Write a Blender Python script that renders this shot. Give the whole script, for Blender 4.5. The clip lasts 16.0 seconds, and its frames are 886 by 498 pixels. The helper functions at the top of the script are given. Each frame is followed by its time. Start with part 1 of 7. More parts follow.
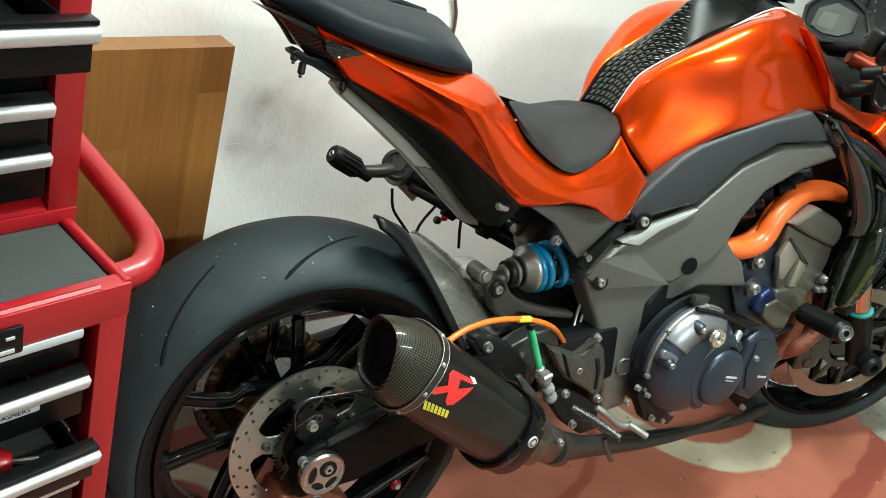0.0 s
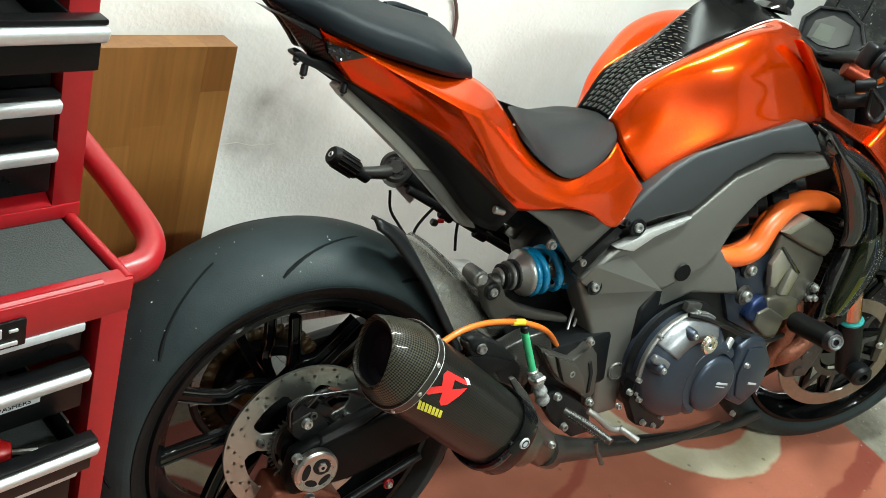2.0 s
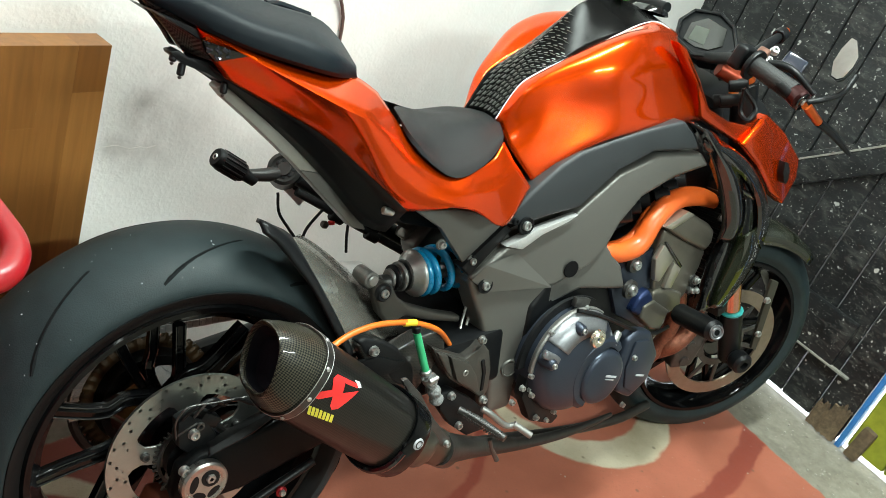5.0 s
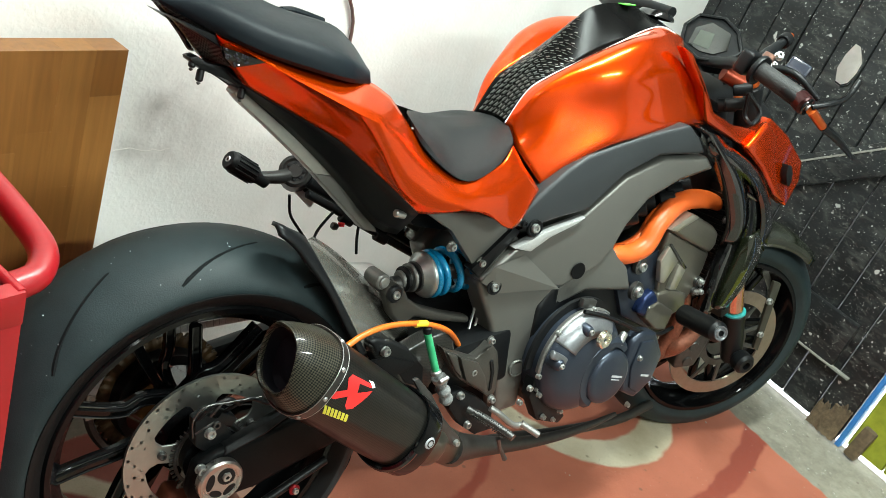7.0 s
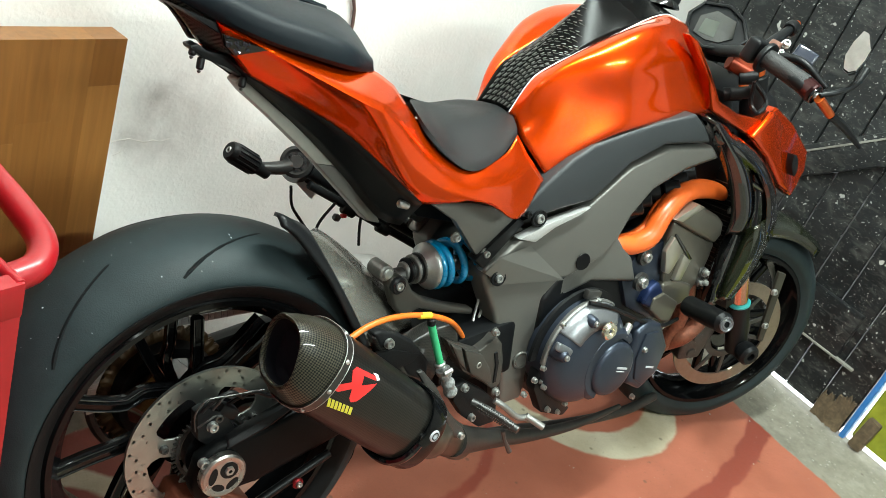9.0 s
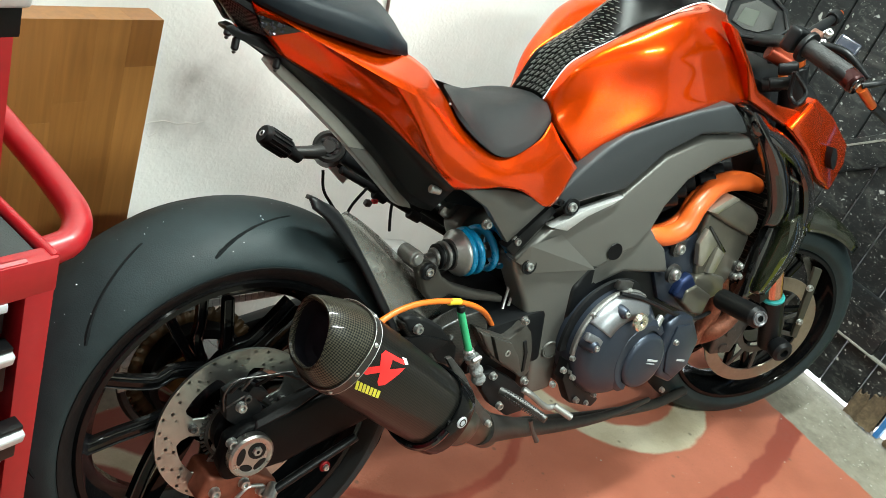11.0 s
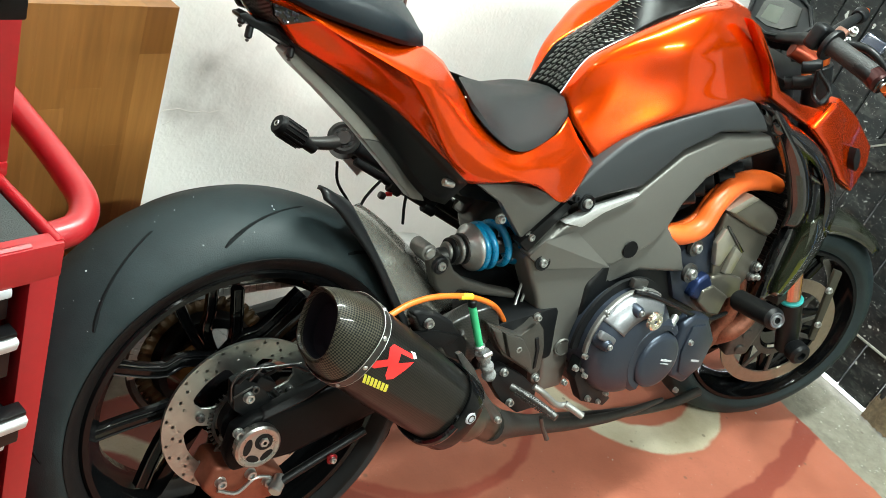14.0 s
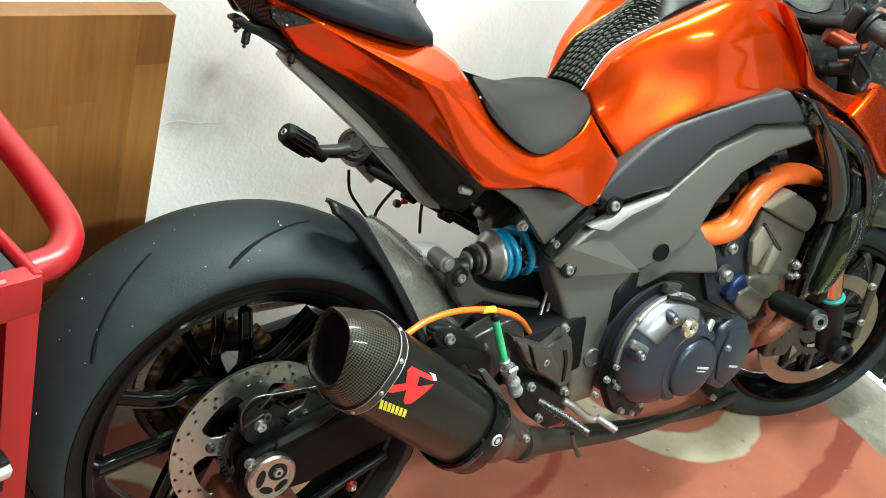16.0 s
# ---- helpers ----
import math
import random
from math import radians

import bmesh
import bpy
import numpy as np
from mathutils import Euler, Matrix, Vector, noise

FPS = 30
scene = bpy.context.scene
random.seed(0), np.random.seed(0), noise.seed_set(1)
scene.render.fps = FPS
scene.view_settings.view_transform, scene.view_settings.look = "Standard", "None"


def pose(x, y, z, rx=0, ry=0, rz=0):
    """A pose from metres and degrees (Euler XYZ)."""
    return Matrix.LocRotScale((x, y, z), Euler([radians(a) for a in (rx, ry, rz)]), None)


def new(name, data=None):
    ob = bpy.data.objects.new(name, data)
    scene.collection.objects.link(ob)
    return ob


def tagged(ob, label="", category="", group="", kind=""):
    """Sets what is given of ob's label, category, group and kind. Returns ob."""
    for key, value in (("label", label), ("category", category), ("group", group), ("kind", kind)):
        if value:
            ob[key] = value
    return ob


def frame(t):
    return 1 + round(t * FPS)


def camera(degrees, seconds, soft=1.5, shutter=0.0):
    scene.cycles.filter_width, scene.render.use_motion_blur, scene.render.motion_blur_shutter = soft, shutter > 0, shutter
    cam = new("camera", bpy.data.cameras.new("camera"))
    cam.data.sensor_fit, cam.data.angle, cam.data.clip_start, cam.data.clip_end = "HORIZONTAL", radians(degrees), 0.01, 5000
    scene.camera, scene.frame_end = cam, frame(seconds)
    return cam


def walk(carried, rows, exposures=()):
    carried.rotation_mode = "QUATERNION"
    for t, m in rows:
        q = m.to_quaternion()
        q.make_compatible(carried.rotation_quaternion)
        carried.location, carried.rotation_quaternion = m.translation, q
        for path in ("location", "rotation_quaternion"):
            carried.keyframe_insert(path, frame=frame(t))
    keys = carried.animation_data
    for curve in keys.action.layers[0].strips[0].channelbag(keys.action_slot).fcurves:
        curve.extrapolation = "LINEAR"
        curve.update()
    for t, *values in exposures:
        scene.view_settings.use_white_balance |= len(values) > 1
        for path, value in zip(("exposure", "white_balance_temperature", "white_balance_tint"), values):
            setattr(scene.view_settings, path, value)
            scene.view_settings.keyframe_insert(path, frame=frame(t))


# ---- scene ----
cam = camera(54.0, 16.0, soft=0.5)
PATH = [
    (0, pose(-0.5310, -0.8037, 1.2572, 58.712, -16.073, -30.015)),
    (0.5, pose(-0.5333, -0.8046, 1.2563, 58.869, -16.340, -30.030)),
    (1, pose(-0.5379, -0.8042, 1.2568, 58.676, -16.921, -29.739)),
    (1.5, pose(-0.5407, -0.8051, 1.2552, 58.646, -17.125, -29.606)),
    (2, pose(-0.5412, -0.8121, 1.2630, 58.784, -17.210, -29.719)),
    (2.5, pose(-0.5296, -0.8357, 1.2739, 59.519, -16.855, -30.799)),
    (3, pose(-0.5223, -0.8456, 1.2792, 61.008, -18.003, -35.784)),
    (5.5, pose(-0.5259, -0.8129, 1.2627, 60.973, -19.404, -36.376)),
    (6, pose(-0.5372, -0.8216, 1.2726, 60.996, -19.224, -36.602)),
    (6.5, pose(-0.5533, -0.8184, 1.2752, 60.814, -19.386, -36.175)),
    (7, pose(-0.5533, -0.8148, 1.2720, 60.899, -19.557, -36.461)),
    (7.5, pose(-0.5535, -0.8185, 1.2727, 60.865, -19.398, -36.618)),
    (8, pose(-0.5537, -0.8168, 1.2714, 60.891, -19.333, -36.777)),
    (8.5, pose(-0.5524, -0.8112, 1.2670, 60.685, -19.417, -36.672)),
    (9, pose(-0.5485, -0.8028, 1.2593, 60.482, -19.419, -36.595)),
    (9.5, pose(-0.5484, -0.8032, 1.2543, 60.285, -19.332, -36.333)),
    (12, pose(-0.5448, -0.8051, 1.2465, 58.665, -19.674, -32.973)),
    (12.5, pose(-0.5489, -0.8036, 1.2493, 58.572, -19.961, -32.764)),
    (13, pose(-0.5482, -0.8012, 1.2478, 58.345, -20.005, -32.484)),
    (13.5, pose(-0.5400, -0.8045, 1.2464, 58.247, -19.875, -32.409)),
    (14, pose(-0.5307, -0.8026, 1.2438, 58.280, -19.728, -32.441)),
    (14.5, pose(-0.5269, -0.8002, 1.2442, 58.204, -19.712, -32.265)),
    (15, pose(-0.5333, -0.8023, 1.2446, 58.187, -19.796, -32.123)),
    (15.5, pose(-0.5304, -0.8022, 1.2422, 58.031, -19.200, -31.832)),
    (16, pose(-0.4762, -0.7477, 1.2233, 58.031, -17.327, -31.997)),
]
walk(cam, PATH, ((0.0, 0.16), (5.5, 0.2), (7.0, 0.31), (9.5, 0.33), (12.0, 0.34), (13.0, 0.5), (16.0, 0.52)))

# ---- light ----
world = bpy.data.worlds.new("world")
scene.world = world
world.use_nodes = True
world.node_tree.nodes["Background"].inputs[0].default_value = (0.9, 0.95, 1.0, 1)
world.node_tree.nodes["Background"].inputs[1].default_value = 0.03
scene.view_settings.exposure = 0.2


def lamp(name, m, sx, sy, watts, colour):
    d = bpy.data.lights.new(name, "AREA")
    d.shape, d.size, d.size_y, d.energy, d.color = "RECTANGLE", sx, sy, watts, colour
    ob = new(name, d)
    ob.matrix_world = m
    return ob


TUBES = [(0.56, -0.12, 2.33, 10, 56), (0.6, -1.9, 2.33, 8, 54), (-1.0, -0.6, 2.33, 98, 4)]
for tx, ty, tz, turn, watts in TUBES:
    lamp("ceiling_light_lamp", pose(tx, ty, tz - 0.06, 0, 0, turn), 1.2, 0.10, watts, (0.87, 1.0, 0.94))


# ---- materials ----
def mat(name, col, rough=0.5, metal=0.0, col2=None, scale=40.0, bump=0.0, bscale=None, coat=0.0, rvar=0.12, big=3.0, spec=0.5, jitter=0.0):
    """A surface: two scales of noise between two colours, grain relief, uneven gloss."""
    m = bpy.data.materials.new(name)
    m.use_nodes = True
    n, l = m.node_tree.nodes, m.node_tree.links
    b = n["Principled BSDF"]
    tc = n.new("ShaderNodeTexCoord")
    f = n.new("ShaderNodeTexNoise")
    f.inputs["Scale"].default_value, f.inputs["Detail"].default_value, f.inputs["Roughness"].default_value = scale, 8, 0.65
    g = n.new("ShaderNodeTexNoise")
    g.inputs["Scale"].default_value, g.inputs["Detail"].default_value = big, 5
    for x in (f, g):
        l.new(tc.outputs["Object"], x.inputs["Vector"])
    mixf = n.new("ShaderNodeMath")
    mixf.operation = "MULTIPLY_ADD"
    l.new(f.outputs["Fac"], mixf.inputs[0])
    mixf.inputs[1].default_value = 0.5
    half = n.new("ShaderNodeMath")
    half.operation = "MULTIPLY"
    half.inputs[1].default_value = 0.5
    l.new(g.outputs["Fac"], half.inputs[0])
    l.new(half.outputs[0], mixf.inputs[2])
    ramp = n.new("ShaderNodeValToRGB")
    ramp.color_ramp.elements[0].position, ramp.color_ramp.elements[1].position = 0.35, 0.65
    if col2 is None:
        col2 = tuple(min(1, c * 1.18 + 0.002) for c in col)
        col = tuple(c * 0.86 for c in col)
    ramp.color_ramp.elements[0].color, ramp.color_ramp.elements[1].color = (*col, 1), (*col2, 1)
    l.new(mixf.outputs[0], ramp.inputs[0])
    last = ramp.outputs[0]
    if jitter:
        oi = n.new("ShaderNodeObjectInfo")
        hs = n.new("ShaderNodeHueSaturation")
        mr = n.new("ShaderNodeMapRange")
        mr.inputs["To Min"].default_value, mr.inputs["To Max"].default_value = 1 - jitter, 1 + jitter
        l.new(oi.outputs["Random"], mr.inputs["Value"])
        l.new(mr.outputs[0], hs.inputs["Value"])
        l.new(last, hs.inputs["Color"])
        last = hs.outputs[0]
    l.new(last, b.inputs["Base Color"])
    rr = n.new("ShaderNodeMapRange")
    rr.inputs["To Min"].default_value, rr.inputs["To Max"].default_value = max(0.02, rough - rvar), min(1, rough + rvar)
    l.new(mixf.outputs[0], rr.inputs["Value"])
    l.new(rr.outputs[0], b.inputs["Roughness"])
    b.inputs["Metallic"].default_value = metal
    b.inputs["Coat Weight"].default_value, b.inputs["Coat Roughness"].default_value = coat, 0.04
    b.inputs["Specular IOR Level"].default_value = spec
    if bump:
        h = f
        if bscale:
            h = n.new("ShaderNodeTexNoise")
            h.inputs["Scale"].default_value, h.inputs["Detail"].default_value = bscale, 4
            l.new(tc.outputs["Object"], h.inputs["Vector"])
        bp = n.new("ShaderNodeBump")
        bp.inputs["Strength"].default_value, bp.inputs["Distance"].default_value = bump, 0.004
        l.new(h.outputs["Fac"], bp.inputs["Height"])
        l.new(bp.outputs[0], b.inputs["Normal"])
    return m


def carbon(name, dark=(0.003, 0.003, 0.003), light=(0.022, 0.021, 0.018), pitch=0.0024, wrap=False):
    """Twill weave under clear lacquer."""
    m = mat(name, dark, 0.45, 0.0, coat=0.75, spec=0.2)
    n, l = m.node_tree.nodes, m.node_tree.links
    b = n["Principled BSDF"]
    tc = n.new("ShaderNodeTexCoord")
    mp = n.new("ShaderNodeMapping")
    mp.inputs["Rotation"].default_value = (0.0, 0.0, radians(45)) if wrap else (0.0, radians(35), 0.0)
    l.new(tc.outputs["UV" if wrap else "Object"], mp.inputs["Vector"])
    ch = n.new("ShaderNodeTexChecker")
    ch.inputs["Scale"].default_value = 1 / pitch
    ch.inputs["Color1"].default_value, ch.inputs["Color2"].default_value = (*dark, 1), (*light, 1)
    l.new(mp.outputs[0], ch.inputs["Vector"])
    l.new(ch.outputs[0], b.inputs["Base Color"])
    bp = n.new("ShaderNodeBump")
    bp.inputs["Strength"].default_value, bp.inputs["Distance"].default_value = 0.06, 0.0004
    l.new(ch.outputs["Fac"], bp.inputs["Height"])
    l.new(bp.outputs[0], b.inputs["Normal"])
    return m


M_ORANGE = mat("candy_orange_paint", (0.76, 0.076, 0.0008), 0.25, 0.8, (0.8, 0.086, 0.001), 4, coat=0.38, rvar=0.012, big=1.5, spec=0.2)
for key, value in (("Coat Tint", (0.97, 0.6, 0.2, 1)), ("Coat Roughness", 0.025), ("Coat Weight", 0.62)):
    M_ORANGE.node_tree.nodes["Principled BSDF"].inputs[key].default_value = value
M_TYRE = mat("tyre_rubber", (0.0095, 0.0175, 0.0195), 0.56, 0, (0.019, 0.0315, 0.0345), 22, 0.12, 500, big=5, spec=0.3)
M_TYRE_DARK = mat("tyre_sidewall_rubber", (0.0035, 0.0037, 0.004), 0.5, 0, (0.007, 0.0073, 0.0075), 80, 0.2, spec=0.16)
M_GLOSS = mat("gloss_black_paint", (0.0025, 0.0025, 0.003), 0.12, 0, coat=0.8, rvar=0.03)
M_WHEEL = mat("black_wheel_lacquer", (0.0018, 0.002, 0.0023), 0.11, 0, spec=0.2, rvar=0.03)
M_PAD = mat("black_pad_lacquer", (0.003, 0.003, 0.003), 0.2, 0, spec=0.05, rvar=0.03)
M_SATIN = mat("satin_black_plastic", (0.005, 0.0056, 0.0064), 0.4, 0, scale=200, bump=0.06, spec=0.24)
M_MATT = mat("matt_black_plastic", (0.006, 0.0064, 0.007), 0.52, 0, scale=300, bump=0.12, spec=0.22)
M_SEAT = mat("black_seat_vinyl", (0.008, 0.0088, 0.0095), 0.5, 0, (0.012, 0.013, 0.014), 900, 0.25, spec=0.22)
M_PILLION = mat("blue_black_seat_vinyl", (0.0035, 0.0062, 0.009), 0.45, 0, (0.006, 0.010, 0.0135), 900, 0.15, spec=0.16)
M_FRAME = mat("bronze_grey_frame_paint", (0.13, 0.129, 0.118), 0.35, 0.45, (0.16, 0.158, 0.145), 600, 0.05)
M_HEEL = mat("dark_bronze_casting", (0.066, 0.062, 0.055), 0.38, 0.5, (0.088, 0.083, 0.073), 400, 0.08)
M_COVER = mat("charcoal_grained_plastic", (0.022, 0.026, 0.029), 0.5, 0.1, (0.031, 0.036, 0.04), 700, 0.12)
M_SILVER = mat("silver_paint", (0.55, 0.555, 0.55), 0.35, 0.6, scale=300)
M_DISC = mat("ground_disc_steel", (0.35, 0.37, 0.35), 0.38, 1.0, (0.46, 0.482, 0.46), 30, rvar=0.06)
M_STEEL = mat("brushed_steel", (0.42, 0.43, 0.42), 0.4, 0.9, (0.56, 0.57, 0.56), 120)
M_DARKSTEEL = mat("dark_steel", (0.08, 0.08, 0.078), 0.42, 0.85, (0.14, 0.138, 0.134), 90)
M_PIPE = mat("sooty_steel_pipe", (0.03, 0.029, 0.027), 0.5, 0.6, (0.06, 0.057, 0.052), 60, 0.15)
M_ALU = mat("cast_aluminium", (0.22, 0.22, 0.21), 0.42, 0.7, (0.32, 0.315, 0.3), 250, 0.2)
M_ENGINE = mat("blue_black_engine_coating", (0.03, 0.039, 0.058), 0.36, 0.5, (0.042, 0.053, 0.075), 500, 0.03)
M_CASE = mat("grey_engine_casting", (0.17, 0.176, 0.188), 0.34, 0.6, (0.23, 0.238, 0.252), 250, 0.12)
M_HEAD = mat("bronze_cylinder_cover", (0.15, 0.14, 0.115), 0.33, 0.75, (0.2, 0.188, 0.158), 20)
M_CAP = mat("polished_bronze_cap", (0.42, 0.40, 0.34), 0.3, 0.8, (0.5, 0.48, 0.41), 20)
M_BLUE = mat("blue_spring_paint", (0.0, 0.2, 0.42), 0.3, 0.1, (0.0, 0.26, 0.5), 100, coat=0.6)
M_HOSE = mat("orange_silicone", (0.74, 0.115, 0.014), 0.4, 0, (0.82, 0.145, 0.022), 60, coat=0.3)
M_LINE = mat("orange_brake_hose", (0.75, 0.16, 0.01), 0.35, 0, coat=0.4)
M_GREEN = mat("green_hose", (0.03, 0.36, 0.15), 0.4, 0, (0.05, 0.45, 0.2), 60)
M_YELLOW = mat("yellow_tape", (0.8, 0.6, 0.03), 0.5)
M_RED = mat("red_anodised", (0.25, 0.008, 0.012), 0.35, 0.6)
M_DECAL_RED = mat("red_decal", (0.75, 0.02, 0.02), 0.35, coat=0.5)
M_DECAL_YEL = mat("yellow_decal", (0.75, 0.72, 0.06), 0.4, coat=0.5)
M_DECAL_GREY = mat("pale_grey_print", (0.45, 0.47, 0.5), 0.5)
M_TOOL = mat("red_cabinet_paint", (0.28, 0.0045, 0.0085), 0.36, 0, (0.35, 0.006, 0.011), 90, coat=0.12)
M_DRAWER = mat("black_drawer_paint", (0.003, 0.003, 0.0035), 0.3, 0, spec=0.15)
M_TRIMALU = mat("pale_aluminium_trim", (0.52, 0.54, 0.55), 0.4, 0.4, (0.62, 0.64, 0.65), 300)
M_MAT = mat("grey_rubber_mat", (0.034, 0.038, 0.037), 0.75, 0, (0.06, 0.066, 0.064), 500, 0.5, spec=0.25)
M_CARBON_PALE = carbon("pale_carbon_weave", (0.006, 0.006, 0.0055), (0.075, 0.073, 0.064), 0.0028)
M_CARBON_DIM = carbon("dim_carbon_weave", (0.004, 0.004, 0.0038), (0.026, 0.025, 0.022), 0.002)
M_HUGGER = mat("smooth_carbon_hugger", (0.26, 0.25, 0.22), 0.26, 0.7, (0.36, 0.345, 0.3), 14, coat=0.5)
M_SLEEVE = carbon("sleeve_carbon_weave", (0.0006, 0.0006, 0.0006), (0.010, 0.0097, 0.0078), 0.0026, True)
M_SLEEVE_CAP = carbon("cap_carbon_weave", (0.002, 0.002, 0.0018), (0.05, 0.046, 0.032), 0.0026, True)
for weave in (M_SLEEVE, M_SLEEVE_CAP):
    weave.node_tree.nodes["Principled BSDF"].inputs["Coat Weight"].default_value = 0.4
M_UNDER = mat("undertail_plastic", (0.005, 0.0058, 0.007), 0.33, 0, scale=200, bump=0.05, spec=0.28)
M_GLASS = mat("display_glass", (0.008, 0.009, 0.008), 0.06, 0, coat=0.6)
M_LCD = mat("grey_green_display", (0.045, 0.052, 0.042), 0.3, 0)
M_MIRROR = mat("mirror_glass", (0.8, 0.82, 0.82), 0.04, 1.0, rvar=0.02)
M_DARKGREEN = mat("olive_black_gloss_paint", (0.007, 0.009, 0.003), 0.16, 0.0, coat=0.6)
M_TEAL = mat("teal_seal", (0.02, 0.3, 0.3), 0.5)
M_FORK = mat("copper_fork_tube", (0.7, 0.33, 0.22), 0.2, 0.9, coat=0.5)
M_COPPER = mat("rusty_header", (0.11, 0.036, 0.022), 0.45, 0.6, (0.36, 0.13, 0.075), 140, 0.6)
M_WHITE = mat("white_plastic", (0.75, 0.75, 0.73), 0.4)
# White of the decal corner, and of the highlight painted along the tank strip.
M_PRINT_GLINT = mat("white_print_and_glint", (0.8, 0.8, 0.8), 0.5)


# ---- mesh tools ----
def V3(p):
    return Vector(p)


def cr(pts, n):
    """n points along a smooth curve through pts."""
    p = np.array([tuple(q) for q in pts], float)
    if len(p) == 2:
        return p[0] + (p[1] - p[0]) * np.linspace(0, 1, n)[:, None]
    d = np.maximum(np.linalg.norm(np.diff(p, axis=0), axis=1), 1e-6)
    s = np.concatenate([[0], np.cumsum(d)])
    tang = np.zeros_like(p)
    for i in range(len(p)):
        a, b = max(0, i - 1), min(len(p) - 1, i + 1)
        tang[i] = (p[b] - p[a]) / (s[b] - s[a])
    out = []
    for u in np.linspace(0, s[-1], n):
        i = min(len(p) - 2, int(np.searchsorted(s, u, "right")) - 1)
        i = max(i, 0)
        h = d[i]
        w = (u - s[i]) / h
        out.append((2 * w**3 - 3 * w**2 + 1) * p[i] + (w**3 - 2 * w**2 + w) * h * tang[i] + (-2 * w**3 + 3 * w**2) * p[i + 1] + (w**3 - w**2) * h * tang[i + 1])
    return np.array(out)


def grid(bm, rows, close_u=False, close_v=False):
    vs = [[bm.verts.new(tuple(q)) for q in r] for r in rows]
    nu, nv = len(vs), len(vs[0])
    for i in range(nu if close_u else nu - 1):
        for j in range(nv if close_v else nv - 1):
            a, b = (i + 1) % nu, (j + 1) % nv
            bm.faces.new((vs[i][j], vs[i][b], vs[a][b], vs[a][j]))
    return vs


def skin(curves, m=26, k=4, mirror=False, bm=None):
    """A smooth sheet through several long curves."""
    bm = bm or bmesh.new()
    arr = [cr(c, m) for c in curves]
    cols = [cr([a[j] for a in arr], (len(arr) - 1) * k + 1) for j in range(m)]
    grid(bm, cols)
    if mirror:
        grid(bm, [[(q[0], -q[1], q[2]) for q in c] for c in cols])
        bmesh.ops.remove_doubles(bm, verts=bm.verts, dist=0.0008)
    bmesh.ops.recalc_face_normals(bm, faces=bm.faces)
    return bm


def eased(bm, times=8):
    """Relax the inner points of a sheet, its edges staying where they are."""
    inner = [v for v in bm.verts if not v.is_boundary]
    for _ in range(times):
        bmesh.ops.smooth_vert(bm, verts=inner, factor=0.5, use_axis_x=True, use_axis_y=True, use_axis_z=True)
    return bm


def tube(path, r, n=12, k=0, bm=None, caps=True):
    """A round bar along a path; r is one radius or one for each point; k: points of a smooth curve."""
    bm = bm or bmesh.new()
    rs = [r] * len(path) if not isinstance(r, (list, tuple)) else list(r)
    p = np.array([tuple(q) for q in path], float)
    if k:
        q = np.concatenate([p, np.array(rs)[:, None]], axis=1)
        q = cr(q, k)
        p, rs = q[:, :3], list(q[:, 3])
    rings, ref = [], None
    for i in range(len(p)):
        t = Vector(p[min(i + 1, len(p) - 1)] - p[max(i - 1, 0)]).normalized()
        if ref is None:
            ref = t.orthogonal().normalized()
        ref = (ref - t * ref.dot(t)).normalized()
        s = t.cross(ref)
        rings.append([Vector(p[i]) + (ref * math.cos(a) + s * math.sin(a)) * rs[i] for a in np.linspace(0, 2 * math.pi, n, endpoint=False)])
    vs = grid(bm, rings, close_v=True)
    if caps:
        bm.faces.new(list(reversed(vs[0])))
        bm.faces.new(vs[-1])
    bmesh.ops.recalc_face_normals(bm, faces=bm.faces)
    return bm


def lathe(profile, at=(0, 0, 0), axis=(0, -1, 0), n=48, closed=False, bm=None, a0=0.0, a1=None):
    """Turn a profile of (radius, distance along the axis) about the axis through at."""
    bm = bm or bmesh.new()
    ax = Vector(axis).normalized()
    u = Vector((1, 0, 0))
    u = (u - ax * u.dot(ax)).normalized() if abs(u.dot(ax)) < 0.95 else ax.orthogonal().normalized()
    w = ax.cross(u)
    full = a1 is None
    ang = np.linspace(a0, a0 + 2 * math.pi, n, endpoint=False) if full else np.linspace(a0, a1, n)
    rows = [[Vector(at) + ax * d + (u * math.cos(a) + w * math.sin(a)) * r for r, d in profile] for a in ang]
    grid(bm, rows, close_u=full, close_v=closed)
    bmesh.ops.remove_doubles(bm, verts=bm.verts, dist=1e-5)
    bmesh.ops.recalc_face_normals(bm, faces=bm.faces)
    return bm


def bevelled(bm, w, seg=2, angle=30):
    ed = [e for e in bm.edges if len(e.link_faces) == 2 and e.calc_face_angle(0) > radians(angle)]
    if w and ed:
        bmesh.ops.bevel(bm, geom=ed, offset=w, segments=seg, profile=0.6, affect="EDGES", clamp_overlap=True)
    return bm


def prism(poly, y0, y1, bevel=0.004, seg=2, bm=None, smooth=0):
    """A plate of outline (x, z) between two depths y."""
    own = bmesh.new()
    if smooth:
        q = [(x, z, 0) for x, z in poly]
        poly = [(a[0], a[1]) for a in cr(q + [q[0]], smooth)[:-1]]
    a = [own.verts.new((x, y0, z)) for x, z in poly]
    b = [own.verts.new((x, y1, z)) for x, z in poly]
    own.faces.new(a)
    own.faces.new(list(reversed(b)))
    for i in range(len(a)):
        j = (i + 1) % len(a)
        own.faces.new((a[i], b[i], b[j], a[j]))
    bmesh.ops.recalc_face_normals(own, faces=own.faces)
    bevelled(own, bevel, seg)
    return merge(bm, own)


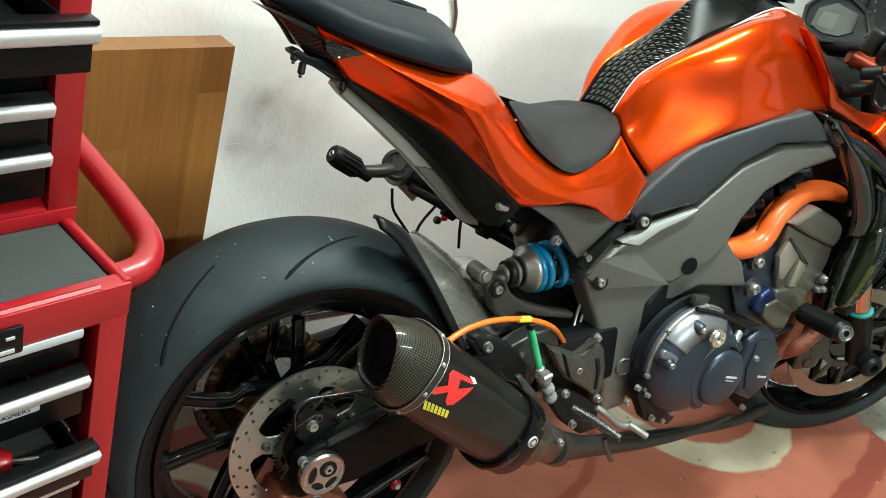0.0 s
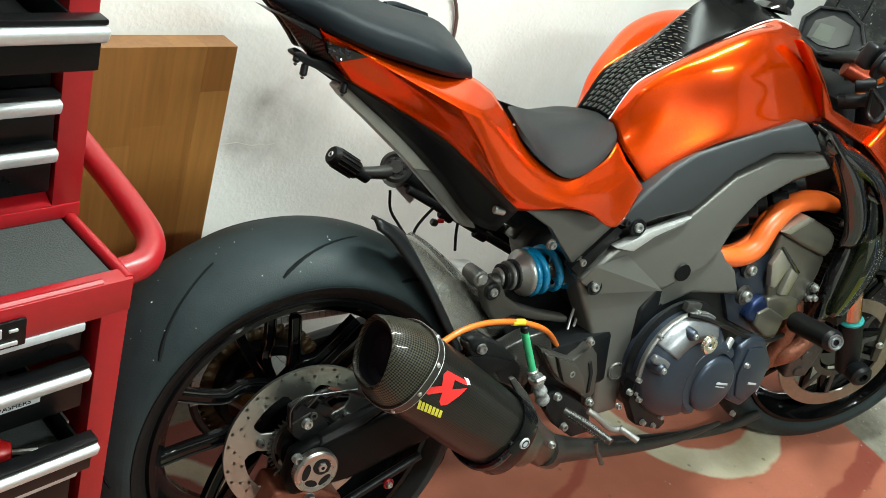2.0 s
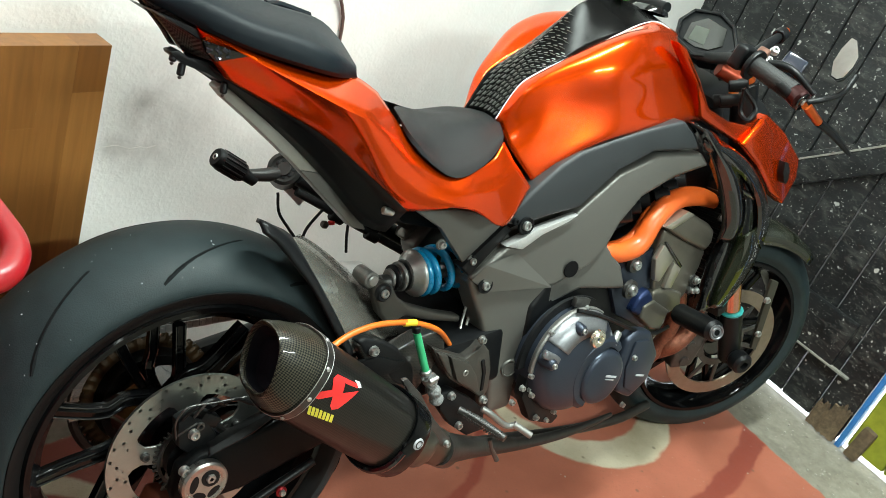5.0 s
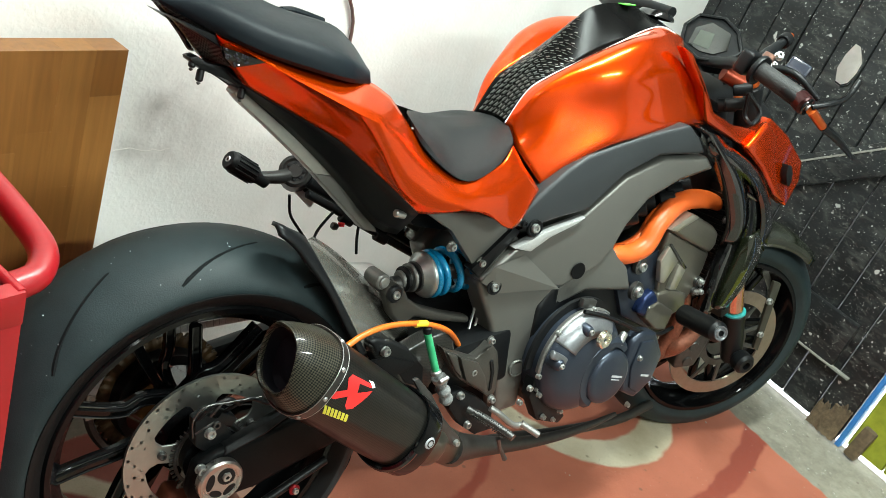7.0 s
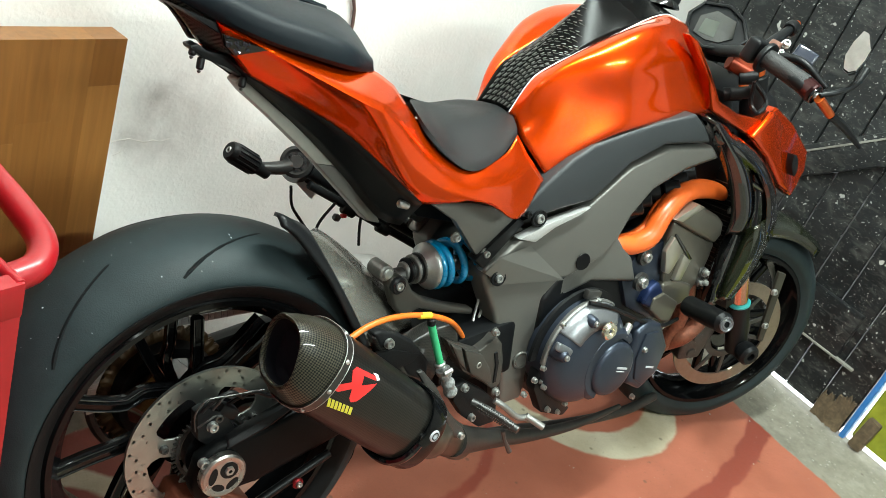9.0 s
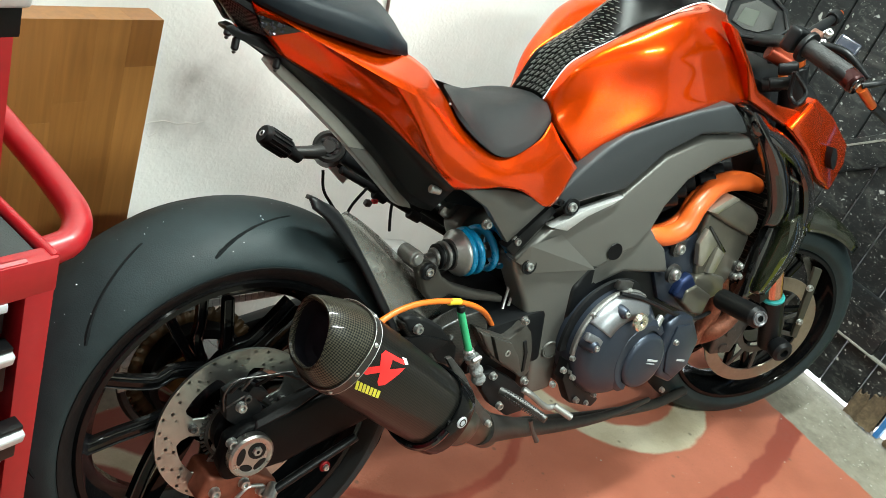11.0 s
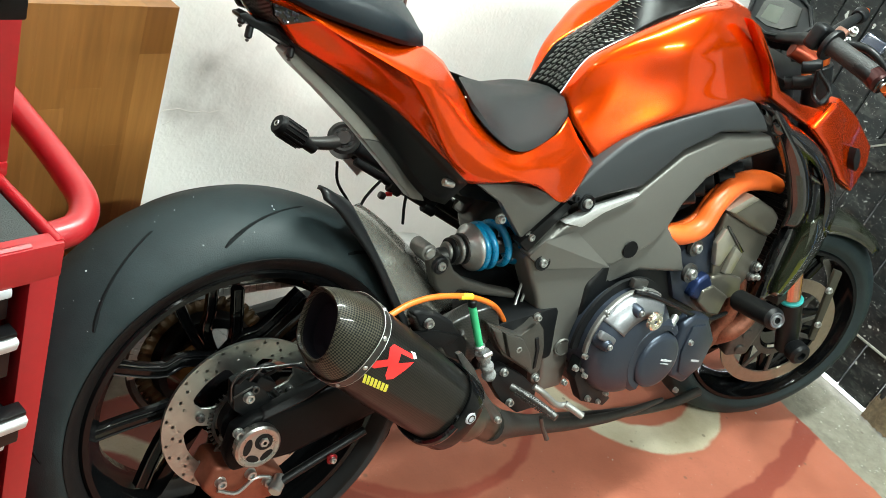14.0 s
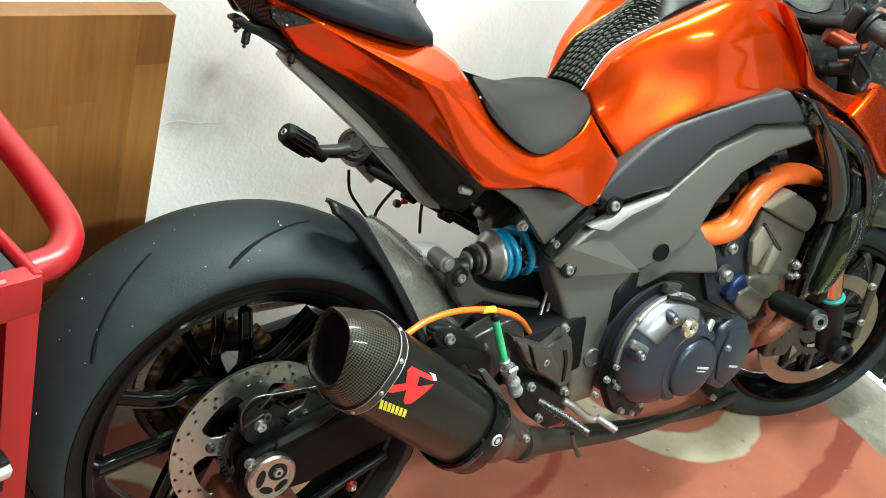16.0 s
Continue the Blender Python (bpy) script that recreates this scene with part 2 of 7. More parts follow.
def plate(pts, t, bevel=0.006, seg=3, side=1):
    """A plate with an outline of points in space, t thick towards the middle of the machine; side -1 mirrors it."""
    own = bmesh.new()
    a = [own.verts.new((x, y * side, z)) for x, y, z in pts]
    b = [own.verts.new((x, (y + t) * side, z)) for x, y, z in pts]
    own.faces.new(a)
    own.faces.new(list(reversed(b)))
    for i in range(len(a)):
        j = (i + 1) % len(a)
        own.faces.new((a[i], b[i], b[j], a[j]))
    bmesh.ops.recalc_face_normals(own, faces=own.faces)
    return bevelled(own, bevel, seg)


def box(size, m=None, bevel=0.003, seg=2, bm=None):
    own = bmesh.new()
    bmesh.ops.create_cube(own, size=1, matrix=Matrix.Diagonal((*size, 1)))
    bevelled(own, min(bevel, min(size) * 0.45), seg)
    if m is not None:
        own.transform(m)
    return merge(bm, own)


def merge(bm, own):
    if bm is None:
        return own
    me = bpy.data.meshes.new("tmp")
    own.to_mesh(me)
    own.free()
    bm.from_mesh(me)
    bpy.data.meshes.remove(me)
    return bm


def hexbolt(at, axis, r=0.009, h=0.006, bm=None, socket=True):
    bm = bm or bmesh.new()
    prof = [(0, h * 0.4), (r * 0.5, h * 0.4), (r * 0.52, h), (r * 0.9, h), (r, h * 0.7), (r, 0), (r * 1.15, 0), (r * 1.15, -h * 0.3), (0, -h * 0.3)]
    if not socket:
        prof[0:3] = [(0, h)]
    return lathe(prof, at, axis, 10, bm=bm)


def part(name, bm, material, parent=None, label="", sharp=38, thick=0.0, sub=0):
    me = bpy.data.meshes.new(name)
    bm.to_mesh(me)
    bm.free()
    me.polygons.foreach_set("use_smooth", [True] * len(me.polygons))
    me.set_sharp_from_angle(angle=radians(sharp))
    me.materials.append(material)
    ob = new(name, me)
    if parent is not None:
        ob.parent = parent
    if label:
        tagged(ob, label)
    if thick:
        md = ob.modifiers.new("solid", "SOLIDIFY")
        md.thickness, md.offset = thick, 0
    if sub:
        md = ob.modifiers.new("sub", "SUBSURF")
        md.levels = md.render_levels = sub
    return ob


def thing(name, label, category, m=None, group=""):
    ob = new(name)
    ob.empty_display_size = 0.05
    if m is not None:
        ob.matrix_world = m
    return tagged(ob, label, category, group)


def structure(name, bm, material, label=""):
    return tagged(part(name, bm, material), label, kind="structure")


# ---- the room ----
WALL0, WSLOPE = 0.47, 0.2
DOOR_X = 1.975
CEIL = 2.4


def wall_y(x):
    return WALL0 + WSLOPE * x


def nodes_of(m):
    return m.node_tree.nodes, m.node_tree.links, m.node_tree.nodes["Principled BSDF"]


def floor_material():
    """Worn concrete with a painted terracotta field, cream rings and a darker arc."""
    m = mat("painted_garage_floor", (0.15, 0.138, 0.108), 0.8, 0, (0.34, 0.315, 0.255), 28, 0.7)
    n, l, b = nodes_of(m)
    tc = n.new("ShaderNodeTexCoord")
    wob = n.new("ShaderNodeTexNoise")
    wob.inputs["Scale"].default_value, wob.inputs["Detail"].default_value = 14, 6
    l.new(tc.outputs["Object"], wob.inputs["Vector"])
    sep = n.new("ShaderNodeSeparateXYZ")
    l.new(tc.outputs["Object"], sep.inputs[0])

    def math_node(op, a, c=None):
        x = n.new("ShaderNodeMath")
        x.operation = op
        for i, v in enumerate((a, c)):
            if v is None:
                continue
            if isinstance(v, (int, float)):
                x.inputs[i].default_value = v
            else:
                l.new(v, x.inputs[i])
        return x.outputs[0]

    def soft(v, lo, hi):
        x = n.new("ShaderNodeMapRange")
        x.interpolation_type = "SMOOTHSTEP"
        x.inputs["From Min"].default_value, x.inputs["From Max"].default_value = lo, hi
        l.new(v, x.inputs["Value"])
        return x.outputs[0]

    wv = math_node("MULTIPLY", math_node("SUBTRACT", wob.outputs["Fac"], 0.5), 0.03)

    def ring(cx, cy, r0, r1, edge=0.006):
        d = n.new("ShaderNodeVectorMath")
        d.operation = "DISTANCE"
        l.new(tc.outputs["Object"], d.inputs[0])
        d.inputs[1].default_value = (cx, cy, 0)
        r = math_node("ADD", d.outputs["Value"], wv)
        return math_node("MULTIPLY", soft(r, r0 - edge, r0 + edge), math_node("SUBTRACT", 1.0, soft(r, r1 - edge, r1 + edge)))

    def mix(fac, a, colour):
        x = n.new("ShaderNodeMix")
        x.data_type = "RGBA"
        l.new(fac, x.inputs["Factor"])
        l.new(a, x.inputs["A"])
        if isinstance(colour, tuple):
            x.inputs["B"].default_value = (*colour, 1)
        else:
            l.new(colour, x.inputs["B"])
        return x.outputs["Result"]

    base = b.inputs["Base Color"].links[0].from_socket
    grime = n.new("ShaderNodeTexNoise")
    grime.inputs["Scale"].default_value, grime.inputs["Detail"].default_value = 5, 9
    l.new(tc.outputs["Object"], grime.inputs["Vector"])
    red = n.new("ShaderNodeValToRGB")
    red.color_ramp.elements[0].position, red.color_ramp.elements[1].position = 0.3, 0.75
    red.color_ramp.elements[0].color, red.color_ramp.elements[1].color = (0.35, 0.105, 0.06, 1), (0.48, 0.155, 0.095, 1)
    l.new(grime.outputs["Fac"], red.inputs[0])
    cream = n.new("ShaderNodeValToRGB")
    cream.color_ramp.elements[0].position, cream.color_ramp.elements[1].position = 0.3, 0.6
    cream.color_ramp.elements[0].color, cream.color_ramp.elements[1].color = (0.36, 0.3, 0.19, 1), (0.62, 0.56, 0.42, 1)
    l.new(grime.outputs["Fac"], cream.inputs[0])
    xs = math_node("ADD", sep.outputs["X"], wv)
    ys = math_node("SUBTRACT", math_node("ADD", sep.outputs["Y"], wv), math_node("MULTIPLY", sep.outputs["X"], 0.12))
    field = math_node("MULTIPLY", math_node("SUBTRACT", 1.0, soft(xs, 1.703, 1.711)), math_node("MULTIPLY", soft(ys, -0.82, -0.8), math_node("SUBTRACT", 1.0, soft(ys, 0.36, 0.37))))
    c = mix(field, base, red.outputs[0])
    c = mix(math_node("MULTIPLY", math_node("MULTIPLY", ring(1.098, 1.066, 1.287, 9.0), ring(0.794, 2.355, 0.0, 2.667)), field), c, (0.25, 0.05, 0.03))
    c = mix(math_node("MULTIPLY", ring(0.55, 0.32, 0.335, 0.36), field), c, (0.3, 0.06, 0.035))
    c = mix(math_node("MULTIPLY", ring(1.227, 0.206, 0.0, 0.29), ring(1.22, 0.268, 0.256, 9.0)), c, cream.outputs[0])
    c = mix(ring(-0.2075, 0.036, 0.237, 0.2825), c, cream.outputs[0])
    spots = n.new("ShaderNodeTexVoronoi")
    spots.inputs["Scale"].default_value = 16
    l.new(tc.outputs["Object"], spots.inputs["Vector"])
    c = mix(math_node("MULTIPLY", math_node("SUBTRACT", 1.0, soft(spots.outputs["Distance"], 0.05, 0.11)), 0.55), c, (0.1, 0.07, 0.045))
    for sc, lo, hi, amt, tone in ((70, 0.05, 0.16, 0.5, (0.09, 0.06, 0.04)), (41, 0.03, 0.09, 0.6, (0.6, 0.5, 0.38))):
        sp = n.new("ShaderNodeTexVoronoi")
        sp.inputs["Scale"].default_value = sc
        l.new(tc.outputs["Object"], sp.inputs["Vector"])
        c = mix(math_node("MULTIPLY", math_node("MULTIPLY", math_node("SUBTRACT", 1.0, soft(sp.outputs["Distance"], lo, hi)), amt), soft(grime.outputs["Fac"], 0.42, 0.6)), c, tone)
    worn = n.new("ShaderNodeTexNoise")
    worn.inputs["Scale"].default_value, worn.inputs["Detail"].default_value, worn.inputs["Roughness"].default_value = 220, 6, 0.7
    l.new(tc.outputs["Object"], worn.inputs["Vector"])
    c = mix(math_node("MULTIPLY", soft(worn.outputs["Fac"], 0.5, 0.75), 0.3), c, (0.16, 0.09, 0.06))
    l.new(c, b.inputs["Base Color"])
    rough = math_node("SUBTRACT", 0.85, math_node("MULTIPLY", field, 0.28))
    l.new(rough, b.inputs["Roughness"])
    return m


def splatter_material(name, dark, dark2, spot, amount):
    """Old dark paint with flung pale spots and grime."""
    m = mat(name, dark, 0.42, 0, dark2, 18, 0.5, 60)
    n, l, b = nodes_of(m)
    tc = n.new("ShaderNodeTexCoord")
    last = b.inputs["Base Color"].links[0].from_socket
    for sc, lo, hi, amt, tone in (((4, 3, 9), 0.47, 0.76, 0.75, (0.03, 0.034, 0.035)), ((16, 12, 30), 0.53, 0.76, 0.6, (0.1, 0.1, 0.092)), ((60, 50, 90), 0.57, 0.74, 0.5, (0.15, 0.15, 0.135))):
        mp = n.new("ShaderNodeMapping")
        mp.inputs["Scale"].default_value, mp.inputs["Rotation"].default_value = sc, (0.6, 0, 0)
        l.new(tc.outputs["Object"], mp.inputs[0])
        cl = n.new("ShaderNodeTexNoise")
        cl.inputs["Scale"].default_value, cl.inputs["Detail"].default_value, cl.inputs["Distortion"].default_value = 1.0, 10, 1.2
        l.new(mp.outputs[0], cl.inputs["Vector"])
        mr = n.new("ShaderNodeMapRange")
        mr.inputs["From Min"].default_value, mr.inputs["From Max"].default_value, mr.inputs["To Max"].default_value = lo, hi, amt
        l.new(cl.outputs["Fac"], mr.inputs["Value"])
        mx = n.new("ShaderNodeMix")
        mx.data_type = "RGBA"
        l.new(mr.outputs[0], mx.inputs["Factor"])
        l.new(last, mx.inputs["A"])
        mx.inputs["B"].default_value = (*tone, 1)
        last = mx.outputs["Result"]
    for scale, lo, hi, seed, part_of in ((95, 0.08, 0.16, 0.0, amount - 0.12), (38, 0.10, 0.15, 3.0, amount - 0.1), (17, 0.09, 0.13, 7.0, amount - 0.12)):
        mp = n.new("ShaderNodeMapping")
        mp.inputs["Location"].default_value = (seed, seed * 2, seed * 3)
        l.new(tc.outputs["Object"], mp.inputs[0])
        wob = n.new("ShaderNodeTexNoise")
        wob.inputs["Scale"].default_value = scale * 1.6
        l.new(mp.outputs[0], wob.inputs["Vector"])
        add = n.new("ShaderNodeMix")
        add.data_type = "VECTOR"
        add.inputs["Factor"].default_value = 0.35 / scale * 3
        l.new(mp.outputs[0], add.inputs["A"])
        l.new(wob.outputs["Color"], add.inputs["B"])
        vo = n.new("ShaderNodeTexVoronoi")
        vo.inputs["Scale"].default_value = scale
        l.new(add.outputs["Result"], vo.inputs["Vector"])
        mr = n.new("ShaderNodeMapRange")
        mr.inputs["From Min"].default_value, mr.inputs["From Max"].default_value = hi, lo
        l.new(vo.outputs["Distance"], mr.inputs["Value"])
        gate = n.new("ShaderNodeTexNoise")
        gate.inputs["Scale"].default_value = 3.5
        l.new(mp.outputs[0], gate.inputs["Vector"])
        gr = n.new("ShaderNodeMapRange")
        gr.inputs["From Min"].default_value, gr.inputs["From Max"].default_value = 0.62 - part_of, 0.7 - part_of
        l.new(gate.outputs["Fac"], gr.inputs["Value"])
        mu = n.new("ShaderNodeMath")
        mu.operation = "MULTIPLY"
        l.new(mr.outputs[0], mu.inputs[0])
        l.new(gr.outputs[0], mu.inputs[1])
        mx = n.new("ShaderNodeMix")
        mx.data_type = "RGBA"
        l.new(mu.outputs[0], mx.inputs["Factor"])
        l.new(last, mx.inputs["A"])
        mx.inputs["B"].default_value = (*spot, 1)
        last = mx.outputs["Result"]
    l.new(last, b.inputs["Base Color"])
    return m


def wall_material():
    """White plaster with smudges, one wide painted-in shade and hairline scuffs."""
    m = mat("rough_white_plaster", (0.73, 0.72, 0.69), 0.88, 0, (0.83, 0.82, 0.795), 9, 0.26, 120)
    n, l, b = nodes_of(m)
    tc = n.new("ShaderNodeTexCoord")
    last = b.inputs["Base Color"].links[0].from_socket
    ang = math.degrees(math.atan(WSLOPE))
    inv = pose(0.3, wall_y(0.3), CEIL / 2, 0, 0, ang).inverted()
    # The second, widest patch paints the wall's soft shadow gradient; the others are smudges.
    for x, z, r, depth in ((0.045, 0.632, 0.055, 1.0), (0.09, 0.60, 0.19, 0.5), (0.0, 0.556, 0.04, 0.5), (0.04, 0.55, 0.07, 0.35)):
        d = n.new("ShaderNodeVectorMath")
        d.operation = "DISTANCE"
        wob = n.new("ShaderNodeTexNoise")
        wob.inputs["Scale"].default_value, wob.inputs["Detail"].default_value = 25, 5
        l.new(tc.outputs["Object"], wob.inputs["Vector"])
        l.new(tc.outputs["Object"], d.inputs[0])
        d.inputs[1].default_value = (x, wall_y(x), z)
        mr = n.new("ShaderNodeMapRange")
        mr.interpolation_type = "SMOOTHSTEP"
        mr.inputs["From Min"].default_value, mr.inputs["From Max"].default_value, mr.inputs["To Min"].default_value, mr.inputs["To Max"].default_value = 0.0, r, depth, 0.0
        l.new(d.outputs["Value"], mr.inputs["Value"])
        mu = n.new("ShaderNodeMath")
        mu.operation = "MULTIPLY"
        l.new(mr.outputs[0], mu.inputs[0])
        l.new(wob.outputs["Fac"], mu.inputs[1])
        mx = n.new("ShaderNodeMix")
        mx.data_type = "RGBA"
        l.new(mu.outputs[0], mx.inputs["Factor"])
        l.new(last, mx.inputs["A"])
        mx.inputs["B"].default_value = (0.13, 0.10, 0.085, 1)
        last = mx.outputs["Result"]
    l.new(last, b.inputs["Base Color"])
    return m


def room():
    M_CEIL = mat("ceiling_plaster", (0.68, 0.67, 0.65), 0.9, 0, bump=0.3)
    M_DULL = mat("dull_garage_wall", (0.2, 0.195, 0.185), 0.9, 0, bump=0.3)
    ang = math.degrees(math.atan(WSLOPE))
    structure("wall_north", box((4.6, 0.2, CEIL), pose(0.3, wall_y(0.3), CEIL / 2, 0, 0, ang) @ pose(0, 0.1, 0), 0), wall_material())
    wall = bpy.data.objects["wall_north"]
    M_SCUFF = mat("grey_scuff", (0.55, 0.52, 0.49), 0.9)
    for pts in (((-0.027, 0.55), (-0.013, 0.558), (0.012, 0.56), (0.04, 0.551), (0.06, 0.553)), ((-0.013, 0.53), (-0.006, 0.533), (0.001, 0.536)), ((0.05, 0.556), (0.07, 0.549), (0.089, 0.553))):
        part("scuff", tube([(x, wall_y(x) - 0.0002, z) for x, z in pts], 0.0006, 5), M_SCUFF, wall)
    structure("wall_south", box((4.2, 0.2, CEIL), pose(0.3, -2.4, CEIL / 2), 0), M_DULL)
    structure("wall_west", box((0.2, 3.6, CEIL), pose(-1.7, -0.9, CEIL / 2), 0), M_DULL)
    structure("ceiling", box((4.6, 4.2, 0.15), pose(0.3, -0.7, CEIL + 0.075), 0), M_CEIL)
    structure("floor", box((5.2, 4.4, 0.2), pose(0.7, -0.7, -0.1), 0), floor_material())


def door_wall():
    """Ledged and braced plank doors that close the end of the garage."""
    dark = splatter_material("spattered_black_door_paint", (0.003, 0.0037, 0.0042), (0.012, 0.0138, 0.0155), (0.42, 0.42, 0.4), 0.36)
    green = mat("weathered_green_paint", (0.16, 0.19, 0.01), 0.6, 0, (0.36, 0.38, 0.03), 22, 0.6)
    rot = mat("rotten_brown_wood", (0.035, 0.024, 0.016), 0.9, 0, (0.2, 0.14, 0.08), 60, 1.0)
    blue = mat("blue_edge_paint", (0.02, 0.16, 0.5), 0.45, 0, (0.06, 0.25, 0.6), 40)
    sky = bpy.data.materials.new("daylight_outside")
    sky.use_nodes = True
    e = sky.node_tree.nodes["Principled BSDF"]
    e.inputs["Emission Color"].default_value, e.inputs["Emission Strength"].default_value = (0.85, 0.93, 1.0, 1), 3.0
    outside = box((0.02, 2.4, 0.6), pose(2.25, -0.3, 0.3), 0)
    box((0.235, 2.4, 0.004), pose(2.12, -0.3, 0.003), 0, bm=outside)
    structure("backdrop", outside, sky, "bright daylight outside the door")
    M_DULL = mat("grey_rendered_wall", (0.35, 0.34, 0.32), 0.9, 0, bump=0.4)
    structure("wall_east", box((0.16, 1.9, CEIL), pose(DOOR_X + 0.1, -1.57, CEIL / 2), 0), M_DULL)
    structure("wall_east_lintel", box((0.16, 2.2, 0.3), pose(DOOR_X + 0.1, -0.1, CEIL - 0.15), 0), M_DULL)

    def leaf(name, y0, y1, step, material, label, z0):
        root = tagged(new(name), label, "door", kind="structure")
        y, i = y0, 0
        while y < y1 - 0.01:
            w = min(step * random.uniform(0.92, 1.08), y1 - y)
            off = random.uniform(-0.002, 0.002)
            lo = z0 + random.uniform(-0.004, 0.006)
            part("plank", box((0.026, w - 0.003, 2.08 - lo), pose(DOOR_X + 0.013 + off, y + w / 2, (2.08 + lo) / 2), 0.003, 1), material, root)
            y += w
        return root

    d = leaf("door_1", -0.225, 0.9, 0.108, dark, "black plank garage door spattered with paint, daylight below it", 0.022)
    part("ledge", box((0.024, 0.98, 0.15), pose(DOOR_X - 0.012, 0.39, 0.272), 0.004), dark, d)
    part("ledge", box((0.024, 1.05, 0.15), pose(DOOR_X - 0.012, 0.35, 1.6), 0.004), dark, d)
    part("brace", box((0.024, 1.2, 0.092), pose(DOOR_X - 0.0125, 0.19, 0.713, -38, 0, 0), 0.004), dark, d)
    worn = mat("worn_pale_paint_edge", (0.16, 0.16, 0.14), 0.7, 0, (0.36, 0.35, 0.31), 60, 0.5)
    part("worn_edge", box((0.006, 0.6, 0.006), pose(DOOR_X - 0.0255, 0.16, 0.772, -38, 0, 0), 0.001), worn, d, "pale worn edge of the brace")
    part("worn_edge", box((0.016, 0.21, 0.007), pose(DOOR_X - 0.020, -0.055, 0.199), 0.002), worn, d, "pale worn edge of the ledge")
    random.seed(21)
    for j, (ya, yb, top) in enumerate(((-0.125, -0.175, 0.1), (-0.168, -0.222, 0.135))):
        foot = bmesh.new()
        ys = np.linspace(ya, yb, 13)
        low = [(y, 0.004 + random.uniform(0, 0.006)) for y in ys]
        high = [(y, top * random.uniform(0.8, 1.0)) for y in ys]
        rows = []
        for off in (-0.012 - 0.003 * j, 0.003):
            rows.append([[(DOOR_X + off + random.uniform(-0.002, 0.002), y, z0 + (z1 - z0) * f) for f in (0, 0.4, 0.8, 1)] for (y, z0), (_, z1) in zip(low, high)])
        for r in rows:
            grid(foot, r)
        grid(foot, [[rows[0][i][3], rows[1][i][3]] for i in range(13)])
        bmesh.ops.recalc_face_normals(foot, faces=foot.faces)
        part("rotten_foot", foot, rot, d, "rotten brown foot of the plank")
    part("edge_strip", box((0.034, 0.016, 2.05), pose(DOOR_X + 0.008, -0.236, 1.03), 0.003), blue, d, "blue painted door edge")
    g = leaf("door_2", -0.62, -0.25, 0.11, dark, "dark plank door with a weathered yellow-green foot", 0.4)
    for i in range(3):
        part("plank_foot", box((0.026, 0.117, 0.37), pose(DOOR_X + 0.012, -0.312 - 0.12 * i, 0.213), 0.004, 1), green, g, "yellow-green painted plank foot")
    part("hinge_foot", box((0.03, 0.04, 0.11), pose(DOOR_X - 0.006, -0.285, 0.06, 4, 0, 0), 0.008), rot, g, "rusty iron foot")


def board():
    M_WOOD = mat("oak_worktop", (0.36, 0.18, 0.06), 0.42, 0, (0.47, 0.26, 0.1), 6, 0.1, coat=0.25)
    n, l, b = nodes_of(M_WOOD)
    tc = n.new("ShaderNodeTexCoord")
    mp = n.new("ShaderNodeMapping")
    mp.inputs["Scale"].default_value = (90, 90, 5)
    l.new(tc.outputs["Object"], mp.inputs[0])
    nz = n.new("ShaderNodeTexNoise")
    nz.inputs["Scale"].default_value, nz.inputs["Detail"].default_value, nz.inputs["Distortion"].default_value = 1.0, 6, 0.6
    l.new(mp.outputs[0], nz.inputs["Vector"])
    oi = n.new("ShaderNodeObjectInfo")
    base = n.new("ShaderNodeValToRGB")
    base.color_ramp.elements[0].color, base.color_ramp.elements[1].color = (0.2, 0.08, 0.017, 1), (0.29, 0.128, 0.032, 1)
    l.new(oi.outputs["Random"], base.inputs[0])
    mx = n.new("ShaderNodeMix")
    mx.data_type, mx.blend_type = "RGBA", "MULTIPLY"
    mr = n.new("ShaderNodeMapRange")
    mr.inputs["From Min"].default_value, mr.inputs["From Max"].default_value, mr.inputs["To Min"].default_value, mr.inputs["To Max"].default_value = 0.3, 0.7, 0.82, 1.08
    l.new(nz.outputs["Fac"], mr.inputs["Value"])
    mx.inputs["Factor"].default_value = 1
    l.new(base.outputs[0], mx.inputs["A"])
    l.new(mr.outputs[0], mx.inputs["B"])
    l.new(mx.outputs["Result"], b.inputs["Base Color"])
    ang = math.degrees(math.atan(0.24))
    root = thing("worktop_board", "thick oiled oak worktop board standing upright against the wall", "wooden board", pose(-0.056, 0.449, 0, 0, 0, ang))
    W, T = 0.5, 0.042
    random.seed(4)
    x, col = 0.0, 0
    while x < W - 0.01:
        w = min(0.052, W - x)
        z = 0.0 if col % 2 else -0.12
        while z < 0.762:
            h = random.uniform(0.22, 0.42)
            z1 = min(z + h, 0.762)
            z0 = max(z, 0.0)
            if 0.762 - z1 < 0.07:
                z1 = 0.762
            if z1 > z0:
                part("stave", box((w, T, z1 - z0), pose(-x - w / 2, -T / 2, (z0 + z1) / 2), 0.0001, 1), M_WOOD, root)
            z = z1
        x += w
        col += 1


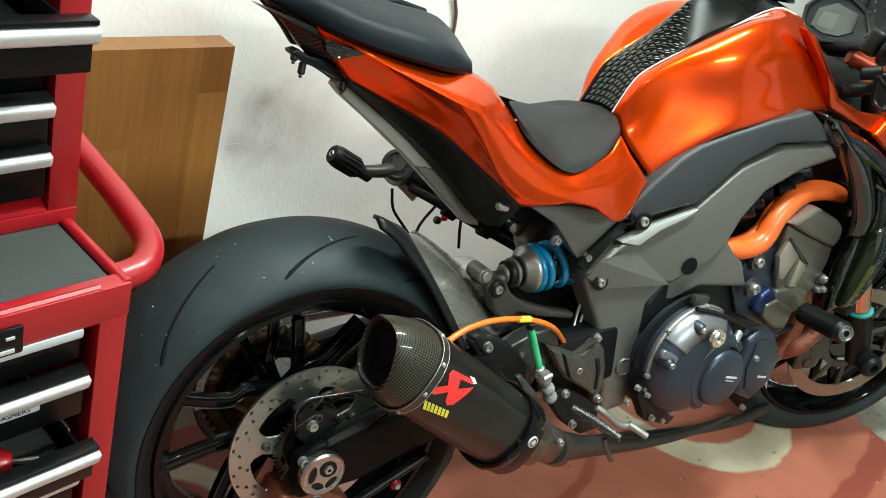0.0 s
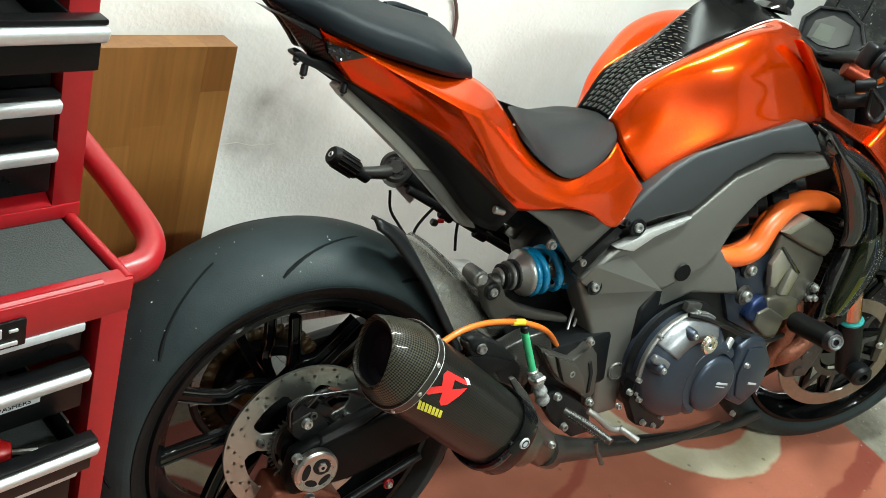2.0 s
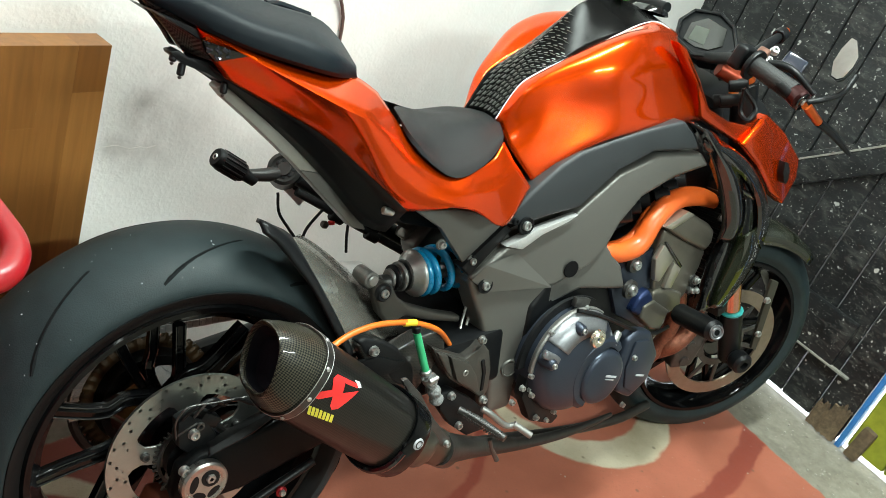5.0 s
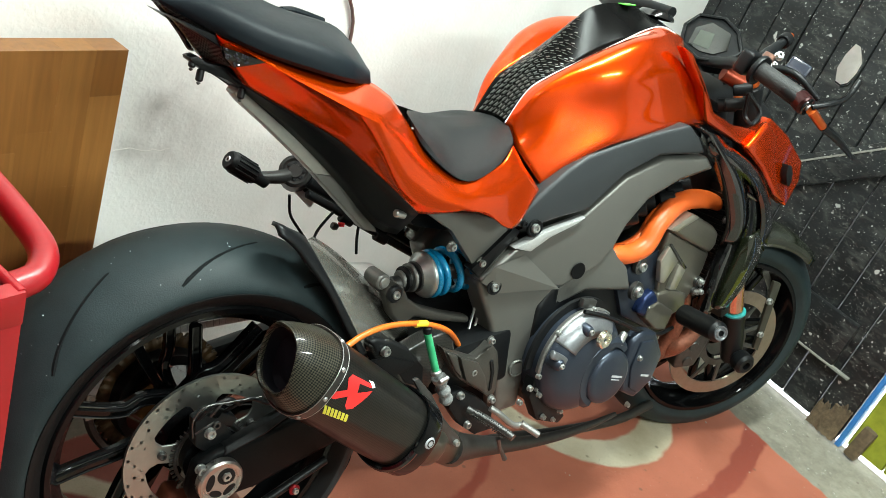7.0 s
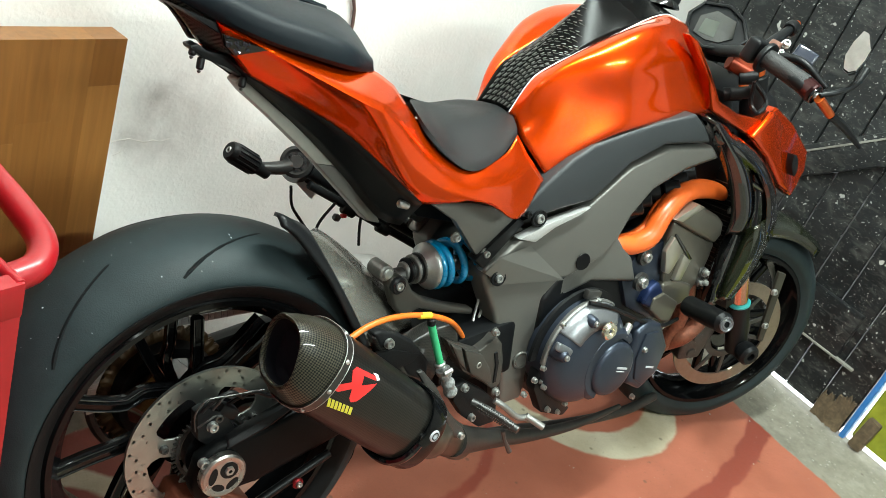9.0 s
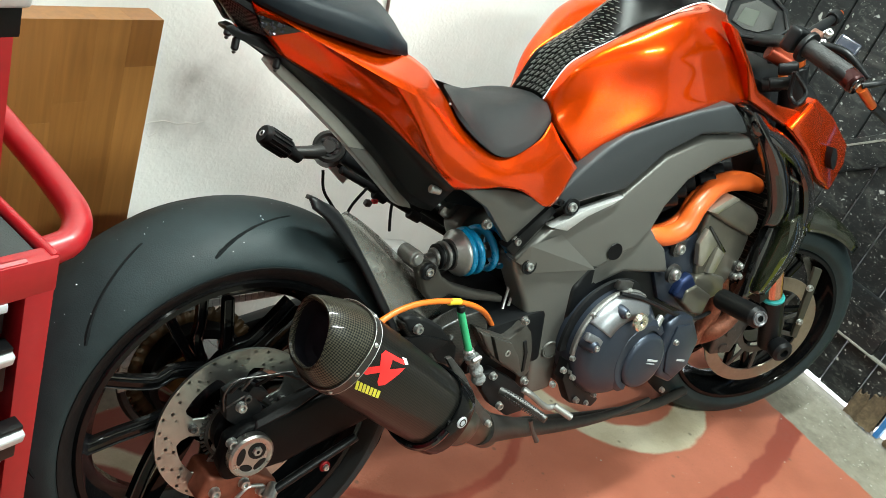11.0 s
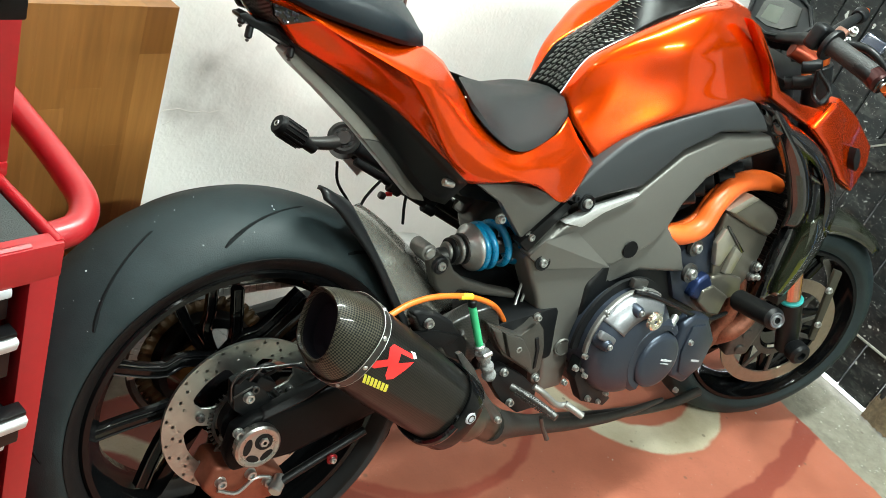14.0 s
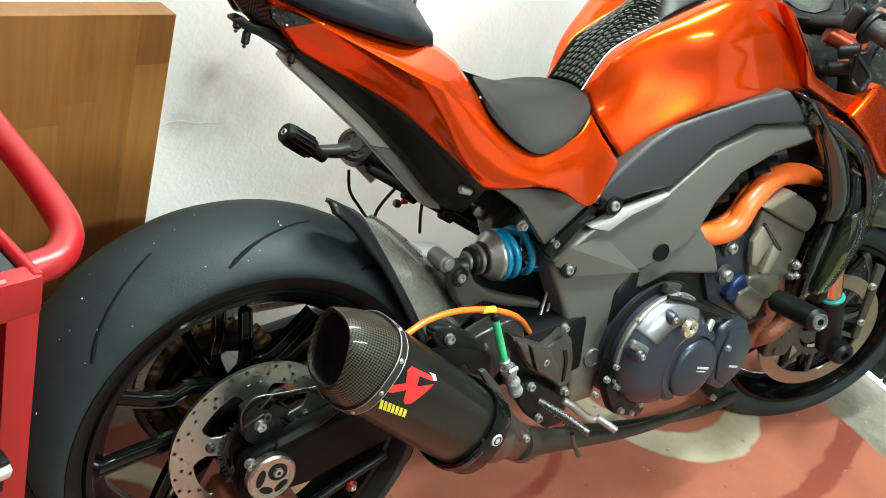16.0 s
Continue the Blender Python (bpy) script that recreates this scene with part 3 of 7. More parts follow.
def toolbox():
    root = thing("tool_cabinet", "red roller tool cabinet with black drawers and a grey rubber mat", "tool cabinet", pose(-0.327, -0.147, 0, 0, 0, 17))
    # body: sides, back, columns, fascia
    def slab(name, u0, u1, d0, d1, z0, z1, material, parent, label="", bev=0.003):
        return part(name, box((u1 - u0, d1 - d0, z1 - z0), pose((u0 + u1) / 2, (d0 + d1) / 2, (z0 + z1) / 2), bev), material, parent, label)

    slab("side_panel", -0.004, 0.0, 0.003, 0.46, 0.09, 0.742, M_TOOL, root)
    slab("side_panel", -0.69, -0.686, 0.003, 0.46, 0.09, 0.742, M_TOOL, root)
    slab("back_panel", -0.686, -0.004, 0.456, 0.46, 0.09, 0.742, M_TOOL, root)
    slab("base", -0.686, -0.004, 0.004, 0.456, 0.09, 0.12, M_TOOL, root)
    for u in (-0.03, -0.687):
        part("column", prism([(u, 0.09), (u + 0.027, 0.09), (u + 0.027, 0.715), (u, 0.715)], 0.0, 0.03, 0.002), M_TOOL, root)
    slab("fascia", -0.687, 0.0, 0.0, 0.02, 0.712, 0.752, M_TOOL, root, bev=0.004)
    slab("fascia_trim", -0.66, -0.045, -0.001, 0.004, 0.703, 0.713, M_DECAL_GREY, root, "grey strip under the fascia")
    plate = slab("name_plate", -0.36, -0.102, -0.004, 0.0, 0.711, 0.740, M_DRAWER, root, "black name plate with silver lettering worn away")
    for u, w, z, h in ((-0.114, 0.008, 0.731, 0.003), (-0.1255, 0.003, 0.731, 0.010), (-0.136, 0.008, 0.731, 0.003), (-0.150, 0.003, 0.731, 0.010), (-0.162, 0.008, 0.731, 0.003), (-0.14, 0.06, 0.717, 0.004)):
        part("plate_mark", box((w, 0.002, h), pose(u, -0.005, z), 0.001), M_TRIMALU, plate)
    slab("top", -0.686, -0.004, 0.02, 0.456, 0.734, 0.739, M_TOOL, root)
    slab("rubber_mat", -0.675, -0.012, 0.016, 0.44, 0.739, 0.7475, M_MAT, root, "grey ribbed rubber mat", 0.002)
    part("side_lip", tube([(-0.004, 0.004, 0.747), (-0.004, 0.2, 0.747), (-0.004, 0.455, 0.747)], 0.0065, 10), M_TOOL, root)
    part("front_lip", tube([(-0.687, 0.006, 0.749), (-0.3, 0.006, 0.749), (-0.03, 0.006, 0.749)], 0.005, 8), M_TOOL, root)
    part("push_handle", tube([(-0.004, 0.03, 0.735), (0.03, 0.034, 0.738), (0.053, 0.06, 0.742), (0.064, 0.11, 0.744), (0.074, 0.2, 0.746), (0.08, 0.31, 0.748), (0.06, 0.365, 0.748), (-0.004, 0.385, 0.748)], 0.0145, 16, 48), M_TOOL, root, "red tubular push handle")
    for u in (-0.06, -0.63):
        for dd in (0.06, 0.4):
            w = part("castor", lathe([(0, -0.015), (0.035, -0.015), (0.042, -0.008), (0.042, 0.008), (0.035, 0.015), (0, 0.015)], (u, dd, 0.042), (1, 0, 0), 24), M_SATIN, root)
            part("castor_fork", box((0.04, 0.03, 0.05), pose(u, dd, 0.075), 0.003), M_STEEL, w)

    def drawer(parent, u0, u1, d, z0, z1, e, deep=0.4, content=False, trim=True):
        """One drawer pulled out by e, with an aluminium pull along its top edge."""
        f = part("drawer", box((u1 - u0, 0.012, z1 - z0), pose((u0 + u1) / 2, d - e + 0.006, (z0 + z1) / 2), 0.002), M_DRAWER, parent, "black steel drawer pulled open" if e > 0.02 else "")
        if trim:
            part("pull", box((u1 - u0 + 0.002, 0.012, 0.0135), pose((u0 + u1) / 2, d - e - 0.006, z1 - 0.0065, 14, 0, 0), 0.004, 3), M_TRIMALU, f, "pale aluminium drawer pull")
            part("pull_lip", box((u1 - u0, 0.016, 0.005), pose((u0 + u1) / 2, d - e, z1 + 0.0035), 0.0015), M_DRAWER, f)
        if e > 0.02:
            part("tray", box((u1 - u0 - 0.02, deep, 0.003), pose((u0 + u1) / 2, d - e + 0.012 + deep / 2, z0 + 0.006), 0), M_DRAWER, f)
            part("tray_mat", box((u1 - u0 - 0.03, deep - 0.01, 0.003), pose((u0 + u1) / 2, d - e + 0.012 + deep / 2, z0 + 0.0095), 0), M_MAT, f)
            for u in (u0 + 0.009, u1 - 0.009):
                part("tray_side", box((0.0025, deep, (z1 - z0) * 0.8), pose(u, d - e + 0.012 + deep / 2, z0 + (z1 - z0) * 0.42), 0), M_DRAWER, f)
                part("runner", box((0.006, deep, 0.012), pose(u + (0.005 if u > (u0 + u1) / 2 else -0.005), d + 0.01 + deep / 2, z0 + 0.02), 0), M_STEEL, f)
        return f

    drawer(root, -0.655, -0.04, 0.012, 0.667, 0.700, 0.0, trim=False)
    a = drawer(root, -0.655, -0.04, 0.006, 0.605, 0.660, 0.006)
    lab = part("label_tape", box((0.052, 0.0012, 0.0095), pose(-0.109, -0.0008, 0.636), 0), M_DECAL_GREY, a, "grey label tape with black lettering")
    cu = bpy.data.curves.new("lettering", "FONT")
    cu.body, cu.size, cu.align_x, cu.align_y, cu.extrude = "WASHERS", 0.0078, "CENTER", "CENTER", 0.0002
    tmp = new("tmp_text", cu)
    dg = bpy.context.evaluated_depsgraph_get()
    me = bpy.data.meshes.new_from_object(tmp.evaluated_get(dg))
    bpy.data.objects.remove(tmp)
    bm = bmesh.new()
    bm.from_mesh(me)
    bm.transform(pose(-0.109, -0.0017, 0.636, 90, 0, 0))
    part("lettering", bm, M_DRAWER, lab, "the word washers")
    drawer(root, -0.655, -0.04, 0.006, 0.545, 0.587, 0.036)
    for z in (0.455, 0.375, 0.295, 0.2):
        drawer(root, -0.655, -0.04, 0.006, z, z + 0.07, 0.004)
    # screwdriver lying in the open drawer
    sd = thing("screwdriver", "red and black screwdriver lying in the open drawer", "screwdriver", root.matrix_world @ pose(-0.137, 0.024, 0.563, 0, 0, -22))
    M_SDR = mat("red_tool_handle", (0.5, 0.012, 0.012), 0.35, coat=0.3)
    part("handle", lathe([(0, -0.02), (0.009, -0.02), (0.012, -0.012), (0.013, 0.0), (0.0125, 0.02), (0.014, 0.03), (0.010, 0.038), (0.0, 0.04)], (0, 0, 0), (1, 0, 0), 14), M_SDR, sd)
    part("grip_sleeve", lathe([(0.0142, -0.016), (0.0145, 0.0), (0.0142, 0.018)], (-0.03, 0, 0), (1, 0, 0), 14), M_SATIN, sd)
    part("shaft", tube([(0.036, 0, 0), (0.062, 0, 0)], 0.003, 8), M_STEEL, sd)
    # chest on the cabinet
    ch = thing("tool_chest", "red tool chest with black drawers standing on the cabinet", "tool chest", root.matrix_world @ pose(0, 0, 0.7475))
    C0 = 0.118
    slab("side_panel", 0.002, 0.006, C0 + 0.003, 0.44, 0.0, 0.42, M_TOOL, ch)
    slab("side_panel", -0.682, -0.678, C0 + 0.003, 0.44, 0.0, 0.42, M_TOOL, ch)
    slab("back_panel", -0.678, 0.002, 0.436, 0.44, 0.0, 0.42, M_TOOL, ch)
    slab("lid", -0.682, 0.006, C0, 0.44, 0.42, 0.435, M_TOOL, ch)
    for u in (-0.023, -0.68):
        part("column", prism([(u, 0.016), (u + 0.029, 0.016), (u + 0.029, 0.42), (u, 0.42)], C0, C0 + 0.03, 0.002), M_TOOL, ch)
    slab("bottom_rail", -0.682, 0.006, C0 - 0.002, C0 + 0.03, 0.0, 0.0165, M_TOOL, ch)
    bm = bmesh.new()
    grid(bm, [[(-0.67, C0, 0.0165), (-0.024, C0, 0.0165)], [(-0.67, C0 + 0.02, 0.03), (-0.024, C0 + 0.02, 0.03)]])
    part("rail_slope", bm, M_TOOL, ch, thick=0.002)
    top = drawer(ch, -0.65, -0.026, C0, 0.190, 0.233, 0.062, 0.28)
    drawer(ch, -0.65, -0.027, C0 + 0.006, 0.090, 0.1355, 0.006)
    drawer(ch, -0.65, -0.027, C0 + 0.006, 0.034, 0.085, 0.006)
    drawer(ch, -0.65, -0.027, C0 + 0.012, 0.140, 0.185, 0.0, trim=False)
    drawer(ch, -0.65, -0.027, C0 + 0.006, 0.246, 0.305, 0.004)
    drawer(ch, -0.65, -0.027, C0 + 0.006, 0.31, 0.4, 0.004)
    M_PAPER = mat("printed_paper", (0.7, 0.7, 0.68), 0.7)
    pp = thing("printed_sheet", "white sheet with black stripes lying in the open top drawer", "paper", ch.matrix_world @ pose(-0.13, C0 - 0.005, 0.203, 0, 0, 5))
    part("sheet", box((0.12, 0.08, 0.0008), None, 0), M_PAPER, pp)
    random.seed(9)
    x = -0.055
    while x < 0.055:
        w = random.choice((0.0015, 0.0025, 0.004))
        part("stripe", box((w, 0.06, 0.0003), pose(x, 0.002, 0.0006), 0), M_DRAWER, pp)
        x += w + random.choice((0.002, 0.0035))


def ceiling_lights():
    glow = bpy.data.materials.new("glowing_tube")
    glow.use_nodes = True
    e = glow.node_tree.nodes["Principled BSDF"]
    e.inputs["Emission Color"].default_value, e.inputs["Emission Strength"].default_value = (0.97, 1, 0.92, 1), 6.0
    for tx, ty, tz, turn, watts in TUBES:
        r = thing("ceiling_light", "white batten light with a fluorescent tube on the ceiling", "ceiling light", pose(tx, ty, tz, 0, 0, turn), "batten lights")
        part("batten", box((1.25, 0.1, 0.06), pose(0, 0, 0.04), 0.006), M_WHITE, r)
        for s in (-0.03, 0.03):
            part("tube", tube([(-0.6, s, -0.005), (0.6, s, -0.005)], 0.013, 12), glow, r)


def wall_cable():
    c = thing("wall_cable", "thin brown cable hanging down the white wall", "cable")
    M_CABLE = mat("brown_cable", (0.12, 0.07, 0.06), 0.5)
    pts = [(x, wall_y(x) - 0.006, z) for x, z in ((0.33, 1.6), (0.35, 1.1), (0.389, 0.877), (0.417, 0.835), (0.434, 0.80), (0.441, 0.754), (0.449, 0.724), (0.46, 0.6))]
    part("cable", tube(pts, 0.0035, 8, 40), M_CABLE, c)


def debris():
    """Crumbs of mortar and wood on the bare concrete by the doors."""
    random.seed(31)
    M_CRUMB = mat("pale_mortar_crumb", (0.35, 0.32, 0.26), 0.9, 0, (0.6, 0.57, 0.5), 80, jitter=0.3)
    bm = bmesh.new()
    for i in range(300):
        x, y = random.uniform(1.74, 1.968), random.uniform(-0.6, 0.3)
        if random.random() < 0.15:
            x, y = random.uniform(0.3, 1.7), random.uniform(-0.5, 0.0)
        r = random.choice((0.0008, 0.0011, 0.0015, 0.0026)) * random.uniform(0.7, 1.2)
        box((r * 2, r * 1.5, r), pose(x, y, r * 0.5, 0, 0, random.uniform(0, 180)), r * 0.3, 1, bm)
    tagged(part("floor_crumbs", bm, M_CRUMB), "pale crumbs scattered on the concrete by the door", "debris", kind="stuff")


room()
debris()
door_wall()
board()
toolbox()
ceiling_lights()
wall_cable()


# ---- the motorcycle ----
BIKE = thing("motorcycle", "orange and black naked sport motorcycle leaning on its side stand", "motorcycle", pose(0, 0, 0, -13, 0, 0))
RW = V3((0, 0, 0.315))
FW = V3((1.435, 0, 0.30))
CASTER = radians(24.5)
STEER = Matrix.Translation((1.4, 0, 0.3)) @ Matrix.Rotation(-0.342, 4, Vector((-math.sin(CASTER), 0, math.cos(CASTER)))) @ Matrix.Translation((-1.4, 0, -0.3))


def steered(bm):
    bm.transform(STEER)
    return bm


def crown(rim, out, half, bead):
    h = out - rim
    right = [(rim, bead), (rim + 0.012, bead + 0.004), (rim + 0.27 * h, half * 0.97), (rim + 0.34 * h, half * 0.985), (rim + 0.44 * h, half * 0.965), (rim + 0.56 * h, half * 0.905), (rim + 0.72 * h, half * 0.765), (rim + 0.86 * h, half * 0.55), (rim + 0.955 * h, half * 0.3), (out, 0)]
    pts = cr([(a, b, 0) for a, b in right + [(a, -b) for a, b in right[-2::-1]]], 41)
    return [(q[0], q[1]) for q in pts]


def wheel(name, c, rim_r, out, half, bead, spokes, wheel_mat, steer, label):
    w = part(name, lathe([(0.045, -0.05), (0.05, -0.06), (0.052, 0.06), (0.045, 0.05)], c, n=32, closed=True) if not steer else steered(lathe([(0.035, -0.05), (0.045, -0.06), (0.045, 0.06), (0.035, 0.05)], c, n=32, closed=True)), wheel_mat, BIKE, label)
    fix = steered if steer else (lambda b: b)
    part("tyre", fix(lathe(crown(rim_r, out, half, bead), c, n=96)), M_TYRE, w)
    b = bead
    rim = [(rim_r + 0.004, b - 0.012), (rim_r + 0.006, b + 0.003), (rim_r + 0.002, b + 0.007), (rim_r - 0.006, b + 0.006), (rim_r - 0.012, b - 0.006), (rim_r - 0.028, b - 0.028), (rim_r - 0.034, 0.0), (rim_r - 0.028, -b + 0.028), (rim_r - 0.012, -b + 0.006), (rim_r - 0.006, -b - 0.006), (rim_r + 0.006, -b - 0.003), (rim_r + 0.004, -b + 0.012)]
    part("rim", fix(lathe(rim, c, n=96)), M_WHEEL, w, "gloss black wheel rim")
    for h, a, wd in spokes:
        a0, a1 = radians(h), radians(a)
        p0 = c + Vector((math.cos(a0), 0, math.sin(a0))) * 0.055
        p1 = c + Vector((math.cos(a1), 0, math.sin(a1))) * (rim_r - 0.022)
        d = p1 - p0
        m = Matrix.Translation((p0 + p1) / 2) @ d.to_track_quat("X", "Y").to_matrix().to_4x4()
        sp = box((d.length + 0.01, wd * 1.3, wd), m @ pose(0, 0, 0), 0.004, 2)
        part("spoke", fix(sp), M_WHEEL, w)
    return w


def drilled_disc(r0, r1, th, at, cols, rows, hole):
    """A brake disc with rows of drilled holes, each a real opening."""
    bm = bmesh.new()
    for f in (-th / 2, th / 2):
        for i in range(rows):
            for j in range(cols):
                ra, rb = r0 + (r1 - r0) * i / rows, r0 + (r1 - r0) * (i + 1) / rows
                sh = 0.5 * (i % 2)
                a, b = 2 * math.pi * (j + sh) / cols, 2 * math.pi * (j + 1 + sh) / cols
                m, rm = (a + b) / 2, (ra + rb) / 2
                outer = [(ra, a), (ra, m), (ra, b), (rm, b), (rb, b), (rb, m), (rb, a), (rm, a)]
                vo = [bm.verts.new((r * math.cos(t), f, r * math.sin(t))) for r, t in outer]
                if hole and (j + i) % 3 != 2:
                    vi = []
                    for r, t in outer:
                        dx, dz = r * math.cos(t) - rm * math.cos(m), r * math.sin(t) - rm * math.sin(m)
                        q = hole / math.hypot(dx, dz)
                        vi.append(bm.verts.new((rm * math.cos(m) + dx * q, f, rm * math.sin(m) + dz * q)))
                    for e in range(8):
                        g = (e + 1) % 8
                        bm.faces.new((vo[e], vo[g], vi[g], vi[e]))
                else:
                    bm.faces.new(vo)
    for r in (r0, r1):
        grid(bm, [[(r * math.cos(t), f, r * math.sin(t)) for f in (-th / 2, th / 2)] for t in np.linspace(0, 2 * math.pi, 72, endpoint=False)], close_u=True)
    bmesh.ops.remove_doubles(bm, verts=bm.verts, dist=1e-5)
    bm.transform(Matrix.Translation(at))
    return bm


def rod(a, b, r, n=14, bev=0.002):
    """A turned bar with eased ends from a to b."""
    a, b = V3(a), V3(b)
    L = (b - a).length
    return lathe([(0, 0), (r - bev, 0), (r, bev), (r, L - bev), (r - bev, L), (0, L)], a, b - a, n)


def bolt_part(at, axis, parent, r=0.008, h=0.006, material=None, label=""):
    return part("bolt", hexbolt(at, axis, r, h), material or M_STEEL, parent, label)


RIGHT = (0, -1, 0)
REAR_SPOKES = ((30, 40, 0.018), (5, -4, 0.018), (310, 320, 0.018), (275, 268, 0.018), (238, 243, 0.018))
FRONT_SPOKES = tuple((18 + 36 * i, 18 + 36 * i + (9 if i % 2 else -9), 0.015) for i in range(10))


def rear_wheel():
    w = wheel("rear_wheel", RW, 0.226, 0.318, 0.098, 0.079, REAR_SPOKES, M_WHEEL, False, "black rear wheel with a wide worn tyre")
    bm = bmesh.new()
    prof = sorted((abs(b), a) for a, b in crown(0.226, 0.318, 0.098, 0.079) if b <= 0 and a > 0.265)
    for i in range(9):
        t = radians(77 + 40 * i)
        for s in (-1, 1):
            pts = []
            for u in np.linspace(0, 1, 14):
                ang, lat = t + (0 if s < 0 else 0.35) + 0.48 * u, s * (0.032 + 0.054 * u)
                rr = np.interp(abs(lat), [q[0] for q in prof], [q[1] for q in prof]) - 0.0036
                pts.append((RW.x + rr * math.cos(ang), lat, RW.z + rr * math.sin(ang)))
            tube(pts, [0.003] + [0.004] * 12 + [0.003], 7, bm=bm)
    # Bars instead of cuts: the shade inside each groove is put into their colour.
    part("tread_groove", bm, mat("groove_shade_rubber", (0.0055, 0.007, 0.0078), 0.8, 0, spec=0.1), w.children[0], "worn tread grooves")
    part("bead_band", lathe([(0.2325, -0.0835), (0.238, -0.0888), (0.246, -0.0945), (0.2525, -0.0978), (0.2545, -0.0978), (0.2552, -0.095)], RW, (0, 1, 0), 96), M_TYRE_DARK, w.children[0])
    for path, wd in (([(-0.194, -0.05, 0.404), (-0.12, -0.05, 0.388), (-0.091, -0.045, 0.397), (-0.033, -0.03, 0.382)], 0.011), ([(0.074, -0.05, 0.493), (0.018, -0.05, 0.433), (-0.005, -0.045, 0.423), (-0.024, -0.03, 0.381)], 0.0105), ([(-0.023, -0.045, 0.503), (-0.019, -0.045, 0.462), (-0.014, -0.04, 0.422), (-0.016, -0.03, 0.379)], 0.009), ([(-0.092, 0.0, 0.468), (-0.072, 0.0, 0.429), (-0.053, 0.0, 0.398), (-0.026, 0.0, 0.355)], 0.0085), ([(-0.04, 0.0, 0.484), (-0.039, 0.0, 0.442), (-0.042, 0.0, 0.415), (-0.017, 0.0, 0.353)], 0.0085), ([(-0.215, -0.05, 0.297), (-0.164, -0.05, 0.311), (-0.114, -0.05, 0.322), (-0.037, -0.03, 0.335)], 0.011), ([(-0.132, -0.05, 0.198), (-0.116, -0.05, 0.252), (-0.096, -0.05, 0.294), (-0.036, -0.03, 0.325)], 0.011)):
        sp = part("spoke", tube(path, [wd, wd, wd, wd * 1.3], 6, 18), M_WHEEL, w)
        run = [V3(q) for q in cr(path, 18)]
        for e in (-1, 1):
            line = []
            for i, q in enumerate(run):
                d = (run[min(i + 1, 17)] - run[max(i - 1, 0)]).normalized()
                line.append(q + d.cross(V3((0, 1, 0))).normalized() * (e * wd * 0.72) + V3((0, -wd * 0.75, 0)))
            part("spoke_ridge", tube(line, 0.0017, 8), M_GLOSS, sp)
    random.seed(17)
    dust = bmesh.new()
    for i in range(34):
        ang, lat = random.uniform(radians(70), radians(200)), -random.uniform(0.0, 0.09)
        rr = np.interp(abs(lat), [q[0] for q in prof], [q[1] for q in prof]) + 0.0002
        s = random.choice((0.0005, 0.0006, 0.0009, 0.0013))
        box((s * 2, s * 1.4, s), Matrix.Translation((RW.x + rr * math.cos(ang), lat, RW.z + rr * math.sin(ang))) @ pose(0, 0, 0, random.uniform(0, 90), random.uniform(0, 90), 0), s * 0.3, 1, dust)
    tagged(part("grit", dust, M_DECAL_GREY, w.children[0]), kind="stuff")
    at = RW + V3((0, -0.085, 0))
    d = part("brake_disc", drilled_disc(0.094, 0.125, 0.005, at, 36, 3, 0.0027), M_DISC, w, "drilled steel brake disc")
    for i in range(5):
        a = 2 * math.pi * i / 5 + 0.5
        m = Matrix.Translation(at) @ Matrix.Rotation(-a, 4, "Y")
        arm = prism([(0.04, -0.022), (0.058, -0.015), (0.074, -0.014), (0.085, -0.021), (0.0925, -0.036), (0.0945, -0.05), (0.097, -0.05), (0.1, 0.0), (0.097, 0.05), (0.0945, 0.05), (0.0925, 0.036), (0.085, 0.021), (0.074, 0.014), (0.058, 0.015), (0.04, 0.022)], -0.002, 0.002, 0.0008, 1)
        arm.transform(m)
        part("disc_arm", arm, M_DISC, d)
        b = hexbolt((0.072, -0.004, 0), RIGHT, 0.006, 0.005)
        b.transform(m)
        part("bolt", b, M_DARKSTEEL, d)
    part("disc_hub", lathe([(0.02, -0.012), (0.044, -0.012), (0.046, 0.02), (0.02, 0.02)], at, RIGHT, 32), M_SATIN, d)
    cb = part("caliper_hanger", prism([(-0.048, 0.397), (-0.032, 0.405), (-0.005, 0.391), (0.013, 0.365), (0.005, 0.341), (-0.022, 0.338), (-0.043, 0.356)], -0.128, -0.105, 0.004, 2), M_SATIN, d)
    bolt_part((-0.024, -0.13, 0.375), RIGHT, cb, 0.0075, 0.006)
    for path, r in [([(-0.047, -0.125, 0.37), (-0.052, -0.13, 0.401), (-0.039, -0.133, 0.421), (-0.009, -0.133, 0.422), (0.049, -0.13, 0.42)], 0.0014), ([(-0.027, -0.13, 0.402), (-0.019, -0.134, 0.417), (-0.007, -0.13, 0.427)], 0.0017), ([(-0.047, -0.13, 0.378), (-0.036, -0.134, 0.388), (-0.023, -0.134, 0.395)], 0.0013)]:
        part("sensor_lead", tube(path, r, 8, 24), M_DARKSTEEL, cb)
    abs_ring = bmesh.new()
    for i in range(48):
        a = 2 * math.pi * i / 48
        b2 = box((0.006, 0.003, 0.0022), Matrix.Translation(at + V3((0, -0.006, 0))) @ Matrix.Rotation(-a, 4, "Y") @ pose(0.058, 0, 0), 0, 1)
        merge(abs_ring, b2)
    lathe([(0.05, 0.005), (0.055, 0.005), (0.055, 0.008), (0.05, 0.008)], at, RIGHT, 40, True, abs_ring)
    part("sensor_ring", abs_ring, M_DARKSTEEL, d, "toothed wheel speed ring")
    gold = mat("gold_sprocket", (0.045, 0.023, 0.008), 0.5, 0.4, (0.09, 0.048, 0.017), 60)
    spk = bmesh.new()
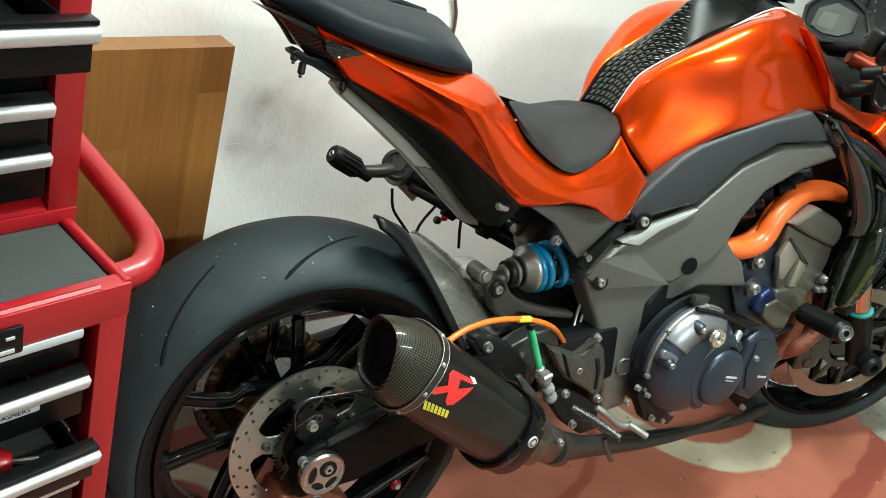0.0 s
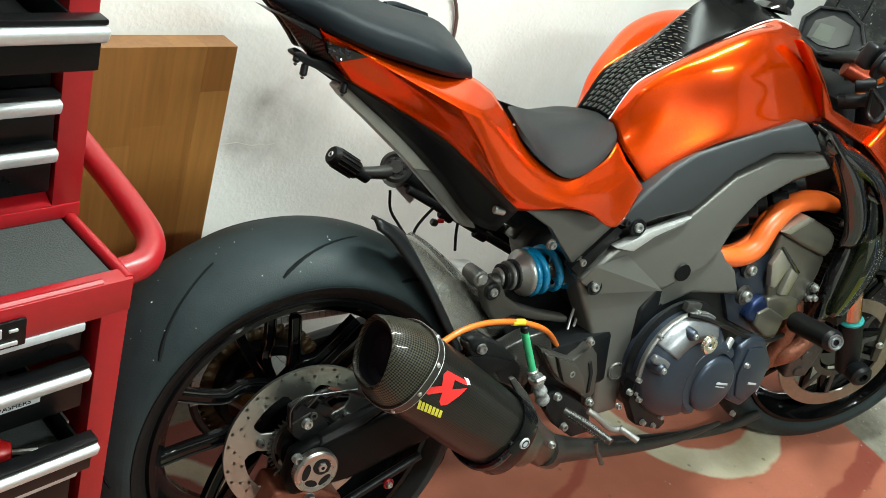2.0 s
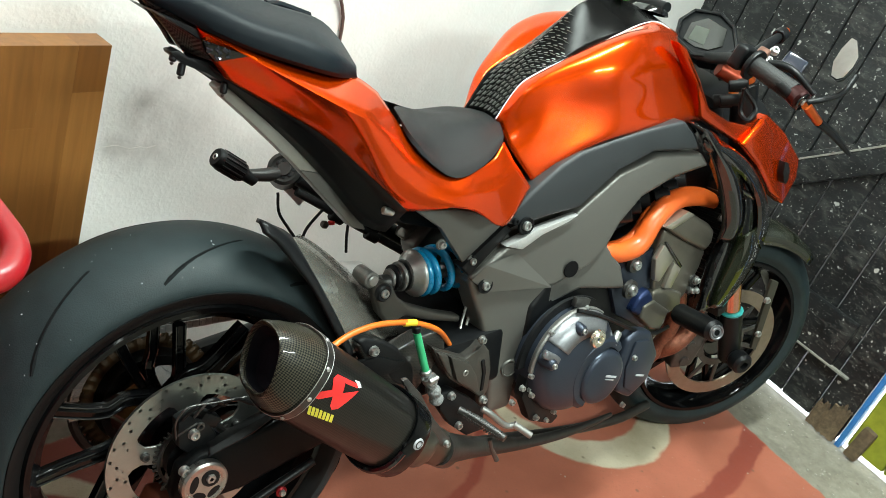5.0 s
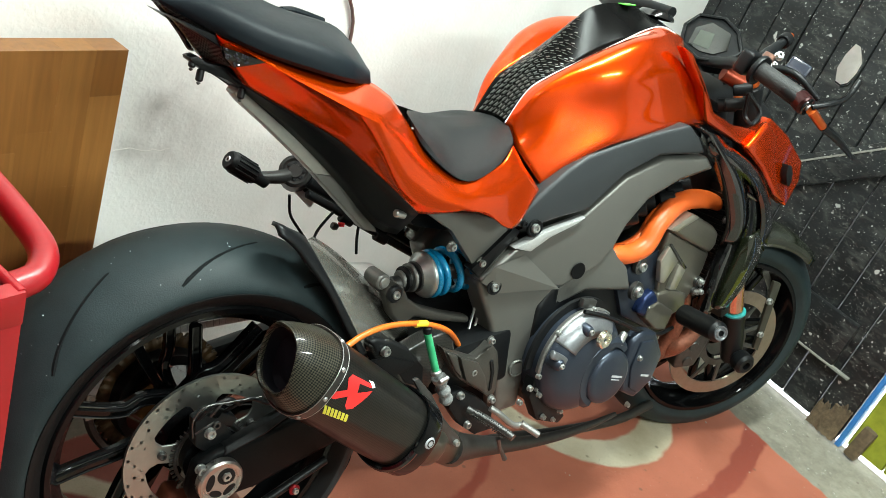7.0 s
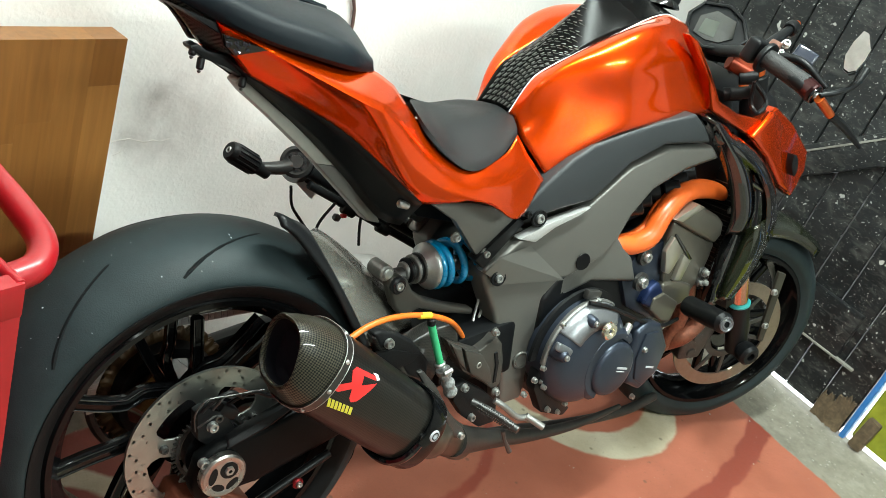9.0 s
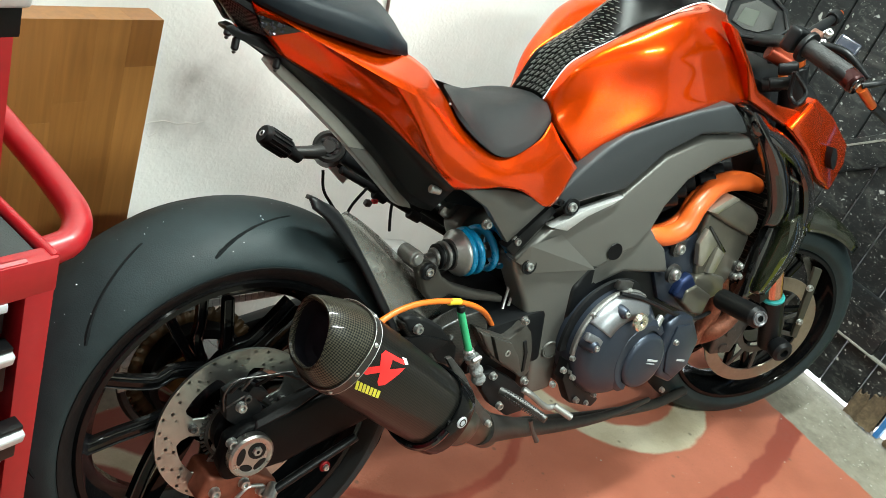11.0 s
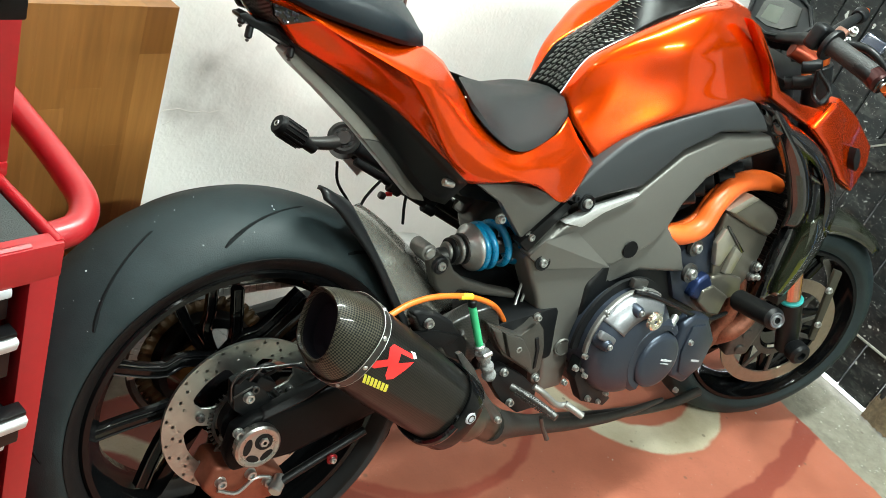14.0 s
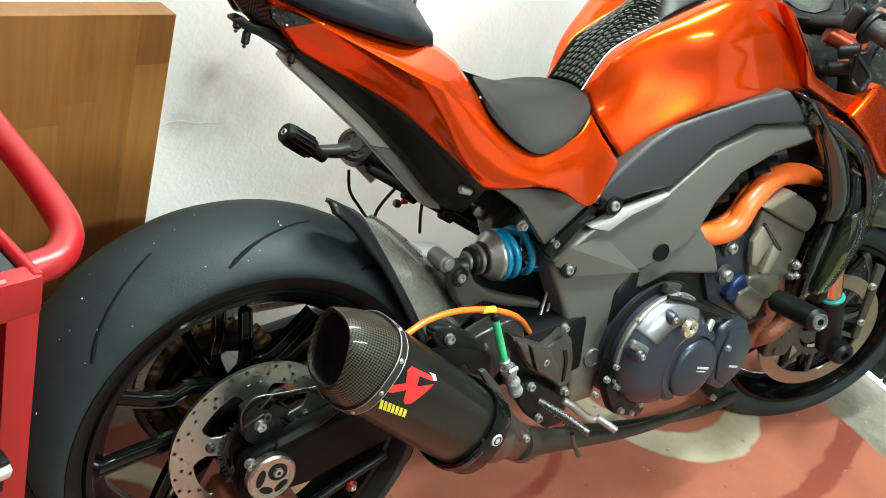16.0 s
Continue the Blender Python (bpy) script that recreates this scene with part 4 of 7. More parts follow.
    prof = []
    for i in range(42 * 4):
        a = 2 * math.pi * i / (42 * 4)
        prof.append(((0.108 if i % 4 in (0, 1) else 0.101), a))
    for f in (0.086, 0.092):
        vs = [spk.verts.new((r * math.cos(a), f, RW.z + r * math.sin(a))) for r, a in prof]
        vi = [spk.verts.new((0.075 * math.cos(a), f, RW.z + 0.075 * math.sin(a))) for r, a in prof]
        for i in range(len(vs)):
            j = (i + 1) % len(vs)
            spk.faces.new((vs[i], vs[j], vi[j], vi[i]))
    part("sprocket", spk, gold, w, "gold rear sprocket", thick=0.003)
    chain = [(0.115 * math.cos(a), 0.089, RW.z + 0.115 * math.sin(a)) for a in np.linspace(radians(95), radians(265), 24)]
    part("drive_chain", tube([(0.62, 0.089, 0.47)] + chain + [(0.62, 0.089, 0.36)], 0.0075, 6), M_DARKSTEEL, w)
    links = bmesh.new()
    run = cr([(0.62, 0.089, 0.47)] + chain[:14], 76)
    for i in range(75):
        p, q = V3(run[i]), V3(run[i + 1])
        m = Matrix.Translation((p + q) / 2) @ (q - p).to_track_quat("X", "Z").to_matrix().to_4x4()
        for e in (-0.0085, 0.0085):
            box(((q - p).length * 0.9, 0.0016, 0.0125), m @ pose(0, e, 0), 0, 1, links)
        box((0.0045, 0.021, 0.0045), m, 0, 1, links)
    tagged(part("chain_run", links, M_STEEL, w, "worn steel chain links"), kind="stuff")
    part("sprocket_carrier", lathe([(0.03, 0.06), (0.08, 0.062), (0.085, 0.085), (0.03, 0.085)], RW, (0, 1, 0), 32), M_SATIN, w)
    part("hub", lathe([(0.0, -0.055), (0.055, -0.06), (0.062, -0.045), (0.05, 0.0), (0.07, 0.05), (0.05, 0.06), (0, 0.06)], RW, (0, 1, 0), 32), M_GLOSS, w)
    return w


def front_wheel():
    w = wheel("front_wheel", FW, 0.223, 0.30, 0.061, 0.05, FRONT_SPOKES, M_WHEEL, True, "black front wheel turned to the side")
    part("hub", steered(lathe([(0, -0.06), (0.04, -0.06), (0.042, 0.06), (0, 0.06)], FW, RIGHT, 28)), M_GLOSS, w)
    for s in (-1, 1):
        at = FW + V3((0, s * 0.068, 0))
        d = part("brake_disc", steered(drilled_disc(0.122, 0.155, 0.005, at, 42, 3, 0.0025)), mat("bronze_tinted_disc", (0.3, 0.25, 0.2), 0.38, 0.9, (0.42, 0.35, 0.29), 80), w, "drilled front brake disc")
        for i in range(10):
            a = 2 * math.pi * i / 10
            m = Matrix.Translation(at) @ Matrix.Rotation(-a, 4, "Y")
            bm = prism([(0.06, -0.006), (0.124, -0.016), (0.124, -0.006), (0.06, 0.006)], -0.002, 0.002, 0.001)
            bm.transform(m)
            part("disc_arm", steered(bm), M_DARKSTEEL, d)
        part("disc_ring", steered(lathe([(0.05, -0.003), (0.066, -0.003), (0.066, 0.003), (0.05, 0.003)], at, RIGHT, 40, True)), M_DARKSTEEL, d)
    return w


rear_wheel()
front_wheel()


def bodywork():
    part("fuel_tank", eased(skin([
        [(0.501, -0.04, 0.816), (0.527, -0.042, 0.864), (0.545, -0.045, 0.886), (0.619, -0.05, 0.926), (0.705, -0.055, 0.968), (0.82, -0.06, 1.017), (0.875, -0.06, 1.012), (0.904, -0.06, 1.004)],
        [(0.509, -0.045, 0.809), (0.514, -0.055, 0.844), (0.531, -0.064, 0.882), (0.585, -0.083, 0.929), (0.651, -0.105, 0.972), (0.725, -0.113, 0.998), (0.818, -0.105, 0.996), (0.875, -0.095, 0.979)],
        [(0.511, -0.055, 0.795), (0.527, -0.066, 0.821), (0.551, -0.079, 0.861), (0.597, -0.104, 0.905), (0.639, -0.13, 0.928), (0.712, -0.142, 0.944), (0.802, -0.132, 0.959), (0.872, -0.116, 0.962)],
        [(0.511, -0.07, 0.782), (0.533, -0.083, 0.794), (0.562, -0.096, 0.827), (0.615, -0.115, 0.864), (0.667, -0.137, 0.879), (0.746, -0.146, 0.893), (0.84, -0.136, 0.907), (0.914, -0.121, 0.924)],
        [(0.522, -0.085, 0.764), (0.542, -0.098, 0.765), (0.577, -0.111, 0.79), (0.625, -0.13, 0.821), (0.681, -0.147, 0.842), (0.76, -0.153, 0.86), (0.859, -0.144, 0.874), (0.94, -0.129, 0.891)],
        [(0.552, -0.108, 0.725), (0.567, -0.114, 0.74), (0.588, -0.123, 0.762), (0.631, -0.14, 0.796), (0.688, -0.153, 0.821), (0.766, -0.157, 0.837), (0.869, -0.148, 0.851), (0.955, -0.132, 0.859)],
        [(0.552, -0.088, 0.721), (0.567, -0.094, 0.736), (0.588, -0.103, 0.758), (0.631, -0.12, 0.792), (0.688, -0.133, 0.817), (0.766, -0.137, 0.833), (0.869, -0.128, 0.847), (0.955, -0.112, 0.855)],
    ], 44, 6, True), 14), M_ORANGE, BIKE, "candy orange fuel tank", thick=0.003, sharp=80)
    pad = part("tank_pad", skin([[(0.508, 0.0, 0.82), (0.539, 0.0, 0.869), (0.584, 0.0, 0.925), (0.643, 0.0, 0.988), (0.69, 0.0, 1.027), (0.772, 0.0, 1.044), (0.864, 0.0, 1.034), (0.97, 0.0, 1.008)], [(0.501, -0.04, 0.816), (0.527, -0.042, 0.864), (0.545, -0.045, 0.886), (0.619, -0.05, 0.926), (0.705, -0.055, 0.968), (0.82, -0.06, 1.017), (0.904, -0.06, 1.004)]], 34, 8, True), M_PAD, BIKE, "gloss black tank centre strip", thick=0.003)
    c0, c1 = [(0.508, 0.0, 0.82), (0.539, 0.0, 0.869), (0.584, 0.0, 0.925), (0.643, 0.0, 0.988), (0.69, 0.0, 1.027), (0.772, 0.0, 1.044), (0.864, 0.0, 1.034), (0.97, 0.0, 1.008)], [(0.501, -0.04, 0.816), (0.527, -0.042, 0.864), (0.545, -0.045, 0.886), (0.619, -0.05, 0.926), (0.705, -0.055, 0.968), (0.82, -0.06, 1.017), (0.904, -0.06, 1.004)]
    a, b = cr(c0, 44), cr(c1, 44)
    edge = bmesh.new()
    tube([(q[0], q[1], q[2] + 0.002) for q in b[:42]], 0.0011, 6, bm=edge)
    # The gloss highlight on the strip's edge, laid on as a white tube.
    part("edge_line", edge, M_PRINT_GLINT, pad, "thin white highlight painted along the strip's edge")
    # raised slanted ticks of the pad, row by row; their highlights are painted pale
    M_TICK = mat("pad_tick_glint", (0.2, 0.2, 0.185), 0.35, 0.2, coat=0.4)
    M_RIB = mat("dim_pad_rib", (0.07, 0.07, 0.066), 0.35, 0.2, coat=0.3)
    for i in range(0, 20):
        for j in range(-3, 4):
            if i > 15 and abs(j) > 18 - i:
                continue

            def at(row, frac):
                r0 = max(0.0, min(row, 43.0))
                r1, f = int(r0), r0 - int(r0)
                c = (a[r1] * (1 - f) + a[min(r1 + 1, 43)] * f) * (1 - abs(frac)) + (b[r1] * (1 - f) + b[min(r1 + 1, 43)] * f) * abs(frac)
                return Vector((c[0], c[1] * (1 if frac >= 0 else -1), c[2] + 0.004 + 0.006 * abs(frac) * (1 - abs(frac))))
            f0 = (j + 0.25 * (i % 2)) / 3.9
            tick = bmesh.new()
            tube([at(i + 0.1, f0 - 0.03), at(i + 0.75, f0 + 0.06)], [0.0004, 0.0011], 5, bm=tick)
            part("pad_tick", tick, M_TICK, pad, sharp=20)
            rib = bmesh.new()
            tube([at(i + 0.12, f0 + 0.05), at(i + 0.95, f0 + 0.2 - 0.05 * (f0 > 0.7))], [0.0009, 0.0005], 5, bm=rib)
            part("pad_rib", rib, M_RIB, pad, sharp=20)
    p = a[28]
    part("green_mark", box((0.03, 0.02, 0.0015), Matrix.Translation((p[0], -0.008, p[2] + 0.002)) @ pose(0, 0, 0, 0, -6, 0), 0.0005), mat("green_decal", (0.1, 0.6, 0.05), 0.4), pad, "small green decal")
    part("filler_cap", lathe([(0, 0.012), (0.03, 0.012), (0.036, 0.006), (0.038, 0)], (a[36][0], 0, a[36][2] + 0.002), (0.1, 0, 1), 28), M_GLOSS, BIKE)
    tf = skin([
        [(-0.043, -0.038, 0.915), (0.008, -0.052, 0.901), (0.081, -0.061, 0.885), (0.153, -0.067, 0.874), (0.186, -0.07, 0.871), (0.221, -0.076, 0.854)],
        [(-0.046, -0.049, 0.912), (-0.005, -0.074, 0.895), (0.046, -0.096, 0.876), (0.098, -0.117, 0.857), (0.14, -0.128, 0.841), (0.173, -0.131, 0.831)],
        [(-0.046, -0.051, 0.91), (-0.006, -0.077, 0.894), (0.044, -0.099, 0.874), (0.095, -0.12, 0.854), (0.136, -0.132, 0.838), (0.169, -0.135, 0.827)],
    ], 26, 4, True)
    skin([
        [(-0.046, -0.051, 0.91), (-0.006, -0.077, 0.894), (0.044, -0.099, 0.874), (0.095, -0.12, 0.854), (0.136, -0.132, 0.838), (0.169, -0.135, 0.827)],
        [(-0.025, -0.054, 0.876), (0.017, -0.078, 0.885), (0.059, -0.095, 0.866), (0.107, -0.113, 0.844), (0.151, -0.127, 0.82), (0.184, -0.134, 0.794)],
        [(-0.012, -0.053, 0.863), (0.022, -0.069, 0.855), (0.072, -0.085, 0.835), (0.132, -0.101, 0.807), (0.187, -0.118, 0.77), (0.221, -0.132, 0.737)],
        [(-0.002, -0.052, 0.853), (0.026, -0.062, 0.84), (0.075, -0.076, 0.819), (0.14, -0.092, 0.789), (0.204, -0.112, 0.744), (0.271, -0.134, 0.694)],
    ], 26, 5, True, tf)
    skin([
        [(0.221, -0.076, 0.854), (0.251, -0.092, 0.818), (0.28, -0.105, 0.784), (0.315, -0.118, 0.757), (0.347, -0.126, 0.743), (0.391, -0.12, 0.752), (0.447, -0.107, 0.766), (0.479, -0.092, 0.792)],
        [(0.173, -0.131, 0.831), (0.206, -0.128, 0.812), (0.249, -0.129, 0.775), (0.289, -0.134, 0.747), (0.336, -0.14, 0.73), (0.386, -0.136, 0.734), (0.447, -0.124, 0.745), (0.494, -0.104, 0.768)],
        [(0.169, -0.135, 0.827), (0.201, -0.132, 0.809), (0.246, -0.132, 0.771), (0.286, -0.137, 0.743), (0.334, -0.143, 0.728), (0.385, -0.139, 0.73), (0.446, -0.127, 0.741), (0.495, -0.106, 0.765)],
    ], 36, 4, True, tf)
    skin([
        [(0.169, -0.135, 0.827), (0.201, -0.132, 0.809), (0.246, -0.132, 0.771), (0.286, -0.137, 0.743), (0.334, -0.143, 0.728), (0.385, -0.139, 0.73), (0.446, -0.127, 0.741), (0.495, -0.106, 0.765)],
        [(0.184, -0.134, 0.794), (0.211, -0.136, 0.774), (0.247, -0.138, 0.747), (0.284, -0.143, 0.726), (0.334, -0.149, 0.718), (0.384, -0.147, 0.72), (0.448, -0.136, 0.725), (0.503, -0.113, 0.755)],
        [(0.221, -0.132, 0.737), (0.243, -0.137, 0.723), (0.272, -0.141, 0.712), (0.304, -0.147, 0.708), (0.341, -0.153, 0.709), (0.386, -0.152, 0.707), (0.456, -0.142, 0.696), (0.519, -0.117, 0.739)],
        [(0.271, -0.134, 0.694), (0.281, -0.138, 0.695), (0.296, -0.143, 0.697), (0.321, -0.15, 0.701), (0.35, -0.155, 0.704), (0.391, -0.155, 0.697), (0.467, -0.146, 0.667), (0.535, -0.12, 0.724)],
    ], 36, 5, True, tf)
    bmesh.ops.remove_doubles(tf, verts=tf.verts, dist=0.0012)
    bmesh.ops.recalc_face_normals(tf, faces=tf.faces)
    part("tail_fairing", tf, M_ORANGE, BIKE, "candy orange tail fairing running into the side covers", thick=0.003, sharp=42)
    part("rider_seat", skin([[(0.335, 0.0, 0.819), (0.391, 0.0, 0.813), (0.441, 0.0, 0.814), (0.492, 0.0, 0.82), (0.538, 0.0, 0.817)], [(0.296, -0.03, 0.826), (0.333, -0.045, 0.805), (0.397, -0.055, 0.804), (0.461, -0.05, 0.814), (0.515, -0.03, 0.817)], [(0.25, -0.085, 0.834), (0.268, -0.115, 0.801), (0.325, -0.135, 0.753), (0.416, -0.115, 0.767), (0.487, -0.08, 0.801)], [(0.254, -0.085, 0.829), (0.272, -0.115, 0.79), (0.347, -0.135, 0.745), (0.42, -0.12, 0.76), (0.48, -0.09, 0.788)]], 24, 5, True), M_SEAT, BIKE, "black grained vinyl rider seat")
    part("pillion_seat", skin([[(-0.071, 0.0, 0.977), (0.0, 0.0, 0.966), (0.071, 0.0, 0.949), (0.156, 0.0, 0.936), (0.195, 0.0, 0.912), (0.227, 0.0, 0.881)], [(-0.11, -0.02, 0.955), (-0.055, -0.055, 0.948), (0.006, -0.078, 0.93), (0.074, -0.092, 0.918), (0.132, -0.09, 0.904), (0.187, -0.065, 0.885)], [(-0.115, -0.028, 0.944), (-0.055, -0.062, 0.923), (0.006, -0.085, 0.903), (0.075, -0.1, 0.89), (0.13, -0.1, 0.883), (0.182, -0.075, 0.878)], [(-0.113, -0.025, 0.938), (-0.051, -0.056, 0.914), (0.011, -0.078, 0.895), (0.081, -0.092, 0.882), (0.137, -0.092, 0.873), (0.188, -0.07, 0.87)]], 24, 5, True), M_PILLION, BIKE, "blue-black vinyl pillion seat")
    # filler under the seats
    part("seat_base", prism([(-0.1, 0.925), (0.2, 0.845), (0.3, 0.78), (0.4, 0.73), (0.5, 0.76), (0.53, 0.72), (0.45, 0.69), (0.30, 0.71), (0.12, 0.82)], -0.05, 0.05, 0.004), M_SATIN, BIKE)
    part("tank_base", prism([(0.52, 0.74), (0.56, 0.84), (0.7, 0.94), (0.85, 0.96), (0.93, 0.93), (0.95, 0.88), (0.85, 0.82), (0.6, 0.74)], -0.05, 0.05, 0.01), M_SATIN, BIKE)
    M_FACET = mat("smoked_lens_facet", (0.02, 0.022, 0.028), 0.15, 0.4, (0.06, 0.063, 0.075), 60, coat=0.3)
    for m in (1, -1):
        lens = part("tail_lens", plate([(-0.041, -0.061, 0.899), (0.013, -0.085, 0.888), (-0.022, -0.062, 0.873), (-0.034, -0.06, 0.883)], 0.012, 0.002, 2, m), M_GLASS, BIKE, "smoked faceted tail light lens")
    for m in (1, -1):
        part("tail_end", skin([[(x, y * m, z) for x, y, z in c] for c in ([(-0.109, -0.012, 0.939), (-0.076, -0.026, 0.925), (-0.046, -0.042, 0.912), (-0.03, -0.05, 0.904)], [(-0.06, -0.008, 0.894), (-0.051, -0.016, 0.88), (-0.032, -0.034, 0.874), (-0.018, -0.047, 0.872)])], 12, 4), M_CARBON_PALE, BIKE, "carbon tail end", thick=0.003)
    tt = cr([(-0.043, -0.04, 0.913), (0.028, -0.062, 0.893), (0.12, -0.075, 0.877), (0.252, -0.085, 0.838)], 24)
    deck = bmesh.new()
    grid(deck, [[(q[0], q[1] * f, q[2] - 0.004) for f in (1, 0.4, -0.4, -1)] for q in tt[:20]])
    part("tail_deck", deck, M_SATIN, BIKE, thick=0.003)
    part("undertail_panel", skin([[(-0.02, -0.036, 0.867), (0.0, -0.048, 0.853), (0.028, -0.058, 0.84), (0.078, -0.072, 0.819), (0.142, -0.088, 0.788), (0.208, -0.107, 0.743), (0.28, -0.123, 0.691)], [(-0.033, -0.008, 0.86), (0.025, -0.022, 0.83), (0.112, -0.028, 0.771), (0.189, -0.032, 0.709), (0.263, -0.045, 0.64), (0.297, -0.06, 0.632)]], 20, 4, True), M_UNDER, BIKE, "black plastic undertail panel", thick=0.003)
    part("undertray_foot", prism([(0.18, 0.718), (0.204, 0.7), (0.276, 0.633), (0.283, 0.623), (0.256, 0.628), (0.145, 0.722)], -0.028, 0.0, 0.003), M_FRAME, BIKE)
    part("undertray", prism([(0.006, 0.84), (0.022, 0.832), (0.112, 0.771), (0.18, 0.718), (0.145, 0.722), (0.127, 0.737), (0.058, 0.789), (0.015, 0.819), (-0.0, 0.833)], -0.028, 0.0, 0.003), mat("grey_undertray", (0.3, 0.3, 0.27), 0.4, 0.3, bump=0.1), BIKE, "pale grey undertray edge")
    br = part("plate_bracket", prism([(-0.071, 0.877), (-0.061, 0.88), (-0.047, 0.872), (-0.011, 0.868), (0.019, 0.851), (0.007, 0.841), (-0.019, 0.853), (-0.051, 0.862), (-0.07, 0.873)], -0.038, -0.012, 0.003), M_SATIN, BIKE, "black number plate bracket")
    for q, h in zip([(-0.063, -0.03, 0.871), (-0.051, -0.03, 0.859), (0.007, -0.036, 0.84)], (0.007, 0.012, 0.011)):
        q = V3(q)
        part("stud", rod(q + V3((0, 0, 0.004)), q + V3((-0.003, -0.003, -h)), 0.005), M_SATIN, br)
        part("stud_nut", rod(q + V3((-0.003, -0.003, -h)), q + V3((-0.004, -0.004, -h - 0.004)), 0.003), M_DARKSTEEL, br)
    part("grab_tab", tube([(0.08, 0.02, 0.946), (0.118, 0.05, 0.943), (0.181, 0.07, 0.932)], [0.004, 0.006, 0.006], 8, 14), M_PILLION, BIKE)
    random.seed(3)
    q = [V3(p) for p in [(-0.041, -0.061, 0.899), (0.013, -0.085, 0.888), (-0.022, -0.062, 0.873), (-0.034, -0.06, 0.883)]]
    for i in range(26):
        u, v = random.uniform(0.03, 0.8), random.uniform(0.12, 0.88)
        p = (q[0] * (1 - u) + q[1] * u) * (1 - v) + (q[3] * (1 - u) + q[2] * u) * v
        part("lens_facet", box((0.004, 0.002, 0.003), Matrix.Translation(p + V3((0, -0.0006, 0))) @ pose(0, 0, 0, random.uniform(-20, 20), random.uniform(0, 90), random.uniform(-20, 20)), 0.0004, 1), M_FACET, lens)


